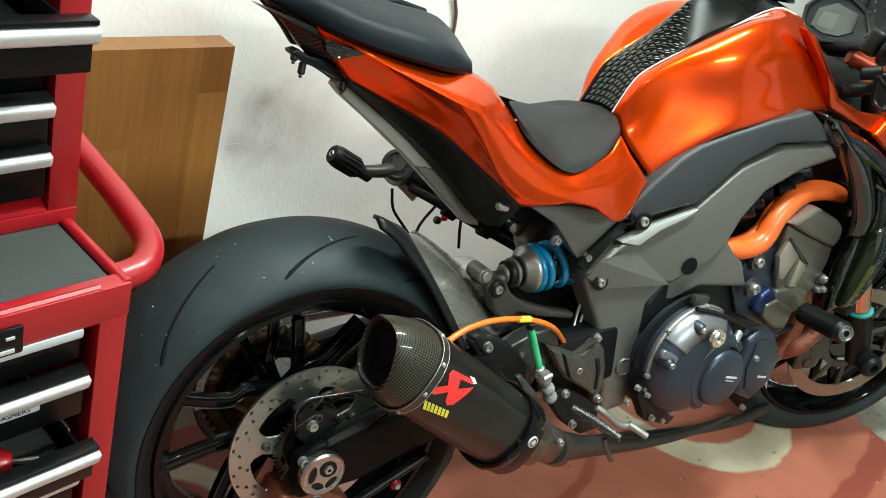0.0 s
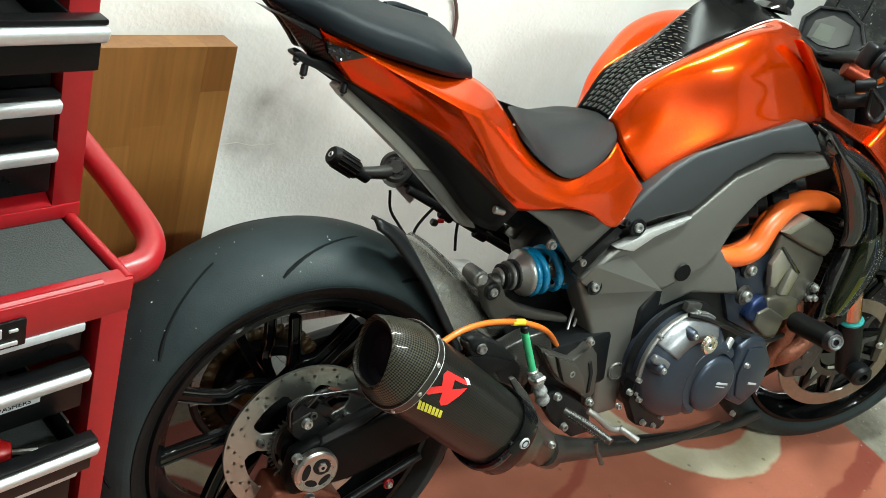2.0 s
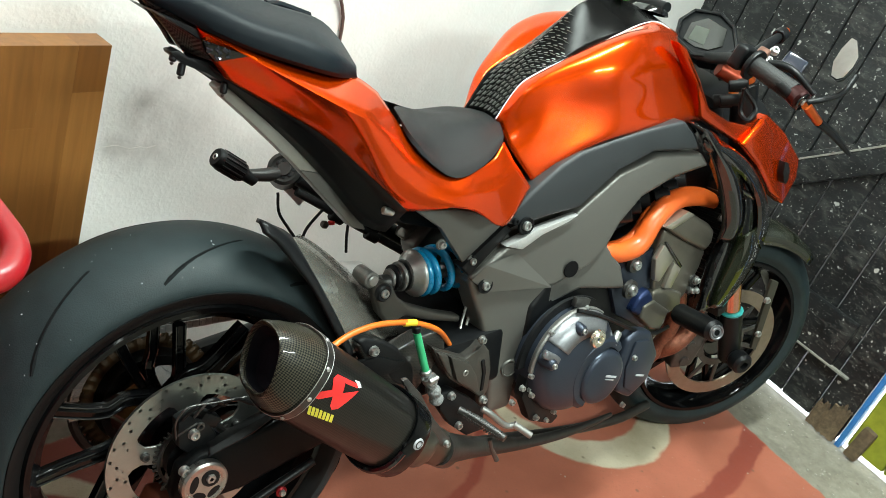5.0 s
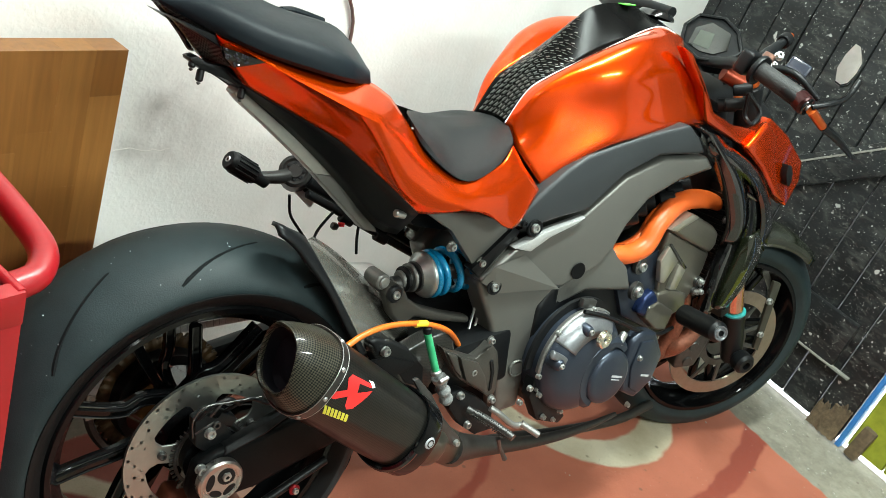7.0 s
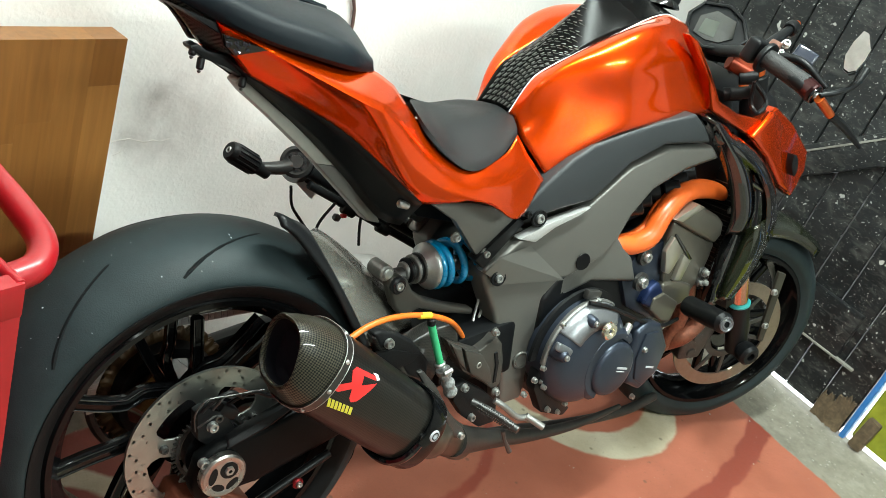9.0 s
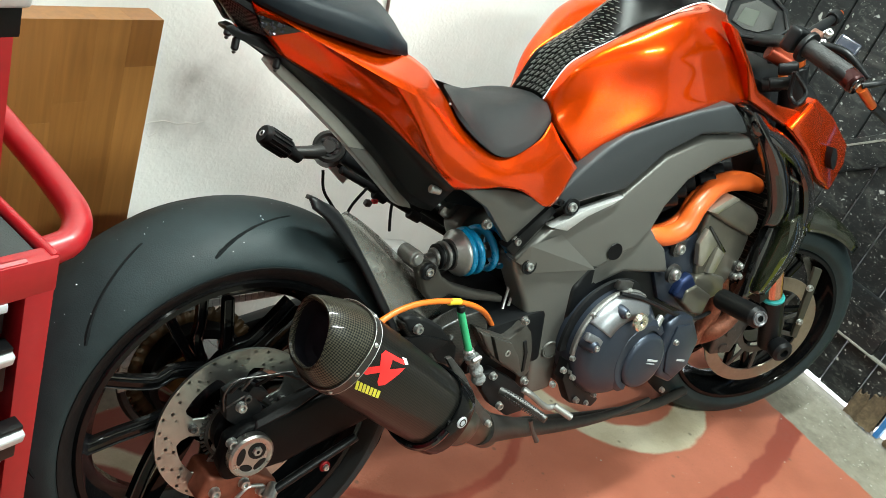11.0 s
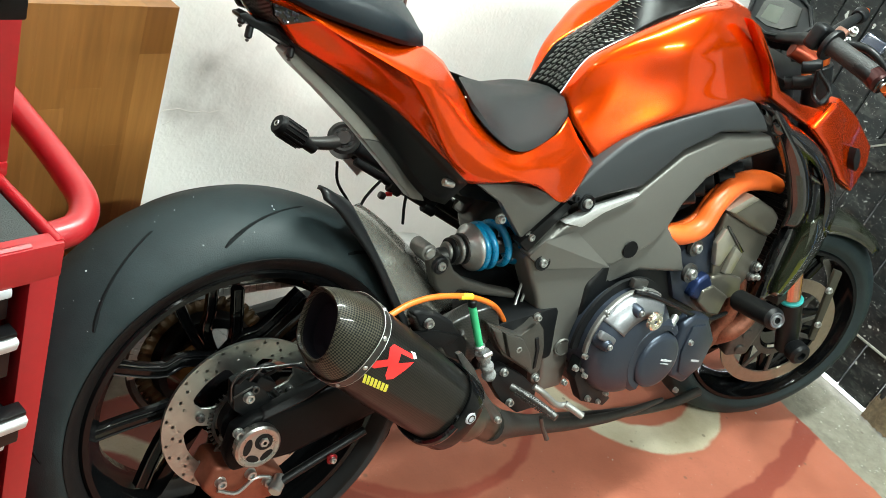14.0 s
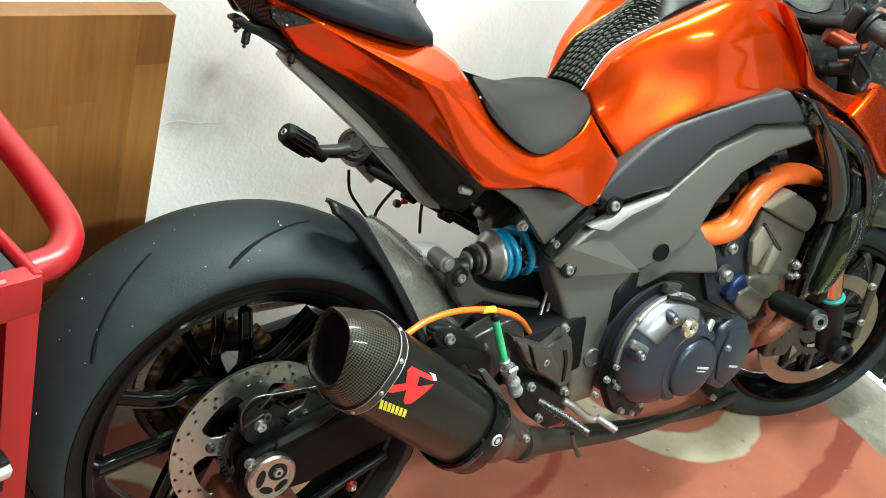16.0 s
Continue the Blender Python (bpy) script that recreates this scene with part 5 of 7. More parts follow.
def frame_and_covers():
    for m in (-1, 1):
        cv = part("frame_cover", plate([(0.487, -0.123, 0.662), (0.536, -0.13, 0.719), (0.583, -0.137, 0.766), (0.619, -0.143, 0.791), (0.683, -0.152, 0.816), (0.756, -0.163, 0.841), (0.84, -0.176, 0.864), (0.872, -0.181, 0.842), (0.9, -0.185, 0.814), (0.785, -0.168, 0.803), (0.715, -0.157, 0.765), (0.645, -0.147, 0.693), (0.58, -0.137, 0.676), (0.524, -0.129, 0.657)], 0.055, 0.007, 3, -m), M_COVER, BIKE, "charcoal grained plastic frame cover")
        sp = part("frame_spar", plate([(0.46, -0.102, 0.551), (0.52, -0.111, 0.614), (0.644, -0.13, 0.667), (0.735, -0.143, 0.756), (0.82, -0.156, 0.797), (0.93, -0.172, 0.806), (0.96, -0.177, 0.781), (0.876, -0.164, 0.752), (0.809, -0.154, 0.712), (0.77, -0.149, 0.66), (0.755, -0.146, 0.615), (0.804, -0.154, 0.574), (0.831, -0.158, 0.525), (0.716, -0.14, 0.528), (0.656, -0.131, 0.501), (0.62, -0.126, 0.445), (0.62, -0.126, 0.374), (0.617, -0.125, 0.289), (0.568, -0.118, 0.279), (0.544, -0.115, 0.392), (0.505, -0.109, 0.474)], 0.05, 0.01, 3, -m), M_FRAME, BIKE, "bronze-grey cast frame spar")
        part("upper_beam", plate([(0.454, -0.111, 0.558), (0.514, -0.12, 0.616), (0.634, -0.138, 0.668), (0.725, -0.152, 0.757), (0.809, -0.164, 0.798), (0.918, -0.181, 0.806), (0.943, -0.184, 0.784), (0.863, -0.172, 0.756), (0.796, -0.162, 0.718), (0.757, -0.157, 0.667), (0.74, -0.154, 0.618), (0.714, -0.15, 0.582), (0.641, -0.139, 0.54), (0.486, -0.116, 0.54)], 0.03, 0.009, 3, -m), M_FRAME, sp)
        fw = bmesh.new()
        w = [fw.verts.new((x, y * -m, z)) for x, y, z in [(0.473, -0.1225, 0.587), (0.635, -0.139, 0.539), (0.497, -0.118, 0.534), (0.538, -0.124, 0.606), (0.458, -0.112, 0.556)]]
        for t in ((0, 1, 2), (0, 3, 1), (0, 2, 4), (0, 4, 3)):
            fw.faces.new([w[i] for i in t])
        bmesh.ops.recalc_face_normals(fw, faces=fw.faces)
        part("spar_facet", fw, M_FRAME, sp, sharp=5)
        part("silver_accent", plate([(0.503, -0.129, 0.621), (0.526, -0.133, 0.633), (0.556, -0.137, 0.65), (0.645, -0.151, 0.682), (0.621, -0.147, 0.666), (0.574, -0.14, 0.643), (0.538, -0.135, 0.616)], 0.02, 0.003, 2, -m), M_SILVER, sp, "silver painted accent")
        sb = part("subframe_panel", prism([(0.311, 0.683), (0.407, 0.681), (0.447, 0.673), (0.508, 0.65), (0.536, 0.627), (0.472, 0.569), (0.438, 0.584), (0.372, 0.65)], m * 0.105, m * 0.09, 0.004), M_FRAME, BIKE, "bronze-grey subframe panel")
        if m < 0:
            ah, aw = V3([(0.486, -0.118, 0.547), (0.666, -0.145, 0.575)][1]), V3((-0.148, -0.989, 0))
            # Flat disc on the spar; its black stands for the shade in the hole.
            part("recess", lathe([(0, 0.0015), (0.0158, 0.0015), (0.0165, 0.0006)], ah, aw, 24), M_DRAWER, sp, "black disc painting the shade inside a round hole")
            part("pivot_cap", lathe([(0, 0.003), (0.0125, 0.003), (0.0135, 0.0015), (0.0145, 0.0035), (0.0165, 0.0035), (0.018, 0)], (0.59, -0.123, 0.375), aw, 32), M_FRAME, sp, "round pivot cap")
            part("bolt_recess", lathe([(0, 0.0005), (0.012, 0.0005), (0.013, 0.0015), (0.0145, 0.0015), (0.015, 0)], [(0.486, -0.118, 0.547), (0.666, -0.145, 0.575)][0], aw, 24), M_SATIN, sp)
            part("bolt", hexbolt([(0.486, -0.118, 0.547), (0.666, -0.145, 0.575)][0], aw, 0.0075, 0.006), M_STEEL, sp)
            part("bolt_recess", lathe([(0, 0.0005), (0.012, 0.0005), (0.0135, 0.002), (0.015, 0.002), (0.016, -0.003)], [(0.536, -0.132, 0.659), (0.511, -0.129, 0.666)][0], aw, 24), M_SATIN, cv)
            part("bolt", hexbolt([(0.536, -0.132, 0.659), (0.511, -0.129, 0.666)][0], aw, 0.0085, 0.006), M_STEEL, cv)
            part("bolt", hexbolt([(0.536, -0.132, 0.659), (0.511, -0.129, 0.666)][1], aw, 0.006, 0.004), M_SATIN, cv)
            for q, own, r in zip([(0.374, -0.108, 0.625), (0.449, -0.108, 0.592), (0.454, -0.142, 0.401), (0.482, -0.142, 0.458), (0.519, -0.142, 0.334), (1.063, -0.16, 0.527), (1.072, -0.16, 0.503), (1.1, -0.15, 0.661)], (sb, sb, sp, sp, sp, sp, sp, sp), (0.0065, 0.0065, 0.0065, 0.0055, 0.006, 0.006, 0.006, 0.006)):
                part("washer", lathe([(r, -0.001), (r * 1.4, -0.001), (r * 1.45, 0.0015), (r, 0.002)], q, RIGHT, 20), M_FRAME, own)
                part("bolt", hexbolt(V3(q) + V3((0, -0.003, 0)), RIGHT, r, 0.006), M_STEEL, own)
        hp = part("heel_plate", prism([(0.374, 0.456), (0.407, 0.441), (0.459, 0.422), (0.48, 0.435), (0.494, 0.446), (0.511, 0.43), (0.525, 0.394), (0.531, 0.349), (0.521, 0.333), (0.49, 0.353), (0.429, 0.388), (0.404, 0.416)], m * 0.14, m * 0.115, 0.004), M_HEEL, BIKE, "dark bronze-grey heel guard bracket")
        part("heel_face", prism([(0.382, 0.449), (0.408, 0.439), (0.434, 0.389), (0.411, 0.409)], m * 0.147, m * 0.138, 0.006, 3), M_HEEL, hp)
        part("heel_ridge", prism([(0.412, 0.437), (0.46, 0.419), (0.483, 0.392), (0.501, 0.355), (0.489, 0.357), (0.439, 0.387)], m * 0.150, m * 0.138, 0.004, 2), M_HEEL, hp)
        part("ear_slot", prism([(0.495, 0.413), (0.502, 0.416), (0.512, 0.393), (0.516, 0.354), (0.51, 0.351), (0.505, 0.389)], m * 0.1425, m * 0.139, 0.001, 1), M_MATT, hp)
    part("black_strut", prism([(0.427, 0.582), (0.508, 0.654), (0.526, 0.645), (0.45, 0.565)], -0.113, -0.09, 0.004), M_SATIN, BIKE)
    part("head_tube", rod((1.24, 0, 0.66), (1.13, 0, 0.9), 0.045, 20), M_SATIN, BIKE)
    part("airbox", prism([(0.62, 0.72), (0.9, 0.8), (1.12, 0.82), (1.1, 0.7), (0.95, 0.66), (0.75, 0.6)], -0.1, 0.1, 0.012), M_MATT, BIKE)
    part("inner_frame", prism([(0.555, 0.6), (0.62, 0.66), (0.7, 0.55), (0.62, 0.3), (0.56, 0.26), (0.56, 0.45)], -0.085, 0.085, 0.008), M_MATT, BIKE)
    for m in (-1, 1):
        def side(curves):
            return [[(x, y * -m, z) for x, y, z in c] for c in curves]

        sh = part("radiator_shroud", skin(side([
            [(0.939, -0.165, 0.839), (1.012, -0.175, 0.818), (1.099, -0.18, 0.783), (1.185, -0.18, 0.726), (1.249, -0.178, 0.652), (1.258, -0.175, 0.59)],
            [(0.899, -0.185, 0.833), (0.974, -0.195, 0.804), (1.049, -0.2, 0.774), (1.125, -0.2, 0.728), (1.178, -0.198, 0.665), (1.202, -0.19, 0.613)],
            [(0.915, -0.175, 0.814), (1.004, -0.18, 0.782), (1.079, -0.183, 0.759), (1.138, -0.183, 0.719), (1.186, -0.18, 0.659), (1.198, -0.178, 0.621)],
        ]), 24, 4), M_GLOSS, BIKE, "gloss black radiator shroud of two curved fins", thick=0.006)
        part("shroud_fin", skin(side([
            [(0.867, -0.165, 0.862), (0.918, -0.17, 0.821), (0.976, -0.172, 0.773), (1.03, -0.172, 0.72), (1.08, -0.168, 0.655), (1.089, -0.163, 0.612)],
            [(0.876, -0.188, 0.858), (0.936, -0.192, 0.817), (0.996, -0.195, 0.775), (1.05, -0.195, 0.725), (1.094, -0.191, 0.666), (1.111, -0.181, 0.618)],
            [(0.946, -0.175, 0.842), (1.012, -0.178, 0.805), (1.073, -0.18, 0.764), (1.115, -0.18, 0.719), (1.148, -0.178, 0.663), (1.162, -0.17, 0.614)],
        ]), 24, 4), M_GLOSS, sh, thick=0.006)
        part("shroud_bar", tube(side([[(1.054, -0.183, 0.743), (1.141, -0.185, 0.717)]])[0], 0.006, 10), M_GLOSS, sh)
        part("shroud_lower", skin(side([
            [(1.119, -0.15, 0.647), (1.103, -0.15, 0.583), (1.098, -0.15, 0.517), (1.101, -0.15, 0.436)],
            [(1.111, -0.175, 0.641), (1.091, -0.18, 0.585), (1.085, -0.18, 0.525), (1.089, -0.178, 0.457)],
            [(1.14, -0.176, 0.624), (1.127, -0.179, 0.567), (1.115, -0.179, 0.515), (1.12, -0.176, 0.465)],
        ]), 20, 4), M_GLOSS, sh, thick=0.005)
        part("shroud_blade", skin(side([
            [(1.14, -0.175, 0.623), (1.126, -0.178, 0.566), (1.115, -0.178, 0.514), (1.119, -0.175, 0.466)],
            [(1.137, -0.2, 0.644), (1.139, -0.203, 0.585), (1.128, -0.2, 0.529), (1.115, -0.19, 0.471)],
            [(1.198, -0.185, 0.653), (1.227, -0.188, 0.593), (1.209, -0.185, 0.523), (1.166, -0.178, 0.458)],
        ]), 20, 4), M_DARKGREEN, sh, "olive-black gloss lower blade", thick=0.005)
        no = part("headlight_cowl", prism([(0.79, 0.997), (0.82, 0.988), (0.887, 0.937), (0.943, 0.886), (1.025, 0.864), (1.116, 0.856), (1.16, 0.884), (1.248, 0.851), (1.35, 0.792), (1.366, 0.748), (1.342, 0.685), (1.282, 0.708), (1.189, 0.774), (1.094, 0.819), (1.006, 0.843), (0.924, 0.867), (0.885, 0.926)] if m < 0 else [(0.79, 0.997), (0.82, 0.988), (0.887, 0.937), (0.943, 0.886), (1.025, 0.864), (1.116, 0.856), (1.16, 0.884), (1.248, 0.851), (1.35, 0.792), (1.366, 0.748), (1.342, 0.685), (1.282, 0.708), (1.189, 0.774), (1.094, 0.819), (1.006, 0.843), (0.924, 0.867), (0.885, 0.926)][3:-2], m * 0.15, m * 0.125, 0.007, 3), M_ORANGE, BIKE, "candy orange headlight cowl")
        part("cowl_facet", prism([(1.13, 0.879), (1.185, 0.85), (1.201, 0.809), (1.246, 0.752), (1.312, 0.696), (1.253, 0.718), (1.164, 0.778), (1.076, 0.82), (1.101, 0.845)], m * 0.163, m * 0.145, 0.009, 3), M_ORANGE, no)
        part("cowl_vent", prism([(1.262, 0.789), (1.276, 0.787), (1.293, 0.77), (1.3, 0.75), (1.296, 0.738), (1.284, 0.744), (1.268, 0.764)], m * 0.166, m * 0.14, 0.002), M_MATT, no)
    part("radiator", box((0.03, 0.3, 0.34), pose(1.17, 0, 0.58, 0, -22, 0), 0.004), M_MATT, BIKE, "black radiator core")
    fins = bmesh.new()
    for i in range(24):
        box((0.034, 0.28, 0.0015), pose(1.17, 0, 0.58, 0, -22, 0) @ pose(0, 0, -0.15 + i * 0.013), 0, 1, fins)
    tagged(part("radiator_fins", fins, M_DARKSTEEL, BIKE), kind="stuff")
    part("headlight", lathe([(0, 0.12), (0.05, 0.11), (0.09, 0.07), (0.11, 0.0), (0.1, -0.06), (0, -0.08)], (1.27, 0, 0.80), (0.9, 0, -0.25), 24), M_SATIN, BIKE, "dark headlight shell")


def engine():
    en = part("engine", prism([(0.60, 0.5), (0.64, 0.56), (0.78, 0.56), (0.9, 0.56), (1.02, 0.44), (1.03, 0.34), (0.96, 0.28), (0.85, 0.26), (0.68, 0.27), (0.61, 0.33)], -0.13, 0.13, 0.012, 3), M_SATIN, BIKE, "four-cylinder engine block in dark castings")
    c = V3((0.702, -0.165, 0.399))
    part("clutch_cover", lathe([(0.104, -0.04), (0.104, 0.006), (0.102, 0.014), (0.094, 0.026), (0.081, 0.034), (0.06, 0.0395), (0, 0.041)], c, RIGHT, 64), M_ENGINE, en, "blue-black guarded clutch cover")
    up = lathe([(0.1045, 0.0), (0.1045, 0.0075), (0.1025, 0.0155), (0.0945, 0.0275), (0.0815, 0.0355), (0.066, 0.0392)], c, RIGHT, 34, a0=radians(60), a1=radians(148))
    part("cover_crescent", up, M_CASE, en, "grey crescent over the upper edge of the cover", thick=0.002)
    for t, r0 in ((112, 0.086), (168, 0.092)):
        lug = part("cover_lug", lathe([(0, 0.02), (0.008, 0.02), (0.0105, 0.017), (0.014, -0.01)], c + V3((r0 * math.cos(radians(t)), -0.022, r0 * math.sin(radians(t)))), RIGHT, 20), M_ENGINE, en)
        bolt_part(c + V3((r0 * math.cos(radians(t)), -0.042, r0 * math.sin(radians(t)))), RIGHT, lug, 0.0055, 0.004)
    # Added matt black ring: paints the dark shaded gap around the cover.
    part("case_ring", lathe([(0.105, 0), (0.121, 0), (0.122, -0.006)], (c.x, -0.153, c.z), RIGHT, 40, a0=radians(48), a1=radians(185)), M_MATT, en)
    part("cover_rim", lathe([(0.103, 0.0), (0.108, 0.0), (0.1095, 0.003), (0.1095, 0.008), (0.107, 0.011), (0.103, 0.010)], c, RIGHT, 40, a0=radians(60), a1=radians(185)), M_ALU, en)
    part("guard_boss", lathe([(0.058, -0.014), (0.0565, 0.002), (0.053, 0.0065), (0.046, 0.0085), (0, 0.0095)], (0.762, -0.205, 0.371), RIGHT, 40), M_ENGINE, en, "round guard boss")
    part("guard_ring", lathe([(0.055, -0.006), (0.058, 0.001), (0.068, 0.001), (0.077, -0.008)], (0.752, -0.205, 0.378), RIGHT, 30, a0=radians(45), a1=radians(250)), M_ENGINE, en)
    part("guard_lug", box((0.05, 0.012, 0.016), pose(0.612, -0.195, 0.43, 0, 25, 0), 0.005, 3), M_CASE, en)
    for x, z, w, h in ((0.778, 0.374, 0.034, 0.0042), (0.775, 0.3675, 0.027, 0.0018)):
        part("guard_print", box((w, 0.001, h), pose(x, -0.2153, z, 0, 12, 0), 0), M_DECAL_GREY, en, "pale printed bar")
    wp = part("pulse_cover", prism([(0.838, 0.43), (0.865, 0.446), (0.912, 0.44), (0.958, 0.383), (0.946, 0.322), (0.90, 0.29), (0.852, 0.312), (0.834, 0.37)], -0.19, -0.16, 0.01, 3), M_ENGINE, en, "blue-black pulse cover")
    part("pulse_panel", prism([(0.862, 0.425), (0.905, 0.425), (0.945, 0.38), (0.935, 0.33), (0.9, 0.305), (0.866, 0.322), (0.852, 0.37)], -0.1945, -0.188, 0.003, 2), M_ENGINE, wp)
    part("guard_print", box((0.028, 0.001, 0.0042), pose(0.905, -0.1953, 0.345, 0, 12, 0), 0), M_DECAL_GREY, wp)
    part("oil_cap", lathe([(0.0035, 0.006), (0.008, 0.006), (0.009, 0.0095), (0.014, 0.0095), (0.017, 0.007), (0.018, 0)], (0.699, -0.215, 0.466), RIGHT, 18), mat("pale_gold_cap", (0.72, 0.69, 0.56), 0.22, 0.9), en, "pale gold oil filler cap")
    part("sump_bracket", prism([(0.598, 0.334), (0.599, 0.372), (0.615, 0.374), (0.645, 0.328), (0.72, 0.271), (0.705, 0.256), (0.637, 0.277)], -0.165, -0.14, 0.005, 2), M_SATIN, en)
    for q in [(0.61, -0.167, 0.35), (0.681, -0.167, 0.272)]:
        bolt_part(q, RIGHT, en, 0.0045, 0.005)
    for q in [(0.587, -0.168, 0.358), (0.647, -0.168, 0.285), (0.916, -0.168, 0.26), (0.867, -0.195, 0.391), (0.59, -0.15, 0.318)]:
        bolt_part(q, RIGHT, en, 0.0055, 0.006)
    for t in (radians(v) for v in (88, 140, 188, 212, 262)):
        bolt_part(c + V3((0.107 * math.cos(t), -0.008, 0.107 * math.sin(t))), RIGHT, en, 0.005, 0.006)
    part("clutch_arm", tube([(0.671, -0.18, 0.508), (0.711, -0.19, 0.501), (0.78, -0.19, 0.477), (0.859, -0.18, 0.446), (0.95, -0.17, 0.421), (1.012, -0.16, 0.424)], 0.0042, 8, 20), M_SATIN, en, "black clutch cable")
    part("cable_bracket", box((0.04, 0.012, 0.018), Matrix.Translation((0.693, -0.165, 0.516)) @ pose(0, 0, 0, 0, 8, 0), 0.003), M_DARKSTEEL, en)
    part("sensor_pin", rod((0.799, -0.19, 0.453), (0.775, -0.2, 0.434), 0.0075), M_STEEL, en)
    head = part("cylinder_head", prism([(0.914, 0.645), (1.083, 0.588), (1.08, 0.552), (1.066, 0.504), (1.036, 0.463), (1.006, 0.466), (0.937, 0.506), (0.913, 0.57), (0.911, 0.607)], -0.15, 0.15, 0.008, 3), M_HEAD, en, "bronze-grey cylinder head")
    part("head_cover", prism([(0.893, 0.651), (0.921, 0.664), (0.962, 0.683), (1.047, 0.654), (1.075, 0.637), (1.079, 0.61), (1.063, 0.592), (0.978, 0.62)], -0.162, 0.162, 0.009, 3), M_HEAD, head)
    part("cover_top", prism([(0.891, 0.652), (0.957, 0.683), (0.985, 0.675), (0.92, 0.646)], -0.1635, 0.16, 0.004, 2), M_CAP, head, "bright edge of the head cover")
    for poly in ([(0.898, 0.583), (0.915, 0.614), (0.959, 0.58), (0.943, 0.552), (0.932, 0.533), (0.915, 0.537)], [(0.966, 0.573), (0.996, 0.558), (0.981, 0.514), (0.956, 0.516)]):
        part("head_plate", prism(poly, -0.160, -0.148, 0.003, 2), M_CAP, head, "pale machined plate")
    part("cylinder_sleeve", prism([(0.926, 0.51), (0.971, 0.516), (1.029, 0.5), (1.04, 0.466), (0.994, 0.452), (0.927, 0.485)], -0.158, -0.1, 0.006, 3), M_HEAD, head)
    part("cylinder_sleeve", prism([(0.902, 0.483), (0.932, 0.493), (0.993, 0.465), (0.981, 0.421), (0.946, 0.428), (0.9, 0.457)], -0.163, -0.1, 0.005, 3), M_HEAD, head)
    part("head_gap", prism([(0.924, 0.615), (0.929, 0.617), (1.009, 0.559), (1.003, 0.555)], -0.153, -0.148, 0.001), M_GLOSS, head)
    part("coolant_elbow", prism([(0.873, 0.471), (0.885, 0.502), (0.911, 0.518), (0.94, 0.49), (0.922, 0.452)], -0.158, -0.12, 0.008, 3), mat("blue_anodised_elbow", (0.012, 0.024, 0.075), 0.3, 0.6, (0.02, 0.038, 0.11), 60), head, "blue anodised elbow")
    for q, r in zip([(0.851, -0.15, 0.572), (0.839, -0.165, 0.526), (1.067, -0.155, 0.522), (1.065, -0.155, 0.501)], (0.013, 0.014, 0.0095, 0.008)):
        part("washer", lathe([(0, 0.0), (r * 1.35, 0.0), (r * 1.4, -0.008)], q, RIGHT, 20), M_DARKSTEEL, head)
        part("head_bolt", hexbolt(q, RIGHT, r * 0.8, 0.008), M_STEEL, head)
    part("cylinder_block", prism([(0.836, 0.572), (0.919, 0.603), (0.984, 0.523), (0.963, 0.414), (0.848, 0.46), (0.797, 0.539)], -0.14, 0.14, 0.008, 2), M_ENGINE, en, "blue-black cylinder block")
    part("coolant_hose", tube([(0.735, -0.105, 0.59), (0.767, -0.128, 0.597), (0.815, -0.135, 0.595), (0.855, -0.14, 0.612), (0.88, -0.14, 0.659), (0.935, -0.135, 0.697), (1.027, -0.125, 0.701), (1.135, -0.11, 0.681)], [0.016, 0.018, 0.02, 0.021, 0.021, 0.021, 0.02, 0.015], 16, 48), M_HOSE, BIKE, "bright orange silicone coolant hose")
    part("hose_branch", tube([(0.784, -0.12, 0.603), (0.824, -0.122, 0.611), (0.856, -0.124, 0.631), (0.872, -0.125, 0.665), (0.911, -0.12, 0.69)], 0.008, 12, 20), M_HOSE, BIKE, "thin orange silicone hose")
    random.seed(11)
    for i in range(9):
        p = V3((0.8 + 0.035 * i % 0.2, -0.11 + 0.01 * (i % 3), 0.66 + 0.012 * i))
        part("throttle_part", rod(p, p + V3((0.02, -0.02, 0.012)), random.uniform(0.012, 0.02)), M_SATIN, en)
    sl = part("crash_slider", rod([(1.018, -0.17, 0.46)][0], [(0.968, -0.29, 0.479)][0], 0.022, 24, 0.007), M_SATIN, BIKE, "black round crash protector")
    part("slider_cap", lathe([(0.006, 0.004), (0.009, 0.004), (0.011, 0.002), (0.013, 0.0045), (0.015, 0.0045), (0.0155, 0.001)], [(0.968, -0.29, 0.479)][0], V3([(0.968, -0.29, 0.479)][0]) - V3([(1.018, -0.17, 0.46)][0]), 24), M_CASE, sl)
    # exhaust headers and collector
    for i, y in enumerate((-0.12, -0.04, 0.04, 0.12)):
        part("header_pipe", tube([(1.05, y, 0.52), (1.10, y * 0.95, 0.45), (1.11, y * 0.85, 0.36), (1.07, y * 0.6, 0.27), (0.98, y * 0.3, 0.235)], 0.018, 12, 24), M_COPPER, BIKE, "heat-tinted copper exhaust header")
    part("header_pipe", tube([(1.2, -0.1, 0.44), (1.17, -0.125, 0.396), (1.14, -0.13, 0.37), (1.118, -0.12, 0.345), (1.12, -0.08, 0.31)], 0.019, 14, 24), M_COPPER, BIKE, "heat-tinted copper exhaust header")
    part("collector", tube([(0.409, -0.17, 0.275), (0.537, -0.13, 0.223), (0.698, -0.105, 0.179), (0.835, -0.095, 0.163), (0.934, -0.09, 0.164), (1.014, -0.085, 0.169)], [0.029, 0.020, 0.0135, 0.0105, 0.008, 0.005], 16, 40), M_PIPE, BIKE, "dark steel exhaust collector")
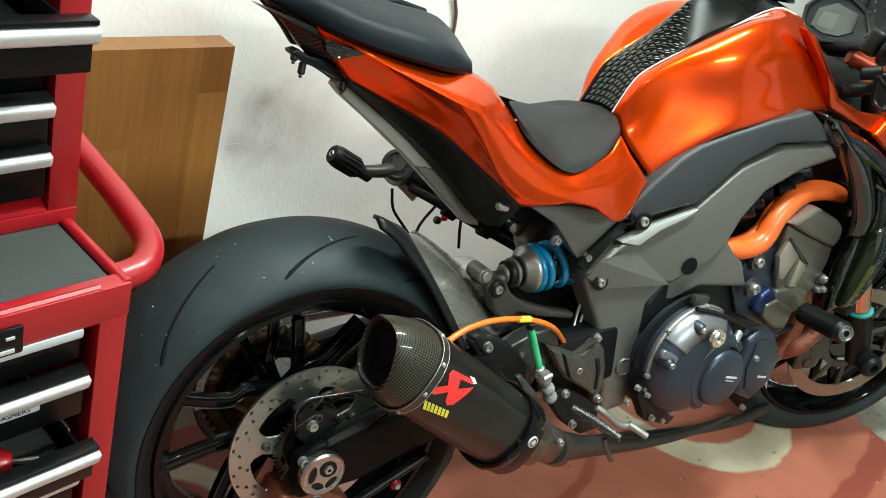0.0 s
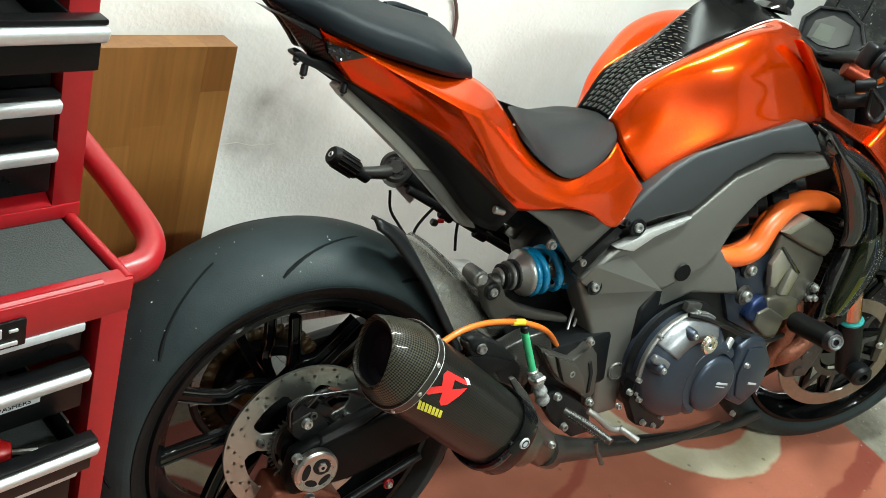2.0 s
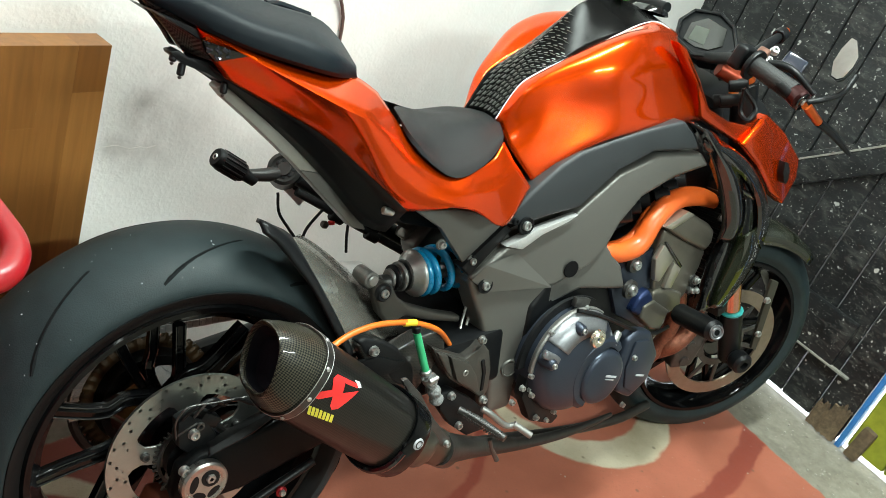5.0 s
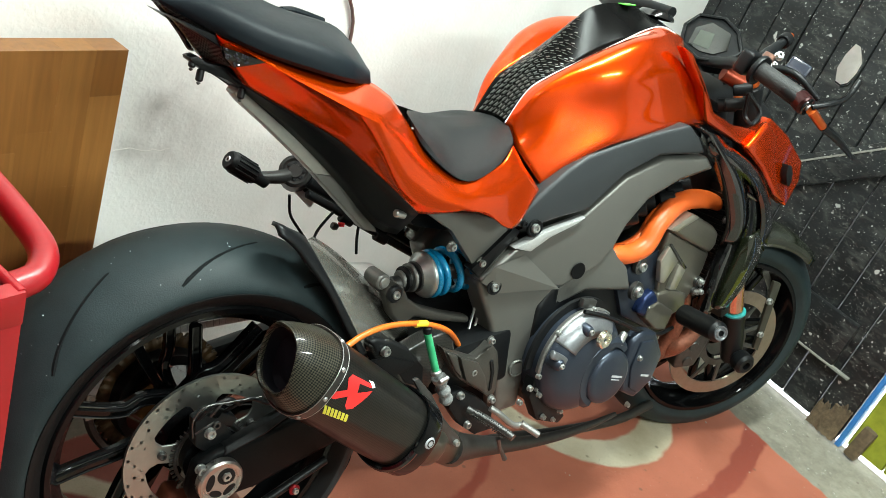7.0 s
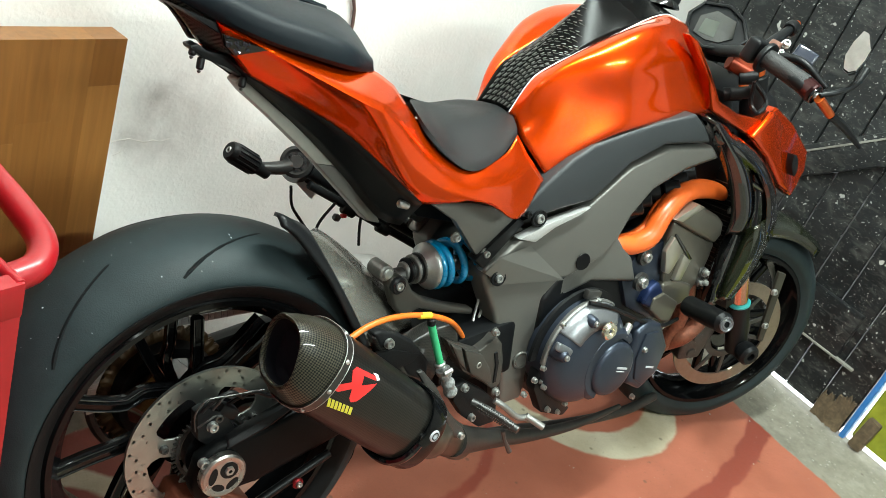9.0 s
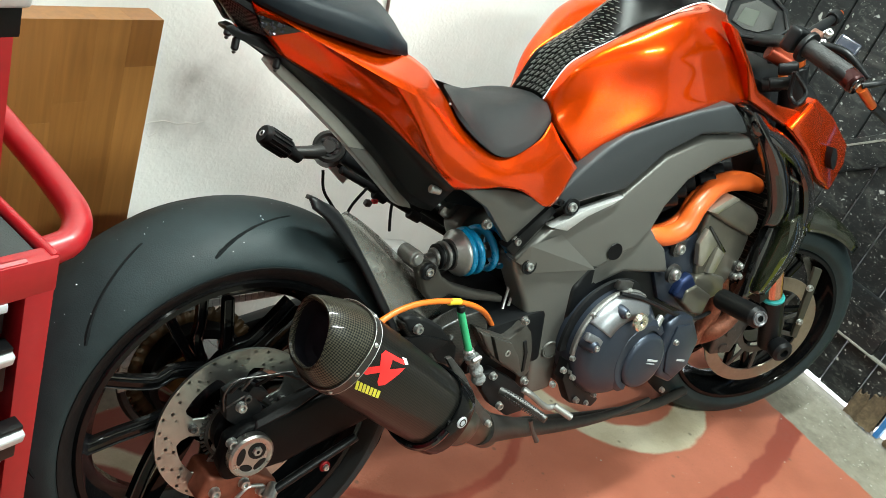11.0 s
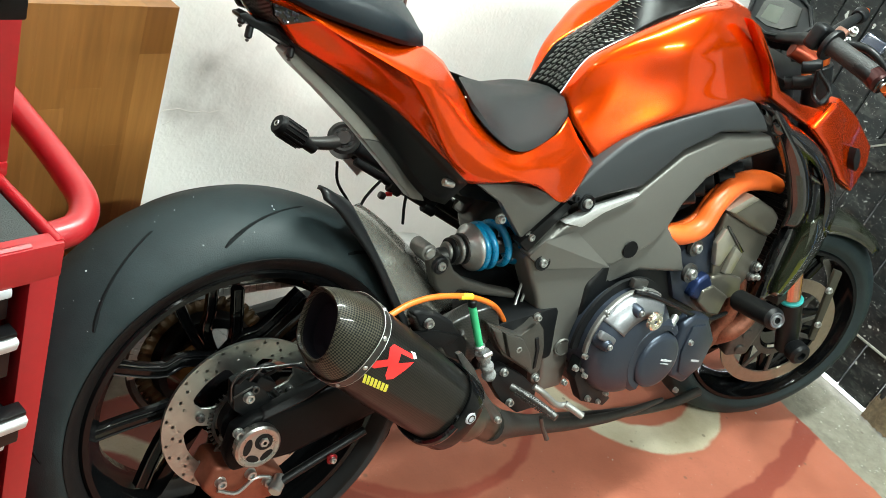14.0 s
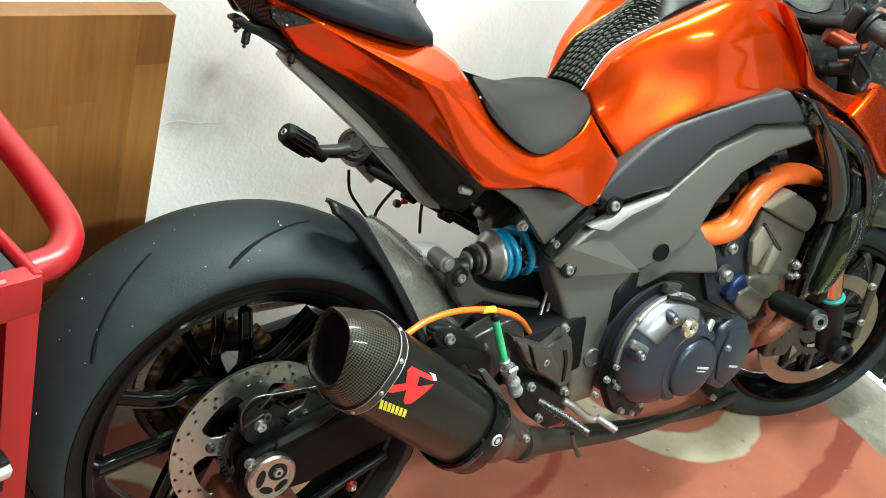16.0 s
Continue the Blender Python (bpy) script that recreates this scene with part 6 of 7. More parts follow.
    part("collector", tube([(0.594, -0.05, 0.167), (0.734, -0.03, 0.137), (0.965, 0.0, 0.086), (1.182, 0.0, 0.075), (1.291, 0.0, 0.094)], 0.012, 14, 30), M_PIPE, BIKE, "dark steel exhaust collector")


def exhaust():
    a, mid, b = (V3(q) for q in [(-0.002, -0.225, 0.548), (0.057, -0.222, 0.505), (0.246, -0.212, 0.373)])
    ax = (b - a).normalized()
    up = Vector((0, 0, 1))
    up = (up - ax * up.dot(ax)).normalized()
    out = ax.cross(up)
    if out.y > 0:
        out = -out

    def ring(p, r, lean=0.0, squash=0.95):
        pts = []
        for t in np.linspace(0, 2 * math.pi, 40, endpoint=False):
            c, s = math.cos(t), math.sin(t)
            e = 2.5
            k = (abs(c) ** e + abs(s) ** e) ** (-1 / e)
            d = up * (r * k * s) + out * (r * squash * k * c)
            pts.append(p + d + ax * (-lean * (s * 1.0 + c * 0.1)))
        return pts

    L = (b - a).length
    R = 0.0595
    body = bmesh.new()
    rows = [ring(a + ax * d, r) for d, r in ((0.064, R), (0.08, R + 0.0005), (L * 0.6, R + 0.001), (L * 0.9, R), (L, R - 0.001))]
    grid(body, rows, close_v=True)
    mu = part("silencer", body, M_SLEEVE, BIKE, "carbon fibre silencer sleeve under gloss lacquer")
    cap = bmesh.new()
    dn = up * -0.006
    grid(cap, [ring(a + ax * 0.03 + dn, 0.036, 0.02), ring(a + ax * 0.012 + dn, 0.0385, 0.02), ring(a + ax * 0.0095 + dn, 0.0415, 0.02), ring(a + ax * 0.012 + dn, 0.0445, 0.019), ring(a + ax * 0.03 + dn * 0.6, 0.0515, 0.012), ring(a + ax * 0.048 + dn * 0.2, R - 0.0025, 0.004), ring(a + ax * 0.064, R, 0)], close_v=True)
    ec = part("end_cap", cap, M_SLEEVE_CAP, mu, "carbon slash-cut end cap")
    for ob in (mu, ec):
        uv = ob.data.uv_layers.new(name="weave")
        for f in ob.data.polygons:
            ts = []
            for li in f.loop_indices:
                v = ob.data.vertices[ob.data.loops[li].vertex_index].co - a
                t = math.atan2(v.dot(up), v.dot(out))
                if ts and abs(t - ts[0]) > 3:
                    t += 2 * math.pi if t < ts[0] else -2 * math.pi
                ts.append(t)
                uv.data[li].uv = (v.dot(ax), t * R)
    core = bmesh.new()
    vs = grid(core, [ring(a + ax * 0.016 + dn, 0.038, 0.02), ring(a + ax * 0.034 + dn, 0.033, 0.016), ring(a + ax * 0.036 + dn, 0.022, 0.016)], close_v=True)
    core.faces.new(vs[-1])
    part("outlet", core, mat("dull_black_outlet", (0.004, 0.004, 0.007), 0.75, 0.0, spec=0.1), mu)
    band = bmesh.new()
    grid(band, [ring(a + ax * 0.060, R + 0.0005), ring(a + ax * 0.060, R + 0.0028), ring(a + ax * 0.074, R + 0.0028), ring(a + ax * 0.074, R + 0.0005)], close_v=True)
    part("band", band, mat("bronze_black_band", (0.035, 0.033, 0.03), 0.3, 0.5, coat=0.3), mu, "riveted bronze-black band")
    for d in (0.0605, 0.0735):
        edge = bmesh.new()
        pts = ring(a + ax * d, R + 0.0028)
        tube(pts + [pts[0]], 0.0006, 6, bm=edge)
        part("band_edge", edge, M_STEEL, mu)
    clamp = bmesh.new()
    grid(clamp, [ring(b - ax * 0.016, R + 0.001), ring(b - ax * 0.016, R + 0.0045), ring(b - ax * 0.012, R + 0.0055), ring(b + ax * 0.02, R + 0.0055), ring(b + ax * 0.024, R + 0.004), ring(b + ax * 0.024, R - 0.006)], close_v=True)
    part("clamp", clamp, M_WHEEL, mu, "gloss black mounting clamp")
    for t in (-0.9, -0.2, 0.5, 1.2, 2.2):
        c, s = math.cos(t), math.sin(t)
        k = (abs(c) ** 2.5 + abs(s) ** 2.5) ** (-1 / 2.5)
        p = a + ax * 0.067 + up * ((R + 0.0028) * k * s) + out * ((R + 0.0028) * 0.95 * k * c)
        part("rivet", lathe([(0, 0.002), (0.002, 0.002), (0.0036, 0)], p, up * s + out * c, 10), M_STEEL, mu)
    fc = bmesh.new()
    vs = grid(fc, [ring(b - ax * 0.004, R + 0.003), ring(b + ax * 0.004, R + 0.004), ring(b + ax * 0.014, R - 0.002), ring(b + ax * 0.034, R * 0.82), ring(b + ax * 0.05, R * 0.62), ring(b + ax * 0.066, 0.033)], close_v=True)
    part("front_cap", fc, M_WHEEL, mu, "gloss black front cap")
    part("badge", lathe([(0, 0.002), (0.0085, 0.002), (0.0095, 0.0)], b + ax * 0.005 + out * ((R + 0.0056) * 0.95) + up * 0.012, out, 24), M_DECAL_GREY, mu, "small round silver badge")
    part("badge_core", lathe([(0.0045, 0.0026), (0.0065, 0.0026), (0.0068, 0.0)], b + ax * 0.005 + out * ((R + 0.0056) * 0.95) + up * 0.012, out, 24), M_GLOSS, mu)
    strap = bmesh.new()
    tube([q for q in ring(b - ax * 0.012, R + 0.004) if (q - b).dot(up) < 0.01], 0.006, 8, bm=strap)
    part("hanger_strap", strap, M_GLOSS, mu)
    ha = part("hanger_arm", prism([(0.267, 0.447), (0.277, 0.449), (0.312, 0.415), (0.352, 0.362), (0.398, 0.316), (0.395, 0.302), (0.384, 0.303), (0.34, 0.348), (0.3, 0.404)], -0.204, -0.195, 0.003, 2), M_DARKSTEEL, mu, "dark steel silencer hanger")
    bolt_part((0.389, -0.205, 0.31), RIGHT, ha, 0.0055, 0.006)
    part("link_pipe", tube([b + ax * 0.05, b + ax * 0.085 + V3((0, 0.005, -0.002)), b + ax * 0.12 + V3((0.01, 0.03, 0.004)), V3([(0.375, -0.17, 0.274), (0.443, -0.15, 0.251), (0.582, -0.1, 0.213), (0.725, -0.08, 0.173), (0.875, -0.08, 0.149), (1.013, -0.08, 0.144), (1.167, -0.06, 0.144)][1])], [0.032, 0.034, 0.034, 0.032], 20, 16), mat("heat_stained_steel", (0.075, 0.072, 0.056), 0.36, 0.8, (0.13, 0.123, 0.098), 30), mu, "heat-stained steel link pipe")
    # decal: a red slanted cross and a yellow-green bar on the sleeve
    def on(d, t):
        c, s = math.cos(t), math.sin(t)
        k = (abs(c) ** 2.5 + abs(s) ** 2.5) ** (-1 / 2.5)
        return a + ax * d + up * ((R + 0.0012) * k * s) + out * ((R + 0.0012) * 0.95 * k * c)

    def flat(name, pts, material, label=""):
        """A sticker cut to an outline, drawn in the sleeve's plane and wrapped onto it."""
        bm = bmesh.new()
        f = bm.faces.new([bm.verts.new((u, v, 0)) for u, v in pts])
        bmesh.ops.triangulate(bm, faces=[f])
        bmesh.ops.subdivide_edges(bm, edges=bm.edges, cuts=4, use_grid_fill=True)
        for w in bm.verts:
            d = w.co.x
            h = max(-0.95, min(0.95, w.co.y / R))
            t = math.asin(h)
            for it in range(6):
                kk = (abs(math.cos(t)) ** 2.5 + abs(math.sin(t)) ** 2.5) ** (-1 / 2.5)
                t = math.asin(max(-0.98, min(0.98, h / kk)))
            w.co = on(d, t)
        bmesh.ops.recalc_face_normals(bm, faces=bm.faces)
        return part(name, bm, material, mu, label)

    flat("decal", [(0.084, 0.0256), (0.0888, 0.0322), (0.139, 0.0359), (0.1351, 0.0305), (0.1092, 0.0277), (0.1133, 0.0158), (0.1404, 0.0288), (0.123, -0.0045), (0.1142, -0.0097), (0.107, -0.0062), (0.1006, 0.0055), (0.0819, -0.0066), (0.0724, -0.0075), (0.0747, 0.0019), (0.0927, 0.0123)], M_DECAL_RED, "red angular crossed decal")
    for quad in [((0.0754, -0.0187), (0.0804, -0.0181), (0.09, -0.0291), (0.0847, -0.0299)), ((0.0825, -0.0181), (0.0876, -0.0175), (0.0966, -0.0282), (0.0913, -0.029)), ((0.0897, -0.0174), (0.0949, -0.0168), (0.1034, -0.0274), (0.098, -0.0281)), ((0.097, -0.0167), (0.1022, -0.0162), (0.1102, -0.0265), (0.1048, -0.0272)), ((0.1044, -0.0161), (0.1096, -0.0155), (0.1171, -0.0256), (0.1117, -0.0264)), ((0.1118, -0.0154), (0.1171, -0.0148), (0.1241, -0.0247), (0.1186, -0.0255)), ((0.1193, -0.0147), (0.1247, -0.0141), (0.1312, -0.0238), (0.1256, -0.0246))]:
        flat("decal_bar", quad, M_DECAL_YEL, "yellow-green decal bar")
    flat("decal_tip", [(0.1254, 0.0374), (0.1369, 0.0391), (0.144, 0.0342), (0.1377, 0.0314), (0.1317, 0.0355)], M_PRINT_GLINT, "white decal corner")


def rear_end():
    """Swingarm, axle, caliper, guard, shock."""
    hub = V3((-0.012, -0.15, 0.309))
    sw = prism([(-0.052, 0.288), (-0.045, 0.333), (-0.018, 0.352), (0.05, 0.36), (0.3, 0.42), (0.56, 0.455), (0.6, 0.41), (0.56, 0.35), (0.3, 0.325), (0.06, 0.268), (-0.04, 0.262)], -0.145, -0.115, 0.011, 3)
    for v in sw.verts:
        v.co.y += 0.1 * max(v.co.x, 0)
    M_SWING = mat("black_swingarm_lacquer", (0.003, 0.0036, 0.004), 0.36, 0, scale=260, bump=0.05, spec=0.08)
    arm = part("swingarm", sw, M_SWING, BIKE, "satin black swingarm")
    ridge = prism([(-0.008, 0.343), (-0.003, 0.356), (0.057, 0.376), (0.139, 0.404), (0.142, 0.397), (0.059, 0.362)], -0.1475, -0.125, 0.003, 2)
    for v in ridge.verts:
        v.co.y += 0.1 * max(v.co.x, 0) + (0.006 if v.co.z > 0.349 + 0.32 * v.co.x and v.co.y < -0.14 else 0)
    part("swingarm_ridge", ridge, M_MATT, arm, "sloping upper edge of the swingarm")
    part("swingarm_beam", prism([(-0.06, 0.29), (-0.05, 0.34), (0.3, 0.42), (0.58, 0.45), (0.58, 0.36), (0.3, 0.33), (0.0, 0.27)], 0.11, 0.14, 0.01), M_SATIN, arm)
    part("swingarm_bridge", prism([(0.38, 0.43), (0.56, 0.46), (0.58, 0.35), (0.40, 0.35)], -0.12, 0.12, 0.012), M_SATIN, arm)
    brushed = mat("brushed_axle_cap", (0.36, 0.35, 0.335), 0.3, 0.95, (0.47, 0.455, 0.435), 90)
    cap = part("axle_cap", lathe([(0.023, 0.0), (0.023, 0.008), (0.025, 0.0095), (0.031, 0.0095), (0.034, 0.007), (0.034, -0.004)], hub, RIGHT, 40), brushed, arm, "brushed round axle cap with cut-outs")
    part("cap_face", lathe([(0, 0.0085), (0.026, 0.0085), (0.0262, 0.006)], hub, RIGHT, 40), brushed, cap)
    for x, z, r, sx in ((0.0065, 0.0085, 0.0142, 1.0), (-0.0168, 0.003, 0.0064, 2.1), (-0.007, -0.0172, 0.006, 1.7), (0.0138, -0.0148, 0.0064, 1.7)):
        h = lathe([(0, 0.0003), (r, 0.0003), (r * 1.03, -0.001)], (0, 0, 0), RIGHT, 20)
        h.transform(Matrix.Translation(hub + V3((x, -0.0087, z))) @ Matrix.Rotation(-math.atan2(z, x) + 1.57, 4, "Y") @ Matrix.Diagonal((sx, 1, 0.9, 1)))
        part("cap_opening", h, M_MATT, cap)
    part("axle_pin", lathe([(0.003, 0.0125), (0.0065, 0.0125), (0.0075, 0.011), (0.0078, 0.008)], hub + V3((0.0065, 0, 0.0085)), RIGHT, 6), M_STEEL, cap, "bright axle nut")
    part("axle_nut", lathe([(0, 0.002), (0.022, 0.002), (0.024, -0.01)], hub, RIGHT, 6), M_GLOSS, cap)
    for x, z in ((-0.04, 0.33),):
        bolt_part((x, -0.146, z), RIGHT, arm, 0.007, 0.008)
    cal = part("rear_caliper", prism([(-0.07, 0.225), (-0.055, 0.262), (0.02, 0.25), (0.06, 0.225), (0.05, 0.185), (-0.03, 0.18)], -0.125, -0.06, 0.008, 3), mat("copper_red_caliper", (0.2, 0.06, 0.035), 0.4, 0.5, (0.3, 0.1, 0.06), 80), BIKE, "copper-red rear brake caliper")
    for x, z in ((-0.045, 0.235), (0.03, 0.22), (0.0, 0.24)):
        bolt_part((x, -0.126, z), RIGHT, cal, 0.008, 0.008)
    part("pad_pin", tube([(-0.05, -0.13, 0.225), (-0.02, -0.132, 0.215), (0.005, -0.132, 0.235), (0.03, -0.13, 0.23)], 0.003, 8, 14), M_STEEL, cal)
    sens = part("speed_sensor", box((0.03, 0.02, 0.018), pose(0.0, -0.118, 0.39, 0, 30, 0), 0.004), M_SATIN, BIKE, "black wheel speed sensor")
    part("sensor_cable", tube([(0.0, -0.12, 0.40), (0.03, -0.13, 0.42), (0.07, -0.13, 0.405), (0.16, -0.12, 0.42)], 0.003, 8, 20), M_SATIN, sens)
    part("sensor_wire", tube([(-0.03, -0.115, 0.36), (-0.04, -0.125, 0.40), (-0.005, -0.13, 0.425), (0.02, -0.125, 0.41)], 0.0035, 8, 20), M_SATIN, sens)
    part("banjo", hexbolt((-0.015, -0.125, 0.385), RIGHT, 0.0065, 0.006), M_DARKSTEEL, sens)
    bob = part("stand_bobbin", rod((0.12, -0.13, 0.255), (0.12, -0.148, 0.255), 0.006, 16), M_RED, BIKE, "red anodised stand bobbin")
    part("bobbin_flange", rod((0.12, -0.148, 0.255), (0.12, -0.153, 0.255), 0.009, 18), M_RED, bob)
    part("bobbin_bolt", hexbolt((0.12, -0.153, 0.255), RIGHT, 0.005, 0.004), M_STEEL, bob)
    part("torque_link", tube([(0.04, -0.14, 0.222), (0.1, -0.138, 0.25), (0.18, -0.135, 0.285)], 0.007, 10), M_SATIN, BIKE)
    part("link_end", rod((0.03, -0.15, 0.216), (0.05, -0.13, 0.226), 0.010), M_STEEL, BIKE)
    hug = part("rear_hugger", skin([[(0.096, -0.1, 0.643), (0.121, -0.108, 0.61), (0.157, -0.113, 0.555), (0.191, -0.115, 0.505), (0.228, -0.115, 0.453)], [(0.125, -0.07, 0.635), (0.166, -0.068, 0.604), (0.225, -0.066, 0.551), (0.281, -0.065, 0.499), (0.341, -0.065, 0.439)], [(0.159, -0.03, 0.622), (0.219, -0.01, 0.586), (0.297, 0.01, 0.53), (0.381, 0.02, 0.468), (0.467, 0.02, 0.401)]], 24, 5), M_HUGGER, BIKE, "smooth carbon rear hugger close over the tyre", thick=0.003)
    part("hugger_tip", skin([
        [(0.053, -0.108, 0.659), (0.076, -0.112, 0.643), (0.103, -0.114, 0.613), (0.14, -0.117, 0.571), (0.188, -0.119, 0.501), (0.224, -0.119, 0.451)],
        [(0.05, -0.1, 0.671), (0.07, -0.1, 0.662), (0.1, -0.104, 0.638), (0.142, -0.113, 0.583), (0.193, -0.1165, 0.509), (0.23, -0.1165, 0.455)],
        [(0.055, -0.08, 0.667), (0.08, -0.075, 0.656), (0.112, -0.078, 0.64), (0.148, -0.095, 0.588), (0.198, -0.105, 0.514), (0.235, -0.106, 0.458)],
    ], 24, 4), M_SATIN, hug, "black rubber tip of the hugger", thick=0.006)
    part("link_cover", prism([(0.232, 0.479), (0.245, 0.483), (0.284, 0.472), (0.316, 0.455), (0.359, 0.415), (0.367, 0.371), (0.32, 0.39), (0.28, 0.438), (0.249, 0.453)], -0.125, -0.105, 0.006, 3), M_MATT, BIKE)
    bolt_part((0.264, -0.128, 0.46), RIGHT, BIKE.children[-1], 0.008, 0.006)
    gd = part("swingarm_guard", prism([(0.231, 0.473), (0.271, 0.479), (0.315, 0.451), (0.356, 0.468), (0.403, 0.477), (0.421, 0.44), (0.394, 0.393), (0.372, 0.365), (0.328, 0.364), (0.276, 0.41)], -0.124, -0.09, 0.006, 3), M_CARBON_DIM, BIKE, "carbon swingarm guard")
    part("guard_rib", prism([(0.239, 0.445), (0.277, 0.447), (0.334, 0.43), (0.321, 0.417), (0.286, 0.409)], -0.129, -0.12, 0.003, 2), M_MATT, gd)
    for path in [[(0.501, -0.07, 0.49), (0.493, -0.075, 0.457), (0.483, -0.085, 0.432), (0.471, -0.1, 0.409)], [(0.516, -0.07, 0.479), (0.506, -0.075, 0.449), (0.495, -0.085, 0.425), (0.48, -0.1, 0.406)]]:
        part("vent_hose", tube(path, 0.0026, 8, 16), M_STEEL, BIKE, "thin bright vent hose")
    part("tail_bolt", rod((0.252, -0.1, 0.683), (0.272, -0.1, 0.679), 0.0065, 14), M_STEEL, BIKE)
    # shock
    q = [V3(p) for p in [(0.32, -0.04, 0.532), (0.372, -0.04, 0.543), (0.412, -0.04, 0.548), (0.507, -0.04, 0.552)]]
    ax = (q[3] - q[0]).normalized()
    s = part("rear_shock", rod(q[0], q[3], 0.014, 16), M_DARKSTEEL, BIKE, "rear shock absorber lying behind the frame")
    helix = []
    up = (Vector((0, 0, 1)) - ax * ax.z).normalized()
    sd = ax.cross(up)
    for t in np.linspace(0, 3.9, 110):
        helix.append(q[2] - ax * 0.017 + ax * (0.012 * min(t, 1) + 0.029 * max(t - 1, 0)) + (up * math.cos(2 * math.pi * t) + sd * math.sin(2 * math.pi * t)) * 0.036)
    part("spring", tube(helix, 0.0068, 10), M_BLUE, s, "bright blue coil spring")
    part("spring_seat", lathe([(0.012, -0.017), (0.0255, -0.016), (0.029, -0.012), (0.0365, -0.003), (0.04, 0.0), (0.041, 0.003), (0.0405, 0.006), (0.012, 0.006)], q[2] - ax * 0.027, ax, 32), M_STEEL, s, "polished spring seat")
    for i, (d, r) in enumerate(((-0.05, 0.016), (-0.043, 0.022), (-0.036, 0.018), (-0.031, 0.025), (-0.024, 0.022), (-0.019, 0.027))):
        part("adjuster_ring", rod(q[2] - ax * 0.026 + ax * d, q[2] - ax * 0.026 + ax * (d + 0.007), r, 24, 0.0015), (M_ALU, M_SATIN, M_DARKSTEEL)[i % 3], s)
    part("clevis", rod(q[0] + V3((-0.012, 0.03, 0)), q[0] + V3((-0.012, -0.034, -0.002)), 0.0125, 20), M_ALU, s)
    part("clevis_collar", rod(q[0] + V3((-0.012, -0.01, 0)), q[0] + V3((-0.012, -0.022, -0.002)), 0.0155, 20), M_SATIN, s)
    la = part("link_arm", prism([(0.279, 0.536), (0.283, 0.55), (0.299, 0.554), (0.314, 0.546), (0.329, 0.525), (0.359, 0.507), (0.42, 0.488), (0.479, 0.475), (0.477, 0.463), (0.397, 0.477), (0.351, 0.49), (0.332, 0.481), (0.315, 0.481), (0.298, 0.498)], -0.085, -0.062, 0.006, 3), M_HEEL, BIKE, "dark grey suspension link arm")
    part("link_eye", lathe([(0.007, 0.003), (0.012, 0.004), (0.0145, 0.002), (0.015, -0.004)], V3([(0.295, -0.087, 0.538), (0.278, -0.075, 0.555)][0]), RIGHT, 24), M_SATIN, la)
    bolt_part([(0.295, -0.087, 0.538), (0.278, -0.075, 0.555)][0], RIGHT, la, 0.0075, 0.007)
    part("pivot_eye", rod(V3([(0.295, -0.087, 0.538), (0.278, -0.075, 0.555)][1]), V3([(0.295, -0.087, 0.538), (0.278, -0.075, 0.555)][1]) + V3((0, 0.04, 0)), 0.0135, 20), M_ALU, BIKE)
    part("pivot_cap", rod(V3([(0.295, -0.087, 0.538), (0.278, -0.075, 0.555)][1]) + V3((0, -0.004, 0)), V3([(0.295, -0.087, 0.538), (0.278, -0.075, 0.555)][1]), 0.0095, 18), M_STEEL, BIKE.children[-1])
    part("white_box", box((0.05, 0.04, 0.02), Matrix.Translation((0.33, 0.05, 0.519)) @ pose(0, 0, 0, 0, 4, 0), 0.005), M_WHITE, BIKE, "small white plastic box")
    part("battery_tray", prism([(0.33, 0.66), (0.5, 0.67), (0.5, 0.60), (0.38, 0.62)], 0.0, 0.08, 0.006), M_MATT, BIKE)
    # brake plumbing
    ln = part("brake_hose", tube([(0.158, -0.16, 0.498), (0.194, -0.155, 0.512), (0.244, -0.15, 0.518), (0.306, -0.15, 0.514), (0.366, -0.145, 0.494), (0.435, -0.112, 0.443), (0.472, -0.1, 0.396)], 0.0048, 10, 40), M_LINE, BIKE, "orange braided rear brake hose")
    mid = V3([(0.158, -0.16, 0.498), (0.194, -0.155, 0.512), (0.244, -0.15, 0.518), (0.306, -0.15, 0.514), (0.366, -0.145, 0.494), (0.435, -0.112, 0.443), (0.472, -0.1, 0.396)][3])
    part("tape", tube([mid + V3((-0.012, 0, 0.0005)), mid, mid + V3((0.012, 0, -0.001))], 0.0056, 10), M_YELLOW, ln, "band of yellow tape")
    gh = part("reservoir_hose", tube([(0.324, -0.15, 0.495), (0.34, -0.152, 0.46), (0.355, -0.155, 0.426)], 0.0066, 12, 16), M_GREEN, BIKE, "green reservoir hose")
    part("hose_cap", rod(V3([(0.324, -0.15, 0.495), (0.34, -0.152, 0.46), (0.355, -0.155, 0.426)][0]) + V3((-0.003, 0, 0.012)), [(0.324, -0.15, 0.495), (0.34, -0.152, 0.46), (0.355, -0.155, 0.426)][0], 0.0075), M_SATIN, gh)
    part("hose_clip", rod([(0.324, -0.15, 0.495), (0.34, -0.152, 0.46), (0.355, -0.155, 0.426)][2], V3([(0.324, -0.15, 0.495), (0.34, -0.152, 0.46), (0.355, -0.155, 0.426)][2]) + V3((0.003, -0.001, -0.008)), 0.0095), M_STEEL, gh)
    bt = [(0.364, -0.156, 0.412), (0.37, -0.158, 0.402), (0.374, -0.159, 0.394), (0.379, -0.16, 0.386), (0.384, -0.16, 0.377), (0.389, -0.16, 0.368), (0.394, -0.16, 0.36)]
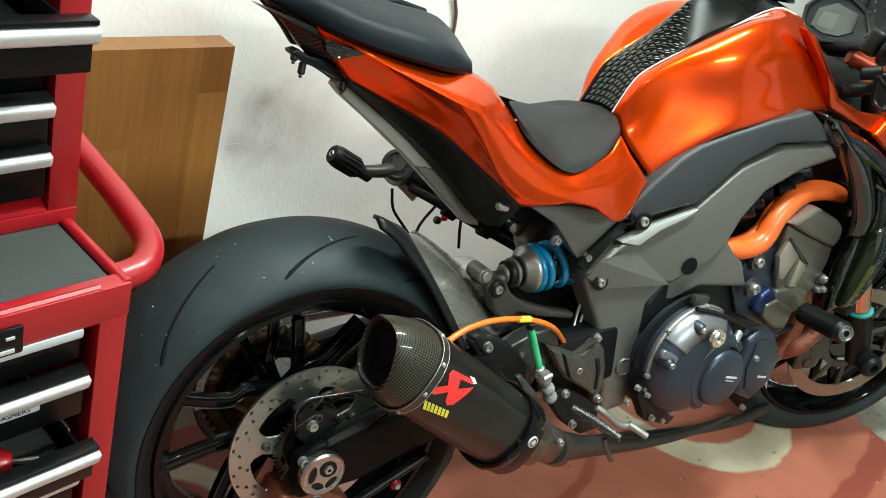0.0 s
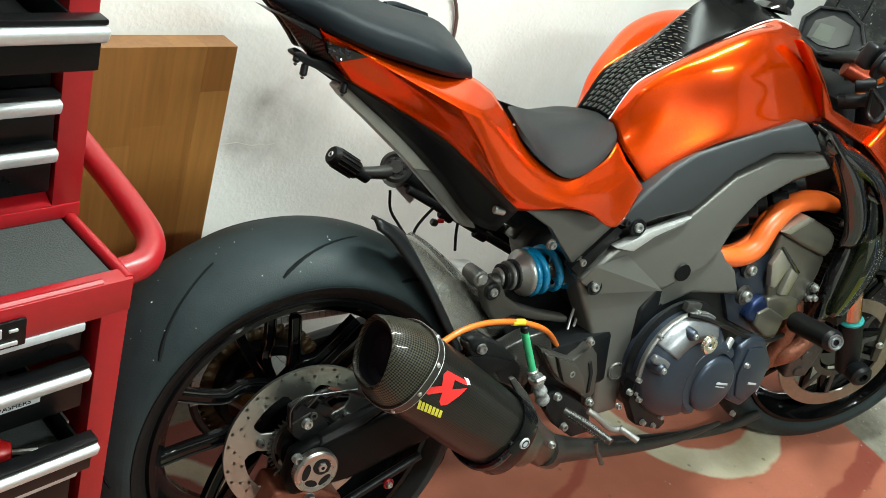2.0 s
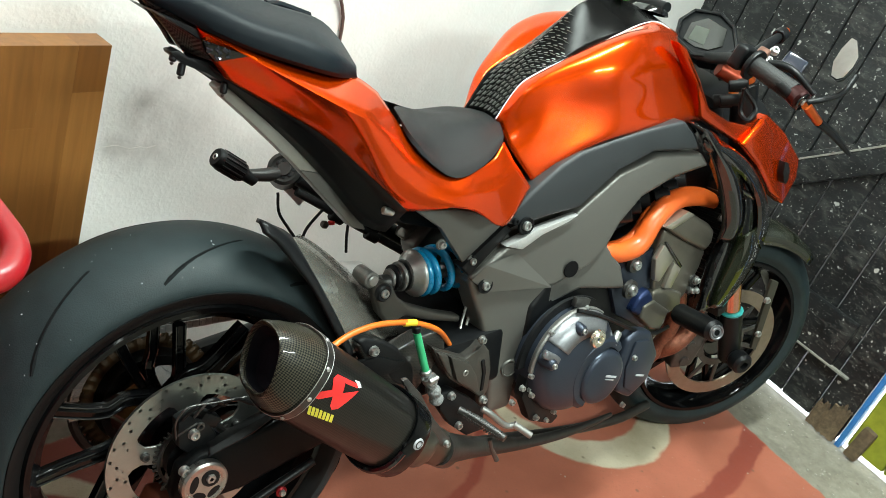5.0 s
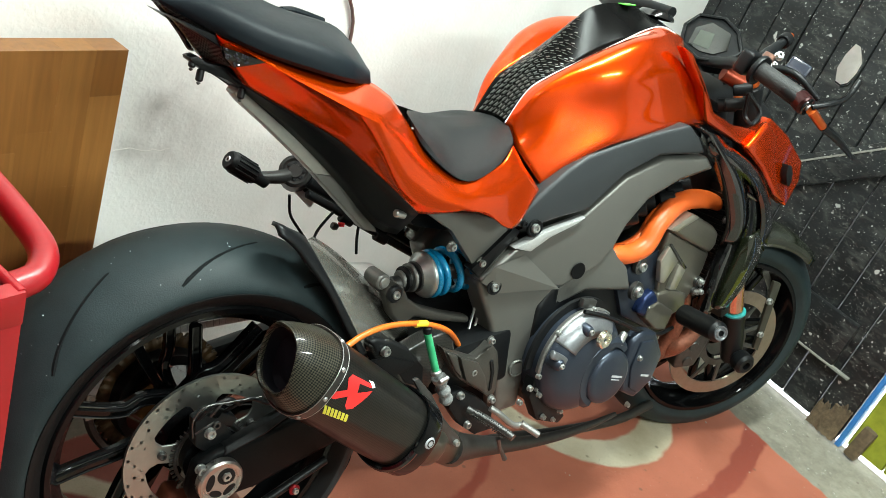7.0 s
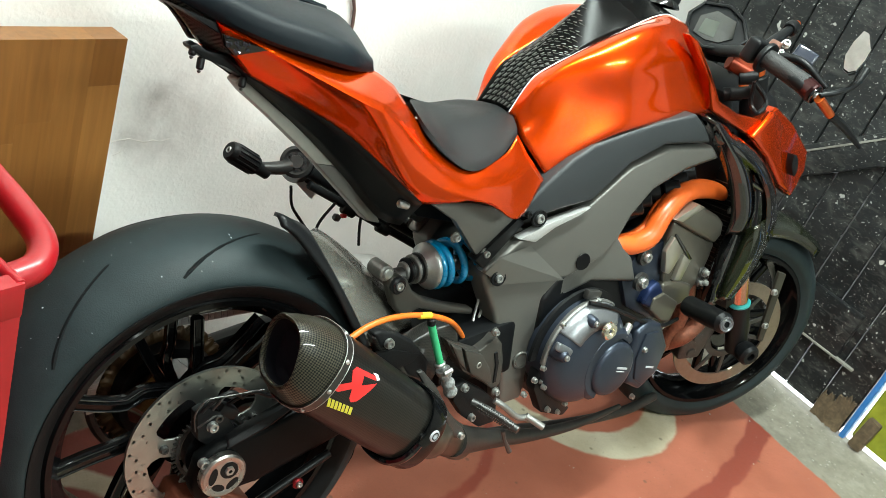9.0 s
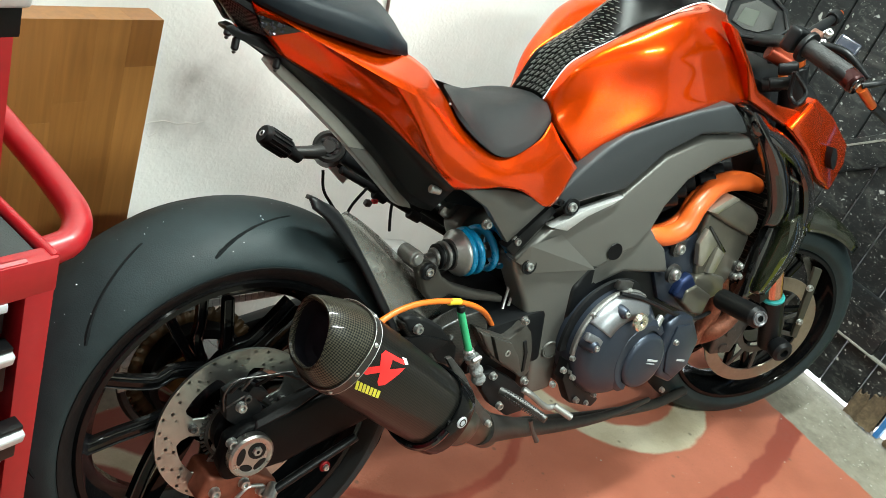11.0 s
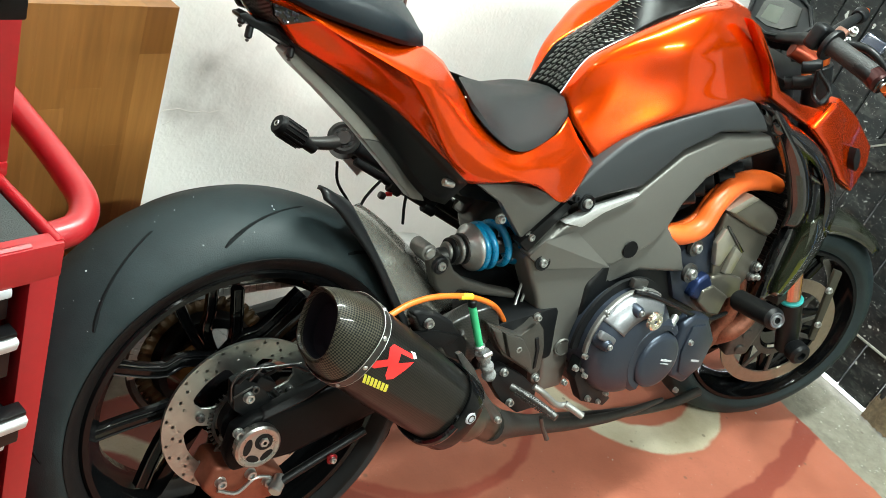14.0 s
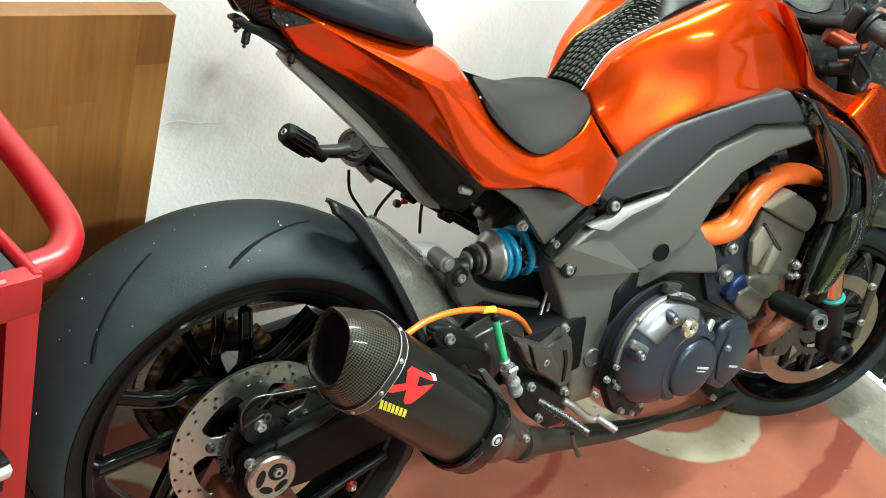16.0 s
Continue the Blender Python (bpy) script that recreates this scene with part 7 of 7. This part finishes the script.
    part("master_boot", tube(bt, [0.009, 0.0115, 0.0088, 0.012, 0.0098, 0.0125, 0.007], 14, 30), mat("grey_rubber_boot", (0.17, 0.178, 0.178), 0.5, 0, (0.33, 0.34, 0.335), 160, 0.9), gh, "pale grey rubber boot")
    part("boot_clamp", lathe([(0.0085, -0.004), (0.0125, -0.004), (0.013, 0.0), (0.0125, 0.004), (0.0085, 0.004)], (0.366, -0.157, 0.409), (0.45, -0.1, -0.88), 20, True), M_STEEL, gh, "bright hose clamp")
    part("clamp_screw", rod((0.356, -0.168, 0.41), (0.373, -0.17, 0.418), 0.0045, 12), M_STEEL, gh)
    # footrest
    pg = part("footpeg", tube([(0.458, -0.15, 0.329), (0.479, -0.19, 0.322), (0.495, -0.235, 0.313)], [0.007, 0.0078, 0.007], 12, 10), M_DARKSTEEL, BIKE, "knurled aluminium rider footpeg")
    p0, p1 = V3([(0.458, -0.15, 0.329), (0.479, -0.19, 0.322), (0.495, -0.235, 0.313)][0]), V3([(0.458, -0.15, 0.329), (0.479, -0.19, 0.322), (0.495, -0.235, 0.313)][2])
    d = (p1 - p0).normalized()
    kn = bmesh.new()
    for i in range(16):
        for k in range(8):
            t = 2 * math.pi * k / 8
            u = d.orthogonal().normalized()
            w = d.cross(u)
            n = u * math.cos(t) + w * math.sin(t)
            p = p0 + d * ((p1 - p0).length * (0.15 + 0.8 * i / 16)) + n * 0.0076
            box((0.0025, 0.0025, 0.0025), Matrix.Translation(p) @ d.to_track_quat("X", "Z").to_matrix().to_4x4(), 0.0006, 1, kn)
    tagged(part("knurling", kn, M_DARKSTEEL, pg), kind="stuff")
    pl = part("brake_pedal", tube([(0.504, -0.16, 0.328), (0.518, -0.17, 0.32), (0.554, -0.18, 0.294), (0.578, -0.185, 0.293)], 0.006, 10, 16), M_ALU, BIKE, "aluminium rear brake pedal")
    part("toe_piece", tube([(0.569, -0.185, 0.297), (0.594, -0.21, 0.282)], 0.0068, 10), M_ALU, pl)
    part("hanger_plate", prism([(0.417, 0.36), (0.441, 0.367), (0.493, 0.339), (0.533, 0.308), (0.54, 0.266), (0.501, 0.262), (0.454, 0.294), (0.421, 0.331)], -0.142, -0.12, 0.005), M_MATT, BIKE)
    for q in [(0.438, -0.144, 0.357), (0.472, -0.144, 0.291)]:
        bolt_part(q, RIGHT, BIKE.children[-1], 0.007, 0.006)
    part("peg_feeler", tube([(0.486, -0.21, 0.299), (0.497, -0.21, 0.277), (0.517, -0.21, 0.25)], [0.004, 0.0035, 0.005], 8), M_DARKSTEEL, pg)
    st = part("side_stand", tube([(0.6, 0.1, 0.25), (0.57, 0.2, 0.1), (0.54, 0.30, -0.062)], 0.011, 10), M_SATIN, BIKE, "black side stand")
    part("stand_foot", box((0.07, 0.05, 0.012), pose(0.54, 0.305, -0.062, -13 + 26, 0, 0), 0.004), M_SATIN, st)


def front_end():
    """Fork, fender, bars, dash, mirror; all turned with the steering."""
    cdir = V3((-math.sin(CASTER), 0, math.cos(CASTER)))
    for s in (-1, 1):
        foot = FW + V3((0.0, s * 0.105, 0.0))
        lg = part("fork_leg", steered(rod(foot - cdir * 0.02, foot + cdir * 0.125, 0.027, 20)), M_SATIN, BIKE, "black fork leg")
        part("dust_seal", steered(rod(foot + cdir * 0.125, foot + cdir * 0.133, 0.028, 20)), M_TEAL, lg, "teal ring on the fork")
        part("fork_tube", steered(rod(foot + cdir * 0.133, foot + cdir * 0.235, 0.021, 20)), M_FORK, lg, "copper-toned fork tube")
        part("fork_outer", steered(rod(foot + cdir * 0.235, foot + cdir * 0.72, 0.027, 20)), M_SATIN, lg)
        stay = prism([(1.40, 0.28), (1.418, 0.275), (1.385, 0.47), (1.36, 0.475)], s * 0.128, s * 0.118, 0.003)
        stay.transform(Matrix.Translation((0.075, 0, 0.045)))
        sy = part("caliper_bracket", steered(stay), mat("olive_grey_bracket", (0.06, 0.058, 0.045), 0.45, 0.5), lg)
        for z in (0.37, 0.465):
            part("bolt", steered(hexbolt((1.473 - (z - 0.37) * 0.25, s * 0.128, z), (0, s, 0), 0.008, 0.006)), M_STEEL, sy)
        part("axle_bobbin", steered(lathe([(0.012, 0.0), (0.022, 0.004), (0.027, 0.012), (0.027, 0.035), (0.02, 0.042), (0.011, 0.042), (0.01, 0.03), (0, 0.03)], FW + V3((0, s * 0.125, 0)), (0, s, 0), 24)), M_SATIN, lg, "black axle crash bobbin")
        ca = part("front_caliper", steered(prism([(1.28, 0.24), (1.27, 0.33), (1.29, 0.38), (1.345, 0.39), (1.35, 0.32), (1.34, 0.25)], s * 0.105, s * 0.045, 0.01, 3)), M_DARKSTEEL, BIKE, "dark front brake caliper")
        for z in (0.265, 0.31, 0.36):
            part("piston_cap", steered(lathe([(0, 0.004), (0.012, 0.004), (0.014, 0)], (1.31, s * 0.105, z), (0, s, 0), 18)), M_DARKSTEEL, ca)
        part("caliper_hose", steered(tube([(1.29, s * 0.1, 0.37), (1.24, s * 0.12, 0.40), (1.25, s * 0.11, 0.5), (1.2, s * 0.09, 0.7)], 0.005, 8, 20)), M_LINE, ca)
    fend = lathe([(0.285, 0.074), (0.305, 0.07), (0.318, 0.05), (0.325, 0.0), (0.318, -0.05), (0.305, -0.07), (0.285, -0.074)], FW, RIGHT, 24, a0=radians(58), a1=radians(140))
    part("front_fender", steered(fend), M_DARKGREEN, BIKE, "olive-black gloss front fender", thick=0.003)
    # triple clamp
    part("top_clamp", steered(box((0.07, 0.25, 0.025), pose(1.10, 0, 0.915, 0, -24, 0), 0.008)), M_SATIN, BIKE)
    cap = mat("orange_anodised", (0.65, 0.12, 0.02), 0.3, 0.8)
    for s in (-1, 1):
        part("fork_cap", steered(rod(FW + cdir * 0.72 + V3((0, s * 0.105, 0)), FW + cdir * 0.745 + V3((0, s * 0.105, 0)), 0.02, 18)), cap, BIKE, "orange anodised fork cap")
    bp, gp = [(1.042, -0.05, 0.971), (0.991, -0.13, 0.981), (0.871, -0.25, 0.987)], [(0.871, -0.25, 0.987), (0.869, -0.27, 0.982), (0.879, -0.335, 0.958), (0.872, -0.36, 0.947)]
    part("handlebar", tube([(2 * bp[0][0] - bp[1][0] - 0.04, 0.06, bp[0][2]), *bp, gp[1], gp[3]], 0.012, 12, 30), M_SATIN, BIKE, "black tapered handlebar")
    part("handlebar_end", tube([(1.014, 0.06, 1.048), (1.031, 0.15, 1.052), (1.059, 0.26, 1.044), (1.138, 0.4, 1.075)], [0.011, 0.012, 0.017, 0.017], 12, 20), M_SATIN, BIKE)
    g = part("throttle_grip", tube([gp[0], gp[1], gp[2]], [0.0178, 0.0164, 0.0172], 20, 16), mat("grip_rubber", (0.008, 0.008, 0.008), 0.6, 0, (0.014, 0.014, 0.014), 300, 0.4), BIKE, "dark ribbed rubber throttle grip")
    gd = (V3(gp[2]) - V3(gp[0])).normalized()
    part("grip_flange", lathe([(0.018, 0), (0.027, 0), (0.028, 0.004), (0.027, 0.008), (0.018, 0.008)], gp[0], gd, 24), M_SATIN, g)
    part("switch_block", box((0.026, 0.04, 0.044), Matrix.Translation(V3(gp[0]) - gd * 0.022) @ gd.to_track_quat("X", "Z").to_matrix().to_4x4(), 0.008, 3), M_SATIN, BIKE, "black switch block")
    # Black weight; the red it reflects is mixed into the base colour.
    be = part("bar_end", rod(gp[2], V3(gp[3]), 0.0172, 24, 0.004), mat("reflection_reddened_black", (0.03, 0.005, 0.005), 0.3, 0.5), BIKE, "black bar end weight with red reflections put into its colour")
    part("bar_end_face", lathe([(0.004, 0.002), (0.015, 0.002), (0.0165, 0.0)], gp[3], gd, 24), M_GLOSS, be)
    bolt_part(V3(gp[3]) + gd * 0.002, gd, be, 0.006, 0.003)
    gu = [(0.869, -0.37, 0.944), (0.917, -0.375, 0.919), (1.015, -0.36, 0.897), (1.174, -0.33, 0.853)]
    lg = part("lever_guard", tube([gu[0], gu[1]], [0.0085, 0.0075], 12), cap, BIKE, "orange anodised lever guard mount")
    part("guard_blade", tube([gu[1], gu[2], gu[3]], [0.008, 0.008, 0.004], 8, 14), M_SATIN, lg)
    ma = part("mirror", tube([(0.869, -0.37, 0.949), (0.889, -0.385, 0.958), (0.949, -0.385, 0.975), (0.982, -0.38, 1.002)], [0.0055, 0.0052, 0.005, 0.006], 10, 24), M_SATIN, BIKE, "small bar-end mirror on a black arm")
    mg = [V3(q) for q in [(0.907, -0.375, 0.998), (0.919, -0.365, 1.019), (0.934, -0.364, 1.042), (0.949, -0.368, 1.062), (0.949, -0.378, 1.059), (0.937, -0.395, 1.034), (0.925, -0.397, 1.017), (0.912, -0.394, 0.999), (0.906, -0.386, 0.994)]]
    cen = sum(mg, Vector()) / len(mg)
    nr = V3((-0.8, -0.2, 0.55)).normalized()
    for name, off, sc, material, label in (("glass", 0.0, 1.0, M_MIRROR, "silvery mirror glass"), ("housing", -0.002, 1.06, M_SATIN, "")):
        bm = bmesh.new()
        f = [bm.verts.new(cen + (p - cen) * sc + nr * off) for p in mg]
        bk = [bm.verts.new(cen + (p - cen) * sc * (0.98 if name == "glass" else 0.85) + nr * (off - (0.0015 if name == "glass" else 0.014))) for p in mg]
        bm.faces.new(f)
        bm.faces.new(list(reversed(bk)))
        for i in range(len(f)):
            j = (i + 1) % len(f)
            bm.faces.new((f[i], bk[i], bk[j], f[j]))
        bmesh.ops.recalc_face_normals(bm, faces=bm.faces)
        part(name, bm, material, ma, label)
    mc = [(0.937, -0.2, 0.984), (0.971, -0.2, 1.01), (1.034, -0.19, 1.038)]
    m1 = part("master_cylinder", tube(mc, [0.012, 0.011, 0.008], 14, 12), M_SATIN, BIKE, "radial front brake master cylinder")
    part("adjuster_knob", rod(V3(mc[2]), V3(mc[2]) + (V3(mc[2]) - V3(mc[1])).normalized() * 0.02, 0.014, 16), M_SATIN, m1)
    part("adjuster_tip", rod(V3(mc[2]) + (V3(mc[2]) - V3(mc[1])).normalized() * 0.02, V3(mc[2]) + (V3(mc[2]) - V3(mc[1])).normalized() * 0.038, 0.006, 12), cap, m1)
    lp = part("lever_pivot", box((0.036, 0.022, 0.02), Matrix.Translation((0.939, -0.222, 1.0)) @ pose(0, 0, 0, 18, -32, 10), 0.005, 3), mat("copper_brown_casting", (0.2, 0.1, 0.075), 0.32, 0.7, (0.3, 0.16, 0.12), 60), BIKE, "copper-brown lever pivot casting")
    for q, r in (((0.962, -0.232, 1.013), 0.0075), ((0.928, -0.236, 0.992), 0.0055), ((0.946, -0.236, 0.996), 0.005)):
        part("pivot_bolt", hexbolt(q, (-0.5, -0.6, 0.6), r, 0.007), M_STEEL, lp)
    rv = V3((1.101, -0.2, 0.991))
    part("fluid_reservoir", box((0.045, 0.045, 0.035), Matrix.Translation(rv) @ pose(0, 0, 0, 20, 15, 30), 0.006, 3), mat("smoked_blue_plastic", (0.02, 0.025, 0.04), 0.2, coat=0.5), BIKE, "smoked blue brake fluid reservoir")
    part("brake_lever", tube([mc[0], V3(gp[1]) + V3((0.07, -0.01, 0.01)), V3(gp[2]) + V3((0.075, 0.0, 0.0))], [0.008, 0.007, 0.005], 10, 18), M_SATIN, BIKE, "black front brake lever")
    part("cable_loop", tube([*[(0.989, -0.18, 0.934), (1.016, -0.2, 0.902), (0.998, -0.2, 0.879), (1.0, -0.18, 0.891)], [(0.989, -0.18, 0.934), (1.016, -0.2, 0.902), (0.998, -0.2, 0.879), (1.0, -0.18, 0.891)][0]], 0.0045, 8, 30), M_SATIN, BIKE)
    for i, (x, y, z) in enumerate(((1.03, -0.12, 0.93), (1.0, -0.13, 0.90), (1.04, -0.09, 0.89), (1.08, -0.06, 0.94))):
        part("bracket", rod((x, y, z), (x + 0.02, y - 0.03, z + 0.01), 0.014 - 0.002 * (i % 2)), (M_SATIN, M_SATIN, M_SATIN, M_DARKSTEEL)[i], BIKE)
    part("stem_clamp", rod((1.01, -0.1, 0.958), (1.05, -0.13, 0.943), 0.0165, 20), mat("copper_red_anodised", (0.2, 0.03, 0.012), 0.35, 0.6, (0.28, 0.045, 0.018), 60), BIKE, "copper-red handlebar clamp")
    part("adjuster", rod((1.042, -0.12, 0.92), (1.053, -0.13, 0.916), 0.008, 12), M_LINE, BIKE)
    # dash
    N = V3((-0.72, -0.1, 0.69)).normalized()
    dash = None
    for name, pts, front, back, material, label, sc in (("dashboard", [(1.045, 0.041, 0.993), (1.075, 0.063, 1.028), (1.101, 0.051, 1.053), (1.112, -0.006, 1.056), (1.098, -0.054, 1.035), (1.069, -0.091, 0.999), (1.043, -0.08, 0.974), (1.03, -0.021, 0.969)], 0.0, -0.05, M_SATIN, "black instrument cluster", 0.8), ("dash_glass", [(1.047, 0.024, 0.993), (1.078, 0.037, 1.027), (1.097, 0.012, 1.043), (1.091, -0.043, 1.029), (1.062, -0.063, 0.996), (1.047, -0.042, 0.983), (1.043, -0.011, 0.983)], 0.003, -0.004, M_GLASS, "dark instrument glass", 1.0), ("display", [(1.05, 0.015, 0.995), (1.077, 0.023, 1.024), (1.08, -0.012, 1.022), (1.051, -0.026, 0.99)], 0.0034, -0.001, M_LCD, "grey-green blank display", 1.0)):
        pts = [V3(p) for p in pts]
        cen = sum(pts, Vector()) / len(pts)
        bm = bmesh.new()
        f = [bm.verts.new(p + N * front) for p in pts]
        bk = [bm.verts.new(cen + (p - cen) * sc + N * back) for p in pts]
        bm.faces.new(f)
        bm.faces.new(list(reversed(bk)))
        for i in range(len(f)):
            j = (i + 1) % len(f)
            bm.faces.new((f[i], bk[i], bk[j], f[j]))
        bmesh.ops.recalc_face_normals(bm, faces=bm.faces)
        bevelled(bm, 0.003 if dash is None else 0.001)
        ob = part(name, bm, material, dash or BIKE, label)
        dash = dash or ob
    rim = [V3(p) for p in [(1.045, 0.041, 0.993), (1.075, 0.063, 1.028), (1.101, 0.051, 1.053), (1.112, -0.006, 1.056), (1.098, -0.054, 1.035), (1.069, -0.091, 0.999), (1.043, -0.08, 0.974), (1.03, -0.021, 0.969)]]
    part("bezel", tube([p + N * 0.002 for p in rim] + [rim[0] + N * 0.002], 0.004, 8), M_SATIN, dash)


bodywork()
frame_and_covers()
engine()
exhaust()
rear_end()
front_end()


def tripod():
    """A folded tripod behind the motorcycle, its pan handle towards the room."""
    root = thing("tripod", "black folded tripod with a ribbed pan handle leaning on the wall", "tripod", pose(0, 0, 0, -13, 0, 0))
    p = [V3(q) for q in [(0.151, 0.25, 0.66), (0.23, 0.25, 0.618), (0.288, 0.25, 0.637), (0.334, 0.24, 0.607), (0.463, 0.22, 0.548)]]
    d = (p[1] - p[0]).normalized()
    g = part("pan_handle", lathe([(0, 0), (0.015, 0), (0.0175, 0.003), (0.0185, 0.01), (0.0175, 0.058), (0.0165, 0.062), (0.012, 0.064), (0.012, 0.09), (0, 0.09)], p[0], d, 24), M_MATT, root, "black ribbed rubber pan handle")
    for i in range(14):
        t = 2 * math.pi * i / 14
        u = d.orthogonal().normalized()
        w = d.cross(u)
        n = u * math.cos(t) + w * math.sin(t)
        part("rib", box((0.045, 0.004, 0.003), Matrix.Translation(p[0] + d * 0.034 + n * 0.0182) @ d.to_track_quat("X", "Z").to_matrix().to_4x4() @ pose(0, 0, 0, math.degrees(t), 0, 0), 0.001, 1), M_SATIN, g)
    part("end_screw", lathe([(0.003, -0.001), (0.005, -0.002), (0.006, 0)], p[0], d, 16), M_STEEL, g)
    M_GUN = mat("gunmetal_casting", (0.02, 0.019, 0.018), 0.42, 0.3, (0.035, 0.033, 0.032), 120, 0.1, spec=0.3)
    fx = V3((-0.5, -0.75, 0.42)).normalized()
    h = part("tilt_joint", lathe([(0.0, 0.012), (0.012, 0.012), (0.013, 0.008), (0.019, 0.008), (0.024, 0.012), (0.030, 0.008), (0.030, -0.05), (0, -0.05)], p[2] + fx * 0.0, fx, 28), M_GUN, root, "dark grey round tilt joint")
    for i in range(8):
        t = 2 * math.pi * i / 8
        u = fx.orthogonal().normalized()
        w = fx.cross(u)
        part("joint_stud", rod(p[2] + fx * 0.006 + (u * math.cos(t) + w * math.sin(t)) * 0.0155, p[2] + fx * 0.0105 + (u * math.cos(t) + w * math.sin(t)) * 0.0155, 0.0035, 8, 0.0005), M_SATIN, h)
    part("joint_arm", tube([p[1] - d * 0.02, p[1] + (p[2] - p[1]) * 0.5, p[2] - fx * 0.012], [0.010, 0.013, 0.016], 12, 10), M_GUN, h)
    ld = (p[4] - p[3]).normalized()
    for i, (o, r) in enumerate(((V3((0, 0, 0)), 0.016), (V3((0.01, 0.02, -0.022)), 0.009), (V3((-0.005, -0.012, -0.024)), 0.008))):
        leg = part("leg", rod(p[2] + ld * 0.03 + o, p[3] + ld * 0.42 + o, r, 16), M_SATIN, root)
        for k in (0.06, 0.15):
            part("leg_clamp", rod(p[3] + ld * k + o, p[3] + ld * (k + 0.03) + o, r * 1.25, 16), M_MATT, leg)
    part("red_tab", box((0.012, 0.008, 0.008), Matrix.Translation(p[3] + ld * 0.055 + V3((0, -0.02, -0.04))), 0.002), M_DECAL_RED, root)
    part("clip_plate", box((0.05, 0.006, 0.03), Matrix.Translation(p[3] + V3((0.0, 0.03, -0.02))) @ pose(0, 0, 0, 0, 40, 0), 0.002), M_WHITE, root)
    part("ball", lathe([(0, -0.008), (0.006, -0.006), (0.008, 0), (0.006, 0.006), (0, 0.008)], p[3] + ld * 0.04 + V3((0, -0.02, -0.05)), ld, 16), M_DARKSTEEL, root)
    for path in ([(0.252, 0.2, 0.61), (0.26, 0.2, 0.573), (0.285, 0.2, 0.541), (0.307, 0.2, 0.516)], [(0.317, 0.15, 0.594), (0.299, 0.15, 0.573), (0.288, 0.15, 0.556), (0.283, 0.15, 0.536)], [(0.355, 0.12, 0.582), (0.356, 0.12, 0.555), (0.361, 0.12, 0.522)]):
        part("cable", tube(path, 0.0028, 8, 20), M_SATIN, root)


tripod()
